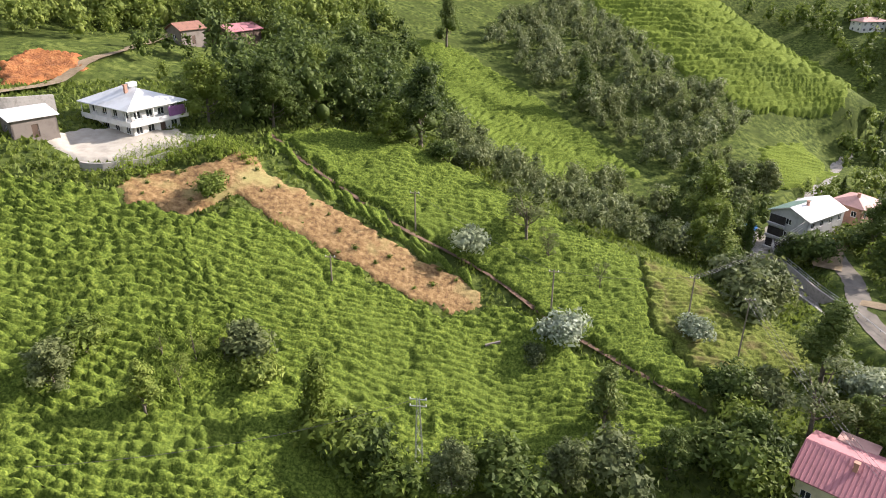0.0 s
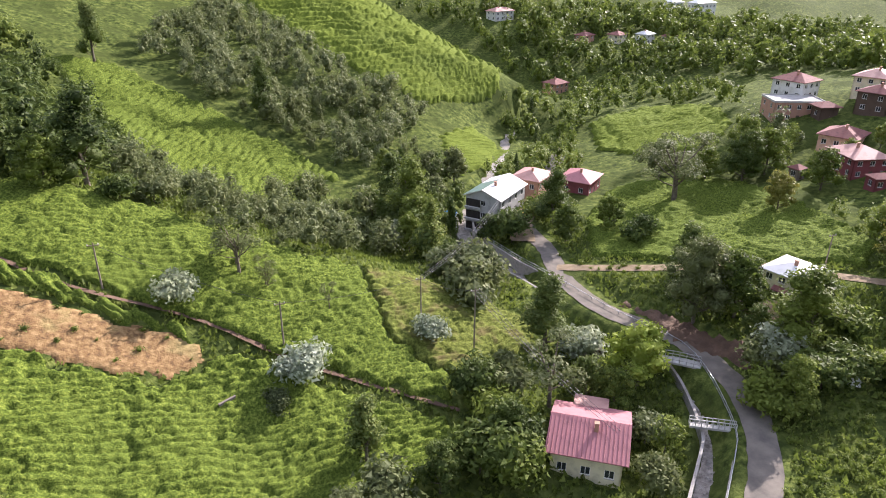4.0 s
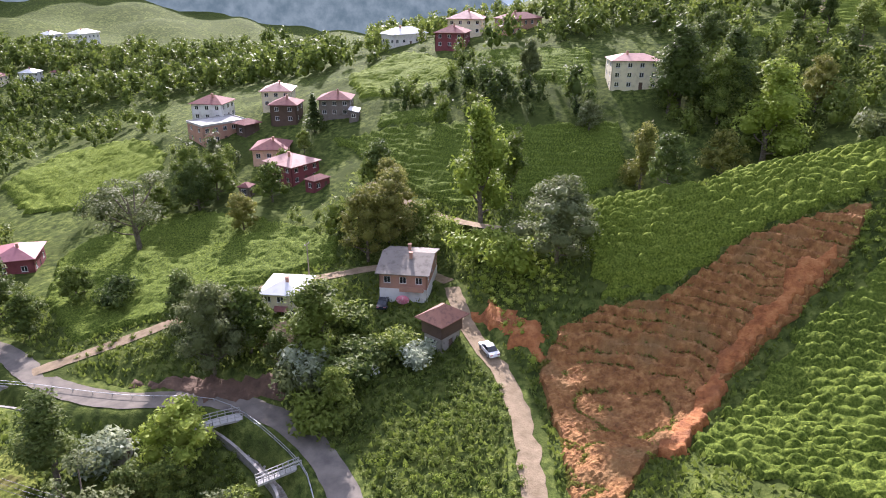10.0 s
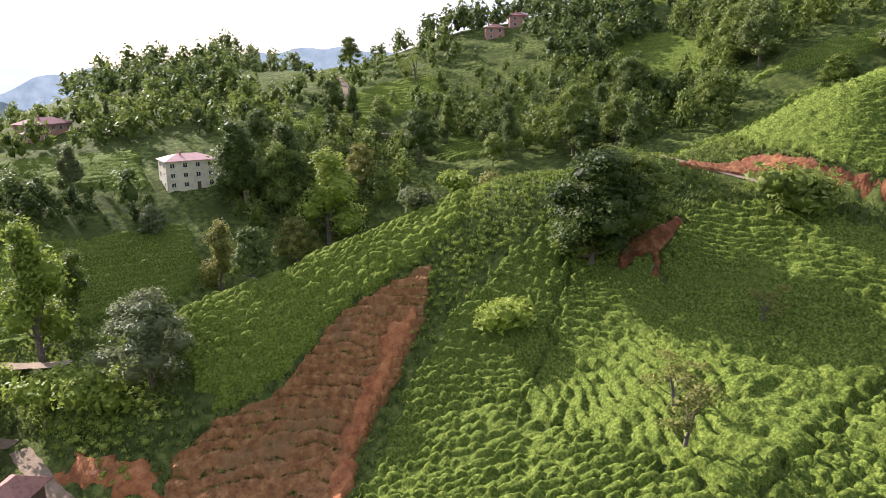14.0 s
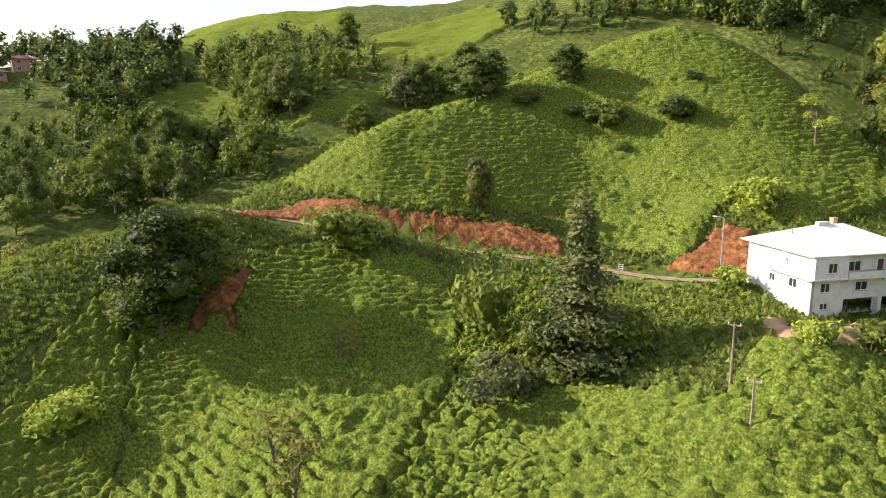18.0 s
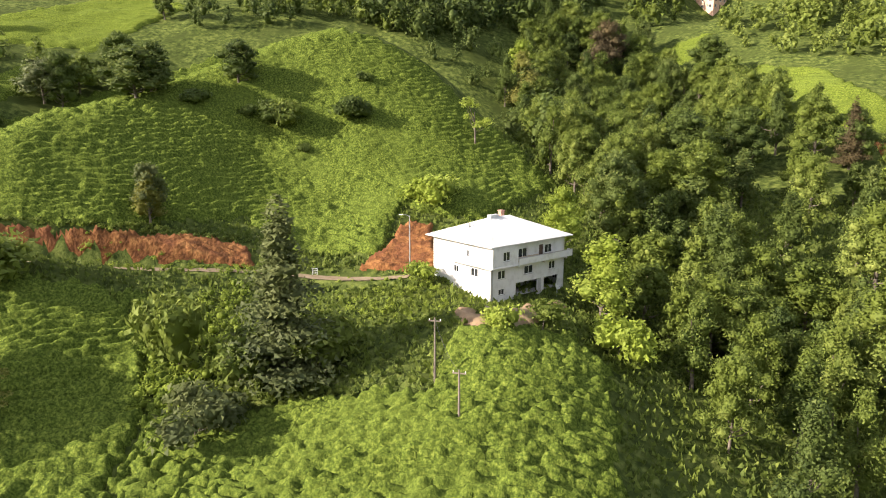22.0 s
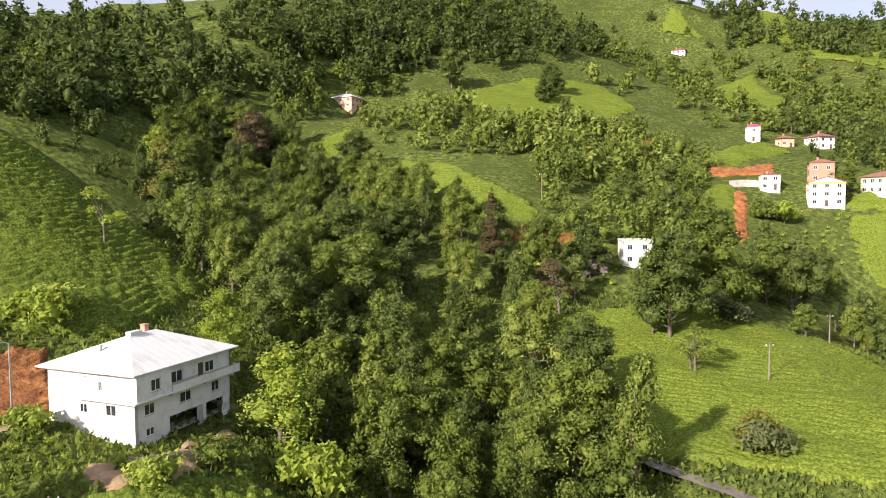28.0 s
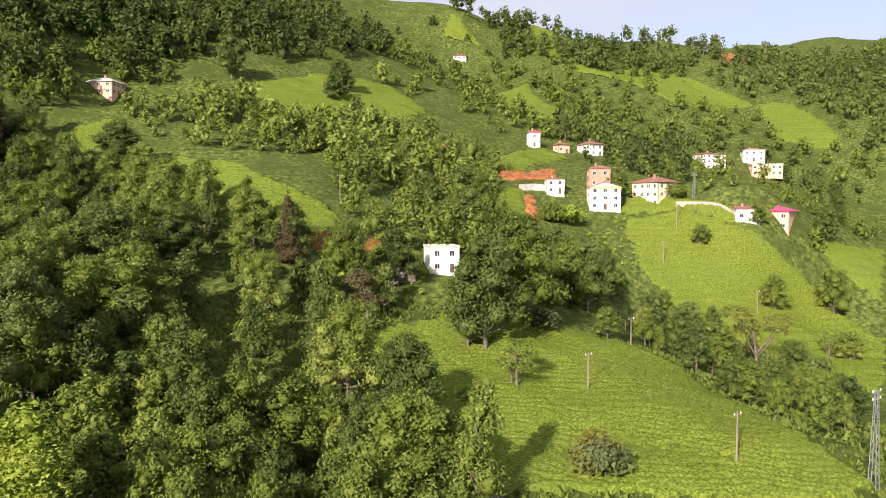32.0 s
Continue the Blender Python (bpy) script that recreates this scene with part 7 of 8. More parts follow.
farmhouse()
house(-77.0, 92.0, 55, 7.4, 5.2, 3.0, "dark weathered timber barn with a pale sheet roof", "mono", ROOF_WHITE, WOOD_GREY, 1, 0.9, 0.4, 32.2, name="barn", category="barn", front=1, side=1, chimneys=0)


def grey_house():
    e = house(57.7, 137.8, 40, 14.2, 9.6, 8.6, "unfinished grey concrete house with open floors and sheet roof", "gable", ROOF_WHITE, GREYW, 3, 1.9, 0.5, -1.0, sunk=1.2, front=4, side=1, chimneys=1)
    # dark panels on the closed wall paint the shade of open loggias
    for k in range(3):
        part("open_storey", boxes((0.3, 5.4, 0.7 + 2.75 * k, 0.47, 8.9, 2.5 + 2.75 * k)), SHADE, e, "dark open loggia")
    put("green_sheet", mixed_mesh("green_sheet", [(0.0, 9.6, 8.77), (9.0, 9.6, 8.77), (9.0, 4.8, 10.67), (0.0, 4.8, 10.67), (0.0, 9.6, 8.74), (9.0, 9.6, 8.74), (9.0, 4.8, 10.64), (0.0, 4.8, 10.64)],
        [(0, 1, 2, 3), (7, 6, 5, 4), (0, 4, 5, 1), (1, 5, 6, 2), (2, 6, 7, 3), (3, 7, 4, 0)], ROOF_GREEN), e, label="dark green roof sheets")
    for k in range(3):
        part("parapet", boxes((-0.2, 5.2, 0.3 + 2.75 * k, 0.28, 9.1, 0.75 + 2.75 * k)), GREYW, e)


grey_house()
house(72.5, 148.5, 40, 9.5, 8.2, 6.5, "red-brown house with a faded pink sheet roof", "hip", ROOF_PALE, BRICK, 2, 1.6, 0.5, 0.5, front=3)
house(85.7, 147.2, 40, 10.2, 9.0, 4.0, "maroon cottage with a red and white sheet roof", "hip", ROOF_PINK, MAROON, 1, 1.8, 0.6, 1.4, sunk=2.5)


def pink_house():
    e = house(40.6, 61.7, 55, 10.9, 10.1, 4.3, "cream house with a faded pink corrugated roof", "gable", ROOF_PINK, CREAM, 1, 2.0, 0.7, -1.6, along="y", sunk=1.0, chimneys=1)
    for k in range(19):
        y = 0.3 + k * 0.53
        put("roof_rib", mixed_mesh("roof_rib", [(0, y, 4.48), (0, y + 0.07, 4.48), (5.45, y + 0.07, 6.48), (5.45, y, 6.48), (0, y + 0.035, 4.53), (5.45, y + 0.035, 6.53)], [(0, 3, 5, 4), (1, 4, 5, 2)], ROOF_PINK), e)
    put("lean_to_roof", mixed_mesh("lean_to_roof", [(10.2, 3.0, 4.75), (13.2, 3.0, 4.3), (13.2, 7.6, 4.3), (10.2, 7.6, 4.75), (10.2, 3.0, 4.6), (13.2, 3.0, 4.15), (13.2, 7.6, 4.15), (10.2, 7.6, 4.6)],
        [(0, 1, 2, 3), (7, 6, 5, 4), (0, 4, 5, 1), (1, 5, 6, 2), (2, 6, 7, 3), (3, 7, 4, 0)], ROOF_PALE), e, label="paler pink lean-to roof")
    part("lean_to_wall", boxes((10.25, 3.3, -1, 12.8, 7.3, 4.15)), CREAM, e)


pink_house()
YEL = house(86.5, 82.6, 17, 8.6, 7.8, 4.7, "small cream two-storey house with a white sheet roof", "hip", ROOF_WHITE, CREAM, 2, 1.4, 0.5, 4.6, sunk=1.5, front=1, side=3)
put("porch_roof", mixed_mesh("porch_roof", [(-0.5, 2.6, 2.0), (-0.5, 5.0, 2.0), (0.6, 5.0, 2.6), (0.6, 2.6, 2.6), (-0.5, 2.6, 1.9), (-0.5, 5.0, 1.9), (0.6, 5.0, 2.5), (0.6, 2.6, 2.5)],
    [(0, 3, 2, 1), (4, 5, 6, 7), (0, 1, 5, 4), (1, 2, 6, 5), (2, 3, 7, 6), (3, 0, 4, 7)], ROOF_RED), YEL, label="small red porch roof")


def brown_house():
    e = house(98.1, 64.1, 15.5, 12.8, 9.6, 5.4, "brick and white two-storey house under a grey roof", "gable", ROOF_GREY, BRICK, 2, 1.7, 0.6, 6.1, sunk=1.5, front=3, side=3, chimneys=2, along="y")
    part("plaster", boxes((0.55, 0.62, -1.5, 0.595, 9.0, 2.6)), WHITE, e, "white plastered lower wall")
    part("plaster", boxes((0.6, 0.55, -1.5, 12.2, 0.595, 2.6)), WHITE, e, "white plastered lower wall")
    part("balcony", boxes((-0.7, 1.0, 2.65, 0.58, 5.2, 2.8), (-0.7, 1.0, 2.8, -0.62, 5.2, 3.6)), BRICK, e)
    n = 12
    v = [(-0.9, 4.6 + 1.2 * math.cos(2 * math.pi * k / n), 1.2 + 0.9 * math.sin(2 * math.pi * k / n)) for k in range(n)] + [(-1.3, 4.6, 1.5), (-1.2, 4.6, 1.45)]
    u = put("parasol", mixed_mesh("parasol", v, [((k + 1) % n, k, n) for k in range(n)] + [(k, (k + 1) % n, n + 1) for k in range(n)], paint("pink_cloth", (0.6, 0.2, 0.25), 0.9, (0.7, 0.6, 0.6), 0.5)), e, label="pink and white parasol")
    return e


brown_house()


def raised_store():
    """The small raised timber store with a tiled roof."""
    e = house(85.0, 56.0, -18, 6.6, 5.8, 5.4, "old timber store on a stone base, tiled pyramid roof", "hip", ROOF_RUST, STONEW, 2, 1.8, 1.1, 4.4, name="timber_store", category="store", front=1, side=1, chimneys=0, sunk=2.0)
    part("timber_storey", boxes((0.8, 0.8, 2.9, 5.8, 1.0, 5.3), (0.8, 4.8, 2.9, 5.8, 5.0, 5.3), (0.8, 1.0, 2.9, 1.0, 4.8, 5.3), (5.6, 1.0, 2.9, 5.8, 4.8, 5.3)), WOOD, e, "dark timber upper storey")


raised_store()
house(103.0, 70.5, 15, 3.0, 2.4, 1.9, "small rusty-roofed wooden shed", "gable", ROOF_RUST, WOOD_GREY, 1, 0.6, 0.2, name="shed", category="shed", front=1, side=1, chimneys=0)
# hamlet on the knoll
house(150.8, 159.5, -22, 14.2, 10, 5.6, "flat-roofed brick and concrete house with a row of windows", "flat", CONCRETE, BRICK, 2, 0, 0.2, side=2, front=5, chimneys=0)
house(164.3, 163.1, 15, 10, 11, 5.2, "two-storey house with a red hipped tile roof", "hip", ROOF_RED, WHITE, 2)
house(177.2, 146.9, 25, 10.5, 10, 5.0, "house with a light red hipped roof", "hip", ROOF_PALE, CREAM, 2)
house(167.7, 138.4, 20, 9.0, 9.0, 5.4, "dark wooden house with a red tile roof", "hip", ROOF_RED, WOOD, 2)
house(174.1, 124.0, 23, 9.4, 10.2, 4.9, "maroon-roofed house with dark boarded upper floor", "hip", ROOF_RED, WOOD_GREY, 2)
house(172.0, 120.5, 23, 6.0, 3.0, 2.3, "white sheet lean-to beside the house", "mono", ROOF_WHITE, WOOD_GREY, 1, 0.7, 0.2, name="lean_to", category="shed", front=1, side=1, chimneys=0)
house(150.3, 130.5, 26, 11, 10, 3.4, "low house with a faded red tile roof", "hip", ROOF_RED, PINKW, 1)
house(138.4, 120.8, -14, 10.4, 11.6, 4.9, "red-walled house with a pale pink hipped roof", "hip", ROOF_PALE, MAROON, 2, side=3)
house(136.0, 112.5, -14, 5.6, 4.0, 2.8, "small red annex with a red roof", "hip", ROOF_RED, MAROON, 1, 0.9, 0.3, name="annex", category="shed", front=2, side=1, chimneys=0)
house(157.5, 150.0, -15, 6.6, 6.0, 3.6, "open shelter with a red hipped roof", "hip", ROOF_RED, WOOD, 1, 1.2, 0.8, name="shelter", category="shelter", front=1, side=1, chimneys=0)
house(131.5, 129.0, 10, 3.6, 3.4, 2.6, "small red-roofed timber hut", "hip", ROOF_RED, WOOD_GREY, 1, 0.9, 0.4, name="hut", category="hut", front=1, side=1, chimneys=0)
# upper terraces
house(192.1, 53.7, -68, 13.8, 9.2, 7.6, "tall pale concrete house with pinkish patched roof", "hip", ROOF_PALE, CREAM, 3, 1.5, 0.4, front=4)
house(245.5, 147.0, -28, 17, 10, 4.6, "long white house with a pale roof", "hip", ROOF_WHITE, WHITE, 1, 2.4)
house(231.2, 111.6, 10, 12, 11.5, 5.2, "red house with a red hipped roof", "hip", ROOF_RED, MAROON, 2)
house(252.4, 113.1, 14, 14, 14, 5.6, "cream house with a pale red roof", "hip", ROOF_PALE, CREAM, 2)
house(245.9, 100.5, -33, 16, 10, 5.4, "brick house with a red roof and balcony", "hip", ROOF_RED, BRICK, 2)
house(302.3, -73.4, -100, 9, 8, 5.0, "brick house with a red roof on the ridge", "hip", ROOF_RED, BRICK, 2)
house(295.5, -60.7, -100, 9, 8, 5.0, "unfinished brick house on the ridge", "hip", ROOF_RUST, BRICK, 2)
# far side of the valley
for hx, hy, ha, hw, hd, hh, rm, wm, words in [
    (292, 373, 5, 16, 10, 7.5, ROOF_WHITE, WHITE, "far white block house with a pale roof"), (280, 382, 5, 10, 9, 6, ROOF_WHITE, WHITE, "far white house among trees"),
    (191, 331, 25, 9, 8, 4.6, ROOF_RED, BRICK, "far brick house with a red roof"), (207, 325, 25, 9, 8, 4.6, ROOF_RED, CREAM, "far cream house with a red roof"),
    (222, 322, 25, 9, 8, 4.6, ROOF_WHITE, WHITE, "far small white-roofed house"), (234, 318, 25, 7, 7, 4.0, ROOF_RED, CREAM, "far small red-roofed house"),
    (158, 372, 20, 15, 9, 5, ROOF_PALE, WHITE, "far long house with a pink roof"), (150, 285, 20, 10, 9, 4.5, ROOF_RED, BRICK, "red-roofed house beside the valley road")]:
    house(hx, hy, ha, hw, hd, hh, words, "hip", rm, wm, 2, sunk=3)
# the slope beyond the ravine
HW = house(-66.4, -139.3, 160, 7.0, 7.0, 5.6, "white flat-roofed block house beside large trees", "flat", CONCRETE, WHITE, 2, 0, 0.1, front=2, side=1, chimneys=0, sunk=2.5)
house(-70.5, -134.0, 160, 5.0, 4.0, 2.6, "low white outhouse with a rusty tiled roof", "gable", ROOF_RUST, WHITE, 1, 0.9, 0.3, name="outhouse", category="outhouse", front=2, side=1, chimneys=0)
house(-57.0, -138.0, 165, 5.0, 3.0, 2.2, "rusty-roofed wooden hut beside the lane", "gable", ROOF_RUST, WOOD_GREY, 1, 0.6, 0.2, name="hut", category="hut", front=1, side=1, chimneys=0)
YB = house(-151.4, -175.8, 142, 10.8, 9, 7.4, "three-storey white house with a yellow top floor and red roof", "gable", ROOF_PINK, WHITE, 3, 1.8, 0.3, front=3, side=2, along="y")
part("top_floor_band", boxes((0.2, 0.2, 7.0, 10.6, 0.27, 7.55), (0.2, 0.2, 5.0, 0.27, 8.7, 5.3)), YELLOWW, YB, "yellow painted band")
house(-158.5, -183.5, 142, 8, 7, 10.0, "brown-roofed house behind the yellow house", "hip", ROOF_RUST, BRICK, 3, 1.2, 0.3)
house(-169.5, -162.2, 180, 11.5, 12.5, 8.2, "large cream house with a rusty red hipped roof", "hip", ROOF_RUST, CREAM, 3, 2.0, 0.6, front=3, side=4)
house(-193.0, -130.5, 200, 13.5, 15.5, 9.2, "brick house with a magenta sheet roof", "hip", ROOF_MAGENTA, PINKW, 3, 2.2, 0.7, front=2, side=4)
house(-146.6, -191.7, 145, 6.6, 6.2, 5.0, "small white house with a flat red rim roof", "hip", ROOF_RED, WHITE, 2, 0.6, 0.2)
house(-188.5, -251.5, 150, 6.0, 5.5, 6.4, "small white house with a magenta roof", "hip", ROOF_MAGENTA, WHITE, 2, 1.2, 0.3)
house(-212.0, -236.0, 178, 9, 10, 5.2, "white house with a red roof on the upper slope", "hip", ROOF_RED, WHITE, 2)
house(-199.0, -243.0, 170, 7, 6, 4.0, "low house with an orange-brown roof", "hip", ROOF_RUST, PINKW, 1)
house(-286.0, -229.2, 168, 13, 12, 7.6, "three-storey white house with a red roof", "hip", ROOF_RED, WHITE, 3, 1.2, 0.5)
house(-314.2, -228.4, 135, 11.5, 9, 6.0, "white house with a pale roof", "hip", ROOF_PALE, WHITE, 2, 1.0, 0.4)
house(-306.8, -218.2, 135, 15, 9, 5.6, "unfinished peach brick house", "flat", CONCRETE, PINKW, 2, 0, 0.2, chimneys=0)
house(-245.3, -398.2, 140, 10, 8, 5.0, "distant white house with a red roof", "hip", ROOF_RED, WHITE, 2)
house(-24.2, -295.1, 230, 10, 12, 4.8, "pale peach house with a grey-white sheet roof among trees", "hip", ROOF_WHITE, PINKW, 2, z=height(-24.4, -296.4) + 2.5, sunk=5)
house(-179.0, -140.5, 140, 8.0, 6.4, 4.0, "small white house with a red roof", "gable", ROOF_RED, WHITE, 1, 0.9, 0.3)

# ---- stream walls, bridges ----
def along(name, line, shapes, material, label, category, kind="structure", offset=0.0):
    """A bar of rectangular section swept along a line: shapes (side0, side1, z0, z1)."""
    line = smooth_line(line, 1.2)
    d = np.gradient(line[:, :2], axis=0)
    d /= np.linalg.norm(d, axis=1)[:, None]
    side = np.stack([d[:, 1], -d[:, 0]], 1)
    s0, s1, z0, z1 = shapes
    v = []
    for s, z in ((s0, z0), (s1, z0), (s1, z1), (s0, z1), (s0, z0)):
        q = line[:, :2] + side * (s + offset)
        v.append(np.stack([q[:, 0], q[:, 1], line[:, 2] + z], 1))
    v = np.stack(v, 1).reshape(-1, 3)
    return tagged(new(name, from_arrays(name, v, grid_faces(len(line), 5), material, False)), label, category, kind=kind)


near_stream = RIVER[:int(len(RIVER) * 0.5):3]
along("stream_wall_1", near_stream, (1.75, 2.15, -0.6, 2.6), STONEW, "grey stone retaining wall along the stream bank", "wall")
along("stream_wall_2", near_stream, (-2.15, -1.75, -0.6, 1.9), STONEW, "grey stone retaining wall along the stream bank", "wall")
RAIL = smooth_line(near_stream[1:-2], 2.4)


def railing():
    e = thing("guard_rail", Matrix.Translation((0, 0, 0)), "green-grey metal guard rail between road and stream", "guard rail")
    d = np.gradient(RAIL[:, :2], axis=0)
    d /= np.linalg.norm(d, axis=1)[:, None]
    q = RAIL[:, :2] + np.stack([d[:, 1], -d[:, 0]], 1) * 1.95
    z = RAIL[:, 2] + 2.6
    post = boxes((-0.05, -0.05, -0.3, 0.05, 0.05, 1.0))
    for (x, y), h in zip(q, z):
        part("post", post, STEEL, e, at=Matrix.Translation((x, y, h)), key="rail_post")
    for up in (0.45, 0.95):
        v, f = tube(np.column_stack([q, z + up]), [0.05] * len(q), 5)
        part("rail", (v, f), STEEL, e)
    return e


railing()


def footbridge(a, b, z, wide, label, arch=0.0):
    """A small bridge from a to b: deck, two parapet rails, posts."""
    a, b = np.array(a), np.array(b)
    u = b - a
    n = float(np.linalg.norm(u))
    e = thing("bridge", turned(a[0], a[1], z, math.degrees(math.atan2(u[1], u[0]))), label, "bridge")
    seg = 8
    xs = np.linspace(0, n, seg + 1)
    zs = arch * np.sin(np.pi * xs / n)
    for k in range(seg):
        put("deck_slab", mixed_mesh("deck_slab", [(xs[k], -wide / 2, zs[k]), (xs[k + 1], -wide / 2, zs[k + 1]), (xs[k + 1], wide / 2, zs[k + 1]), (xs[k], wide / 2, zs[k]),
            (xs[k], -wide / 2, zs[k] - 0.3), (xs[k + 1], -wide / 2, zs[k + 1] - 0.3), (xs[k + 1], wide / 2, zs[k + 1] - 0.3), (xs[k], wide / 2, zs[k] - 0.3)],
            [(0, 1, 2, 3), (7, 6, 5, 4), (0, 4, 5, 1), (1, 5, 6, 2), (2, 6, 7, 3), (3, 7, 4, 0)], CONCRETE), e)
    for s in (-1, 1):
        for k in range(seg + 1):
            part("post", boxes((-0.05, -0.05, 0, 0.05, 0.05, 1.0)), CONCRETE, e, at=Matrix.Translation((xs[k], s * (wide / 2 - 0.08), zs[k])), key="bridge_post")
        for up in (0.5, 1.0):
            part("rail", tube([(x, s * (wide / 2 - 0.08), q + up) for x, q in zip(xs, zs)], [0.06] * (seg + 1), 5), CONCRETE, e)
    return e


footbridge((57.2, 82.6), (63.6, 77.6), 2.0, 1.8, "grey concrete footbridge with railings over the stream", 0.25)
footbridge((53.6, 67.2), (58.6, 64.2), 1.7, 0.9, "narrow plank crossing over the stream")

# pale boulders in the stream bed
rng = np.random.RandomState(8)
chunks = []
for k in range(420):
    p = RIVER[rng.randint(2, int(len(RIVER) * 0.4))] + rng.uniform(-1.4, 1.4, 3) * (1, 1, 0)
    r = rng.uniform(0.12, 0.4)
    c = core([(p[0], p[1], p[2] + 0.15, r, r * rng.uniform(0.6, 1), r * 0.6)], 1.0)
    chunks.append((c[0] + rng.uniform(-0.05, 0.05, c[0].shape), c[1]))
tagged(new("boulders", from_arrays("boulders", *joined(chunks), STONEW)), "pale rounded boulders lying in the stream bed", "boulders", kind="stuff")

# ---- poles and wires ----
def utility_pole(x, y, tall, lamp=False):
    e = thing("utility_pole", Matrix.Translation((x, y, height(x, y))), "slender weathered wooden utility pole with a crossarm" if not lamp else "tall street lamp pole beside the gravel lane", "utility pole" if not lamp else "street lamp", "poles of the valley")
    part("shaft", tube([(0, 0, -0.5), (0, 0, tall * 0.5), (0.03, 0, tall)], [0.14, 0.115, 0.085], 8), POLE_WOOD if not lamp else STEEL, e)
    if lamp:
        arm = part("arm", tube([(0, 0, tall - 0.1), (0.5, 0.1, tall + 0.15), (1.2, 0.2, tall + 0.2)], [0.05, 0.045, 0.04], 6), STEEL, e)
        part("lamp_head", boxes((1.1, 0.1, tall + 0.14, 1.7, 0.34, tall + 0.26)), FRAME_WHITE, arm)
    else:
        arm = part("crossarm", boxes((-0.75, -0.06, tall - 0.45, 0.75, 0.06, tall - 0.33)), POLE_WOOD, e)
        for k in (-0.65, 0, 0.65):
            part("insulator", tube([(k, 0, tall - 0.33), (k, 0, tall - 0.2), (k, 0, tall - 0.1)], [0.05, 0.07, 0.03], 6), FRAME_WHITE, arm, key="insul%.2f%.1f" % (k, tall))
    return (x, y, height(x, y) + tall - 0.2)


TOPS = [utility_pole(*p) for p in [(4.8, 93.0, 6.9), (26.0, 96.9, 8.2), (32.3, 90.6, 11.0), (-17.3, 101.2, 6.6), (-26.8, 85.2, 4.9), (31.2, -54.4, 7.5), (26.7, -47.3, 5.2), (-63.7, -87.6, 6.3), (-62.2, -60.5, 6.9),
                                   (-87.9, -100.5, 5.9), (-165.4, -123.5, 7.5), (-153.3, -146.5, 7.1), (-165.3, -151.5, 8.4), (-61.4, -175.2, 7.0), (-73.5, -151.0, 5.2), (96.0, 87.4, 8.8)]]
utility_pole(43.6, -85.8, 9.0, True)


def lattice_mast(x, y, tall):
    e = thing("lattice_mast", Matrix.Translation((x, y, height(x, y))), "grey steel lattice power mast with crossarms", "power mast", "poles of the valley")
    w = 0.45
    for sx in (-1, 1):
        for sy in (-1, 1):
            part("leg", tube([(sx * w, sy * w, -0.4), (sx * w * 0.35, sy * w * 0.35, tall)], [0.05, 0.04], 4), STEEL, e)
    n = int(tall / 1.1)
    for k in range(n):
        z0, z1 = tall * k / n, tall * (k + 1) / n
        a, b = w * (1 - 0.65 * k / n), w * (1 - 0.65 * (k + 1) / n)
        s = 1 if k % 2 else -1
        for p, q in ((((-s * a, -a), (s * b, -b))), (((a, -s * a), (b, s * b))), (((s * a, a), (-s * b, b))), (((-a, s * a), (-b, -s * b)))):
            part("brace", tube([(*p, z0), (*q, z1)], [0.03, 0.03], 4), STEEL, e)
    for z in (tall - 0.2, tall - 1.1):
        arm = part("crossarm", boxes((-1.0, -0.05, z - 0.05, 1.0, 0.05, z + 0.05)), STEEL, e)
        for k in (-0.9, 0.9):
            part("insulator", tube([(k, 0, z + 0.05), (k, 0, z + 0.2), (k, 0, z + 0.3)], [0.06, 0.08, 0.03], 6), FRAME_WHITE, arm)
    return (x, y, height(x, y) + tall)


MASTS = [lattice_mast(-10.7, 62.4, 9.6), lattice_mast(-71.7, -49.0, 11.5), lattice_mast(-178.5, -155.2, 8.5)]


def wire(a, b, sag=0.8):
    p = [np.array(a) * (1 - t) + np.array(b) * t - np.array((0, 0, sag * 4 * t * (1 - t))) for t in np.linspace(0, 1, 14)]
    tagged(new("power_line", from_arrays("power_line", *tube(p, [0.022] * 14, 4), IRON)), "thin dark overhead power line between poles", "power line", "power lines")


for i, j in ((0, 1), (1, 2), (0, 3), (5, 6), (7, 8), (7, 9)):
    wire(TOPS[i], TOPS[j])
for k in (-0.6, 0.0, 0.6):
    wire((TOPS[1][0] + k, TOPS[1][1], TOPS[1][2]), (58.5 + k, 139.0, 8.5), 1.6)
    wire((TOPS[2][0] + k, TOPS[2][1], TOPS[2][2]), (42 + k, 66, 4.5), 1.0)
wire((40.0, -86.0, 43.5), (33, -78, 43.0), 0.4)
wire(MASTS[0], (-40, 40, 20), 1.5)

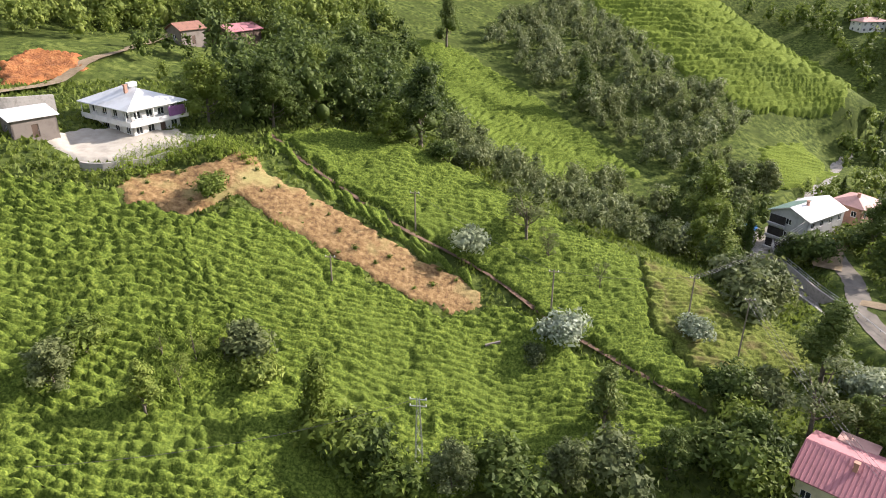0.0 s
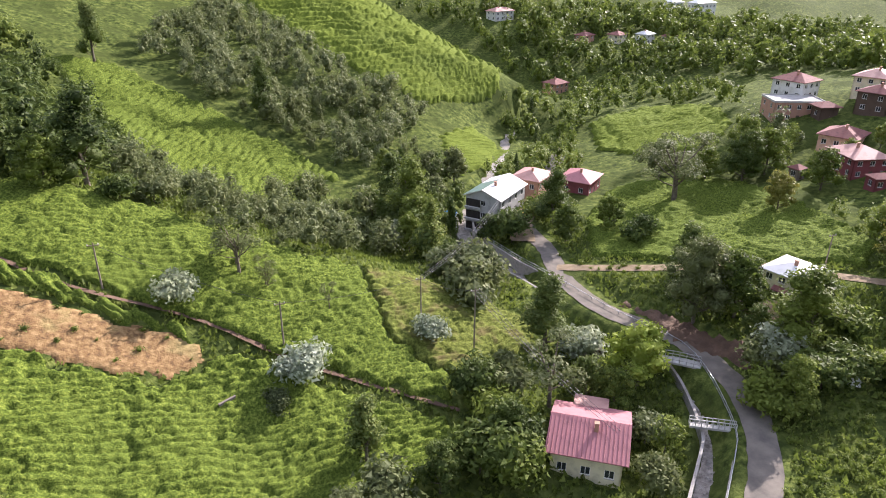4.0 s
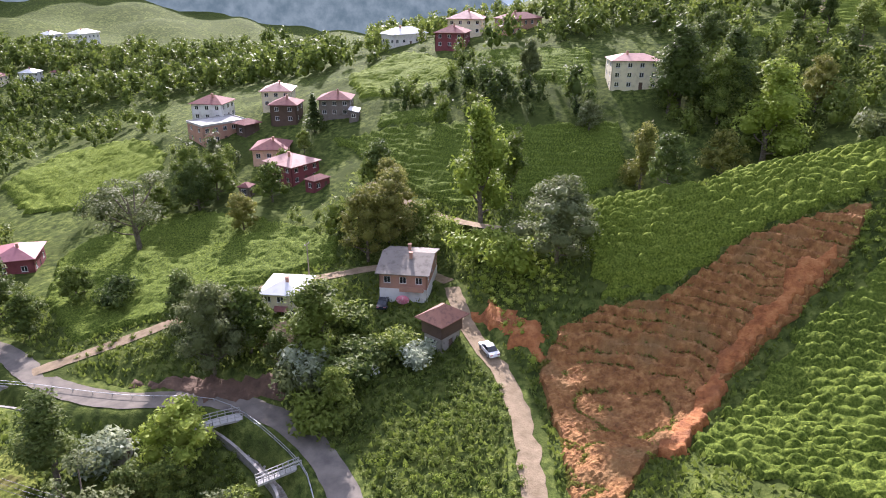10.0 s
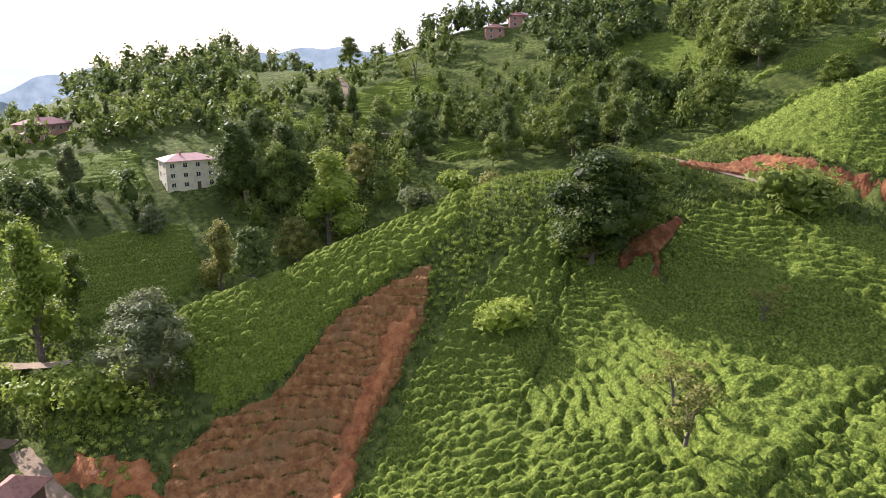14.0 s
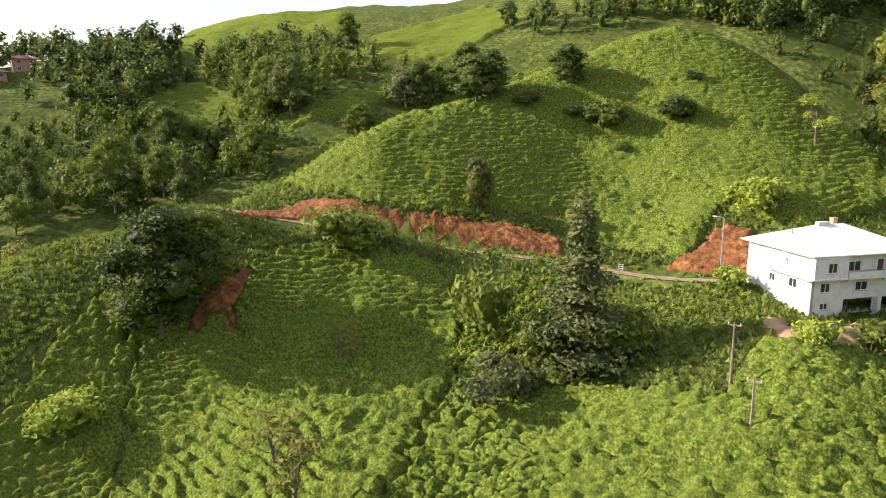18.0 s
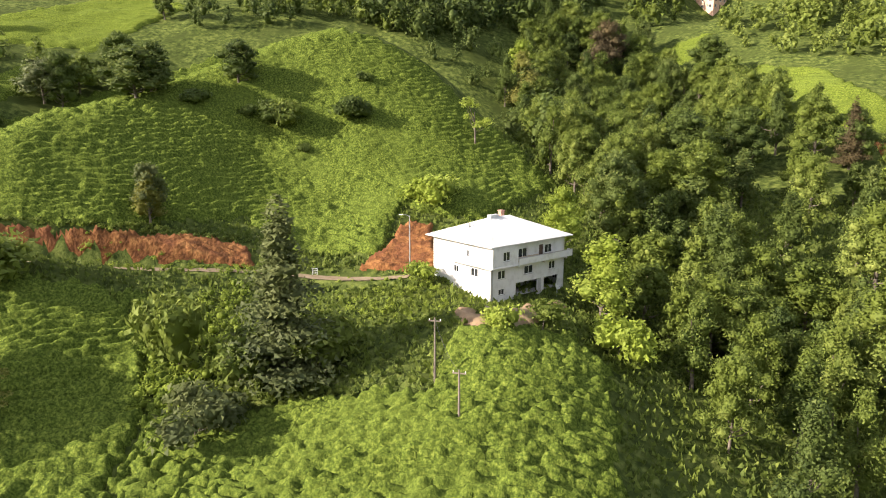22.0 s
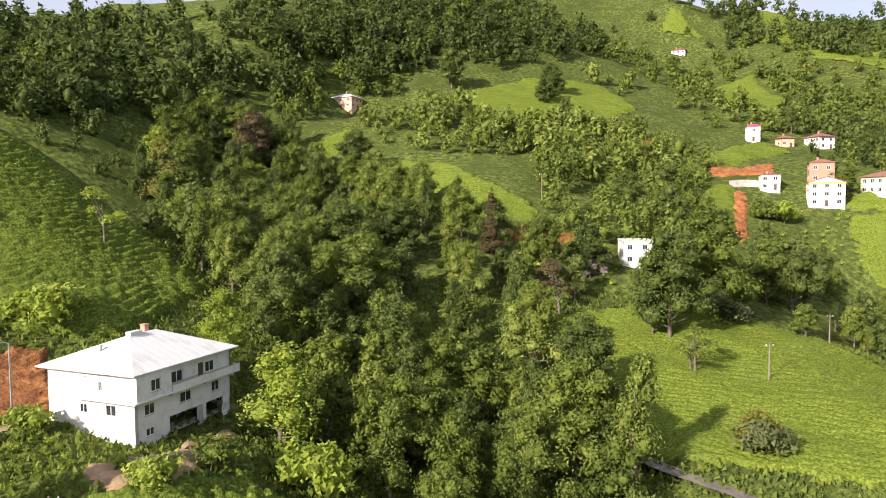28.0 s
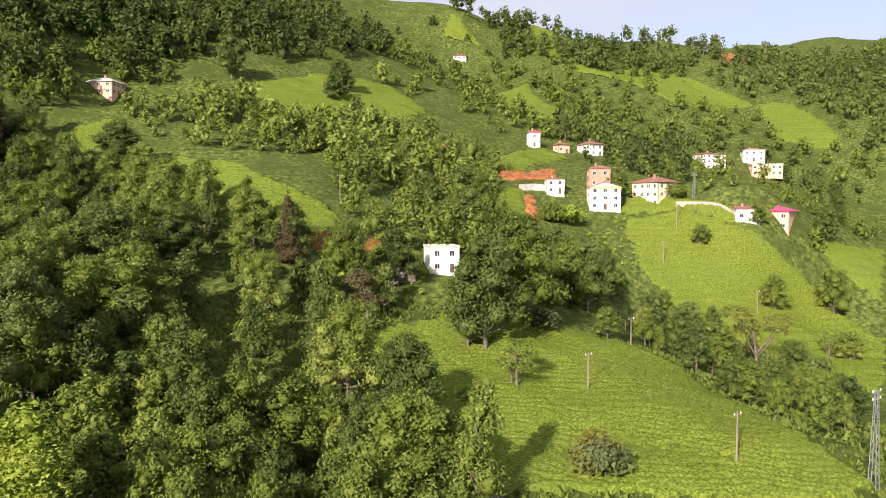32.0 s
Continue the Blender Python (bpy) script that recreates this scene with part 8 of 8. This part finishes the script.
# ---- vehicles ----
def car(x, y, z, angle, colour, words, long=4.5, name="car", tall=1.42):
    """A saloon: body, cabin glass, roof, bumpers, lamps, four wheels."""
    e = thing(name, turned(x, y, z, angle), words, "car")
    L, W, H = long / 2, 0.87, tall
    ring = [(-L, 0.35), (-L + 0.1, 0.82), (-L + 0.75, 0.9), (-0.35 * L, 0.92), (0.42 * L, 0.9), (L - 0.15, 0.72), (L, 0.45), (L - 0.1, 0.25), (-L + 0.1, 0.25)]
    n = len(ring)
    v = [(px, s * W * (0.93 if abs(px) > L * 0.9 else 1), pz) for s in (-1, 1) for px, pz in ring]
    f = [list(range(n - 1, -1, -1)), list(range(n, 2 * n))] + [[k, (k + 1) % n, (k + 1) % n + n, k + n] for k in range(n)]
    put("body", mixed_mesh("body", v, [g[::-1] for g in f], colour), e)
    top = [(-L + 0.7, 0.9, 0.8), (-0.3 * L, H - 0.03, 0.62), (0.12 * L, H - 0.03, 0.62), (0.5 * L, 0.9, 0.8)]
    v = [(px, s * w, pz) for s in (-1, 1) for px, pz, w in top]
    put("cabin_glass", mixed_mesh("cabin_glass", v, [(0, 1, 2, 3), (7, 6, 5, 4), (0, 4, 5, 1), (1, 5, 6, 2), (2, 6, 7, 3)], GLASS), e, label="dark tinted car windows")
    part("roof", boxes((-0.34 * L, -0.63, H - 0.05, 0.15 * L, 0.63, H)), colour, e)
    for sx in (-0.62, 0.62):
        for sy in (-1, 1):
            w = part("wheel", tube([(sx * L, sy * 0.87 - 0.1, 0.32), (sx * L, sy * 0.87 + 0.06, 0.32)], [0.32, 0.32], 14), IRON, e)
            part("rim", tube([(sx * L, sy * 0.93 - 0.04, 0.32), (sx * L, sy * 0.93 + 0.02, 0.32), (sx * L, sy * 0.93 + 0.03, 0.32)], [0.2, 0.2, 0.01], 10), STEEL, w)
    for sy in (-0.6, 0.6):
        part("headlight", boxes((L - 0.16, sy - 0.18, 0.55, L - 0.02, sy + 0.18, 0.68)), FRAME_WHITE, e)
        part("tail_light", boxes((-L - 0.01, sy - 0.2, 0.62, -L + 0.12, sy + 0.2, 0.78)), ROOF_PINK, e)
    return e


CAR_WHITE = paint("white_car_paint", (0.8, 0.8, 0.8), 0.25)
CAR_DARK = paint("dark_car_paint", (0.03, 0.035, 0.045), 0.25)
CAR_YELLOW = paint("yellow_car_paint", (0.75, 0.5, 0.03), 0.35)
car(87.4, 49.2, 6.2, 45, CAR_WHITE, "white saloon car parked on the dirt track")
car(94.9, 71.6, 6.1, 20, CAR_DARK, "dark saloon car parked beside the house")
car(63.6, 139.8, 2.2, 60, CAR_YELLOW, "small yellow vehicle parked by the road", 3.4, "utility_vehicle", 1.7)

# ---- ditch, lanes and small walls ----
def on_ground(pts, up=0.0):
    return [(x, y, height(x, y) + up) for x, y in pts]


ribbon("ditch", on_ground([(-45.2, 114.2), (-37.1, 107.7), (-30.6, 104.9), (-20.4, 100.4), (-5.5, 97.1), (6.9, 89.6), (25.7, 79.3)], 0.05), 0.75, 0.05, CLAY_DARK, "dark narrow ditch between two tea gardens", "ditch", 0.1)
ribbon("meadow_lane", on_ground([(-31.5, -78.0), (-33.2, -74.2), (-34.7, -68.8), (-38.8, -62.6), (-42.0, -58.1)], 0.2), 2.4, 0.15, ASPHALT, "narrow grey lane below the meadow", "road", 0.1)
ribbon("farm_lane", on_ground([(-100.0, 98.0), (-93.6, 104.2), (-90.7, 108.6), (-87.5, 119.1), (-88.0, 131.3), (-88.2, 153.7), (-91.0, 182.5)], 0.25), 3.0, 0.1, DIRT_ROAD, "pale gravel lane above the farmyard", "road", 0.2)
ribbon("upper_path", on_ground([(209.4, -43.0), (225.7, -21.9), (232.4, 1.2), (236.4, 3.8), (272.2, -0.4), (306.6, -0.3)], 0.4), 3.0, 0.2, DIRT_ROAD, "pale path on the upper terraces", "road", 0.2)
ribbon("shed_lane", on_ground([(140.4, 99.1), (135.5, 88.6), (129.3, 74.3), (122.7, 60.5)], 0.3), 2.8, 0.2, DIRT_ROAD, "pale lane between the hedges", "road", 0.2)
ribbon("hut_lane", on_ground([(-63.5, -149.5), (-64.6, -144.0), (-55.0, -136.7), (-47.8, -135.4)], 0.3), 2.6, 0.2, ASPHALT, "grey lane beside the white block house", "road", 0.2)
ribbon("side_yard", on_ground([(58.5, 128.0), (63.0, 138.0), (72.0, 150.0), (80.0, 160.0)], 0.3), 5.0, 0.1, DIRT_ROAD, "pale dusty yard between the houses", "yard", 0.3)
along("yard_wall", on_ground([(-66, 91), (-63.1, 92), (-58, 97.5), (-54.5, 103)], 0), (-0.25, 0.25, -1.2, 0.9), STONEW, "old grey stone wall holding up the farmyard", "wall")
along("bank_wall", on_ground([(-90, 96), (-84, 99), (-79, 106)], 0), (-0.3, 0.3, -0.5, 3.2), STONEW, "tall dark stone retaining wall behind the barn", "wall")
along("ramp_wall", on_ground([(-173, -158), (-176, -153), (-179, -146), (-180.5, -140)], 0), (-0.4, 0.4, -2.0, 1.2), STONEW, "long pale concrete ramp wall below the village", "wall")
along("village_wall", on_ground([(-139, -197), (-146, -196), (-152, -192)], 0), (-0.2, 0.2, -1.0, 1.8), CONCRETE, "grey concrete garden wall beside the white house", "wall")
house(-75.4, 170.7, 62, 11, 8.5, 4.2, "old wooden house with a rusty red roof", "gable", ROOF_PINK, WOOD, 1, 1.5, 0.5, front=2, side=1, chimneys=0, sunk=2.5)
house(-84.0, 162.0, 62, 8, 6.5, 3.4, "weathered timber barn with a brown roof", "gable", ROOF_RUST, WOOD_GREY, 1, 1.6, 0.5, name="barn", category="barn", front=1, side=1, chimneys=0, sunk=2.5)
house(51.4, 86.8, 30, 3.2, 2.8, 1.8, "small round-roofed stone hut by the stream", "hip", ROOF_GREY, STONEW, 1, 0.5, 0.2, name="hut", category="hut", front=1, side=1, chimneys=0)


def tarp(x, y, words, material, size=2.2, tilt=25):
    z = height(x, y)
    n = 7
    u, w = np.meshgrid(np.linspace(-1, 1, n), np.linspace(-0.6, 0.6, n), indexing="ij")
    v = np.stack([u * size * 0.5, w * size * 0.5, 0.5 + 0.25 * np.sin(u * 3) * np.cos(w * 4) + w * math.tan(radians(tilt))], -1).reshape(-1, 3)
    f = grid_faces(n, n)
    v = np.vstack([v, v - (0, 0, 0.04)])
    o = new("tarpaulin", from_arrays("tarpaulin", v, np.vstack([f, f[:, ::-1] + n * n]), material))
    o.location = (x, y, z)
    return tagged(o, words, "tarpaulin")


tarp(51.4, 152.6, "blue plastic sheet lying among bushes", paint("blue_plastic", (0.05, 0.25, 0.6), 0.4), 3.0)
tarp(77.7, 63.9, "white plastic sheet on the weedy bank", FRAME_WHITE, 2.4)


def beam(x, y, long, angle, words, up=0.6, thick=0.12, material=None):
    o = part("timber", boxes((-long / 2, -thick, 0, long / 2, thick, 2 * thick)), material or WOOD_GREY)
    o.matrix_world = turned(x, y, height(x, y) + up, angle)
    return tagged(o, words, "timber")


beam(-3.5, 84.3, 2.4, 30, "pale wooden beam lying on the tea bushes", 0.75, 0.15)
for k in range(5):
    beam(24.6 + 0.7 * k, -70.9 + 0.4 * k, 3.2 - 0.3 * k, 40 + 25 * k, "loose weathered plank below the house", 0.25 + 0.1 * k)


def ladder_rack(x, y):
    e = thing("wooden_rack", turned(x, y, height(x, y), 20), "small wooden rack standing beside the lane", "rack")
    for s in (-0.4, 0.4):
        part("upright", boxes((s - 0.04, -0.04, 0, s + 0.04, 0.04, 1.2)), FRAME_WHITE, e)
    for k in range(3):
        part("rung", boxes((-0.4, -0.03, 0.3 + 0.35 * k, 0.4, 0.03, 0.38 + 0.35 * k)), FRAME_WHITE, e)


ladder_rack(59.2, -83.2)
# tufts left on the fallow strip and the cleared slope
undergrowth(FALLOW, 2.6, 0.55, "green", 401, "green tufts dotted over the dry stubble")
undergrowth([(60.0, 24.0), (80.0, 36.0), (91.1, 29.9), (104.1, 3.1), (94.8, 8.4), (80.0, 18.0)], 4.2, 0.6, "lime", 402, "green tufts on the cleared clay slope")
ledge_grass([(58.5, 29.1), (70.2, 33.4), (85.2, 40.8), (93.3, 40.1), (98.3, 34.9), (100.6, 26.4), (109.4, 16.0), (114.1, -0.4), (105.3, 2.2), (95.3, 10.2), (89.0, 16.3), (69.5, 23.2), (58.9, 24.5)], 1.15, 431)
maize([(-45.0, 66.6), (-41.1, 69.5), (-33.2, 73.1), (-29.5, 66.4), (-34.7, 62.2), (-38.3, 57.3), (-41.3, 57.2)], 0.85, 2.2, 411, "plot of standing yellow-green maize amid the tea")
maize([(-62.2, 93.8), (-60.2, 99.6), (-53.0, 107.8), (-46.5, 107.1), (-43.1, 101.7), (-48.4, 102.4), (-55.3, 96.8), (-59.7, 90.8)], 0.7, 2.3, 412, "strip of tall green maize below the farmyard")
maize([(-46.6, -162.4), (-55.6, -163.2), (-66.3, -154.5), (-55.6, -145.6), (-45.4, -152.8)], 0.9, 2.2, 413, "green maize and bean plot on the bank", "green")
weed_cover(2.6, 77)
far_wood([(330.0, 110.0), (420.0, 140.0), (520.0, 100.0), (520.0, 20.0), (440.0, 0.0), (380.0, 20.0), (309.9, 57.6)], 8, 8, 13, "dark", 501)
far_wood([(245.5, 128.0), (275.2, 102.5), (309.9, 57.6), (291.4, 29.7), (240.7, 58.5), (210.4, 88.5)], 6.5, 6, 10, "green", 502)
far_wood([(227.9, 58.8), (293.0, 24.9), (330.0, -30.0), (293.8, -58.3), (246.4, -19.4)], 8, 6, 10, "green", 503)
far_wood([(290.9, -93.5), (297.5, -110.3), (286.7, -122.6), (236.5, -97.6), (235.4, -84.9), (245.6, -73.1)], 5.0, 8, 13, "dark", 601, over=True)
far_wood([(246.7, -114.1), (237.7, -134.5), (208.7, -146.9), (184.8, -128.5), (182.1, -112.7), (197.4, -105.4), (234.9, -109.9)], 6.0, 7, 12, "green", 602, over=True)
far_wood([(146.1, -180.2), (115.2, -195.0), (120.2, -204.7), (156.2, -198.7)], 5.5, 7, 11, "dark", 603, over=True)
far_wood([(221.6, 8.6), (212.8, -28.2), (188.3, -52.3), (185.6, -76.8), (196.9, -84.9), (226.6, -65.4), (236.3, -32.9)], 6.5, 6, 11, "dark", 604, over=True)
far_wood([(-294.4, -404.5), (-336.6, -389.1), (-388.0, -376.6), (-407.3, -345.5), (-392.6, -324.7), (-338.0, -338.8), (-307.5, -367.3), (-280.2, -391.9)], 7, 9, 14, "dark", 605, over=True)
far_wood([(-29.3, -326.0), (-61.2, -320.2), (-123.3, -334.1), (-203.9, -395.9), (-217.4, -420.6), (-151.3, -401.6), (-69.6, -354.8), (-34.9, -346.2)], 7, 8, 13, "dark", 606, over=True)
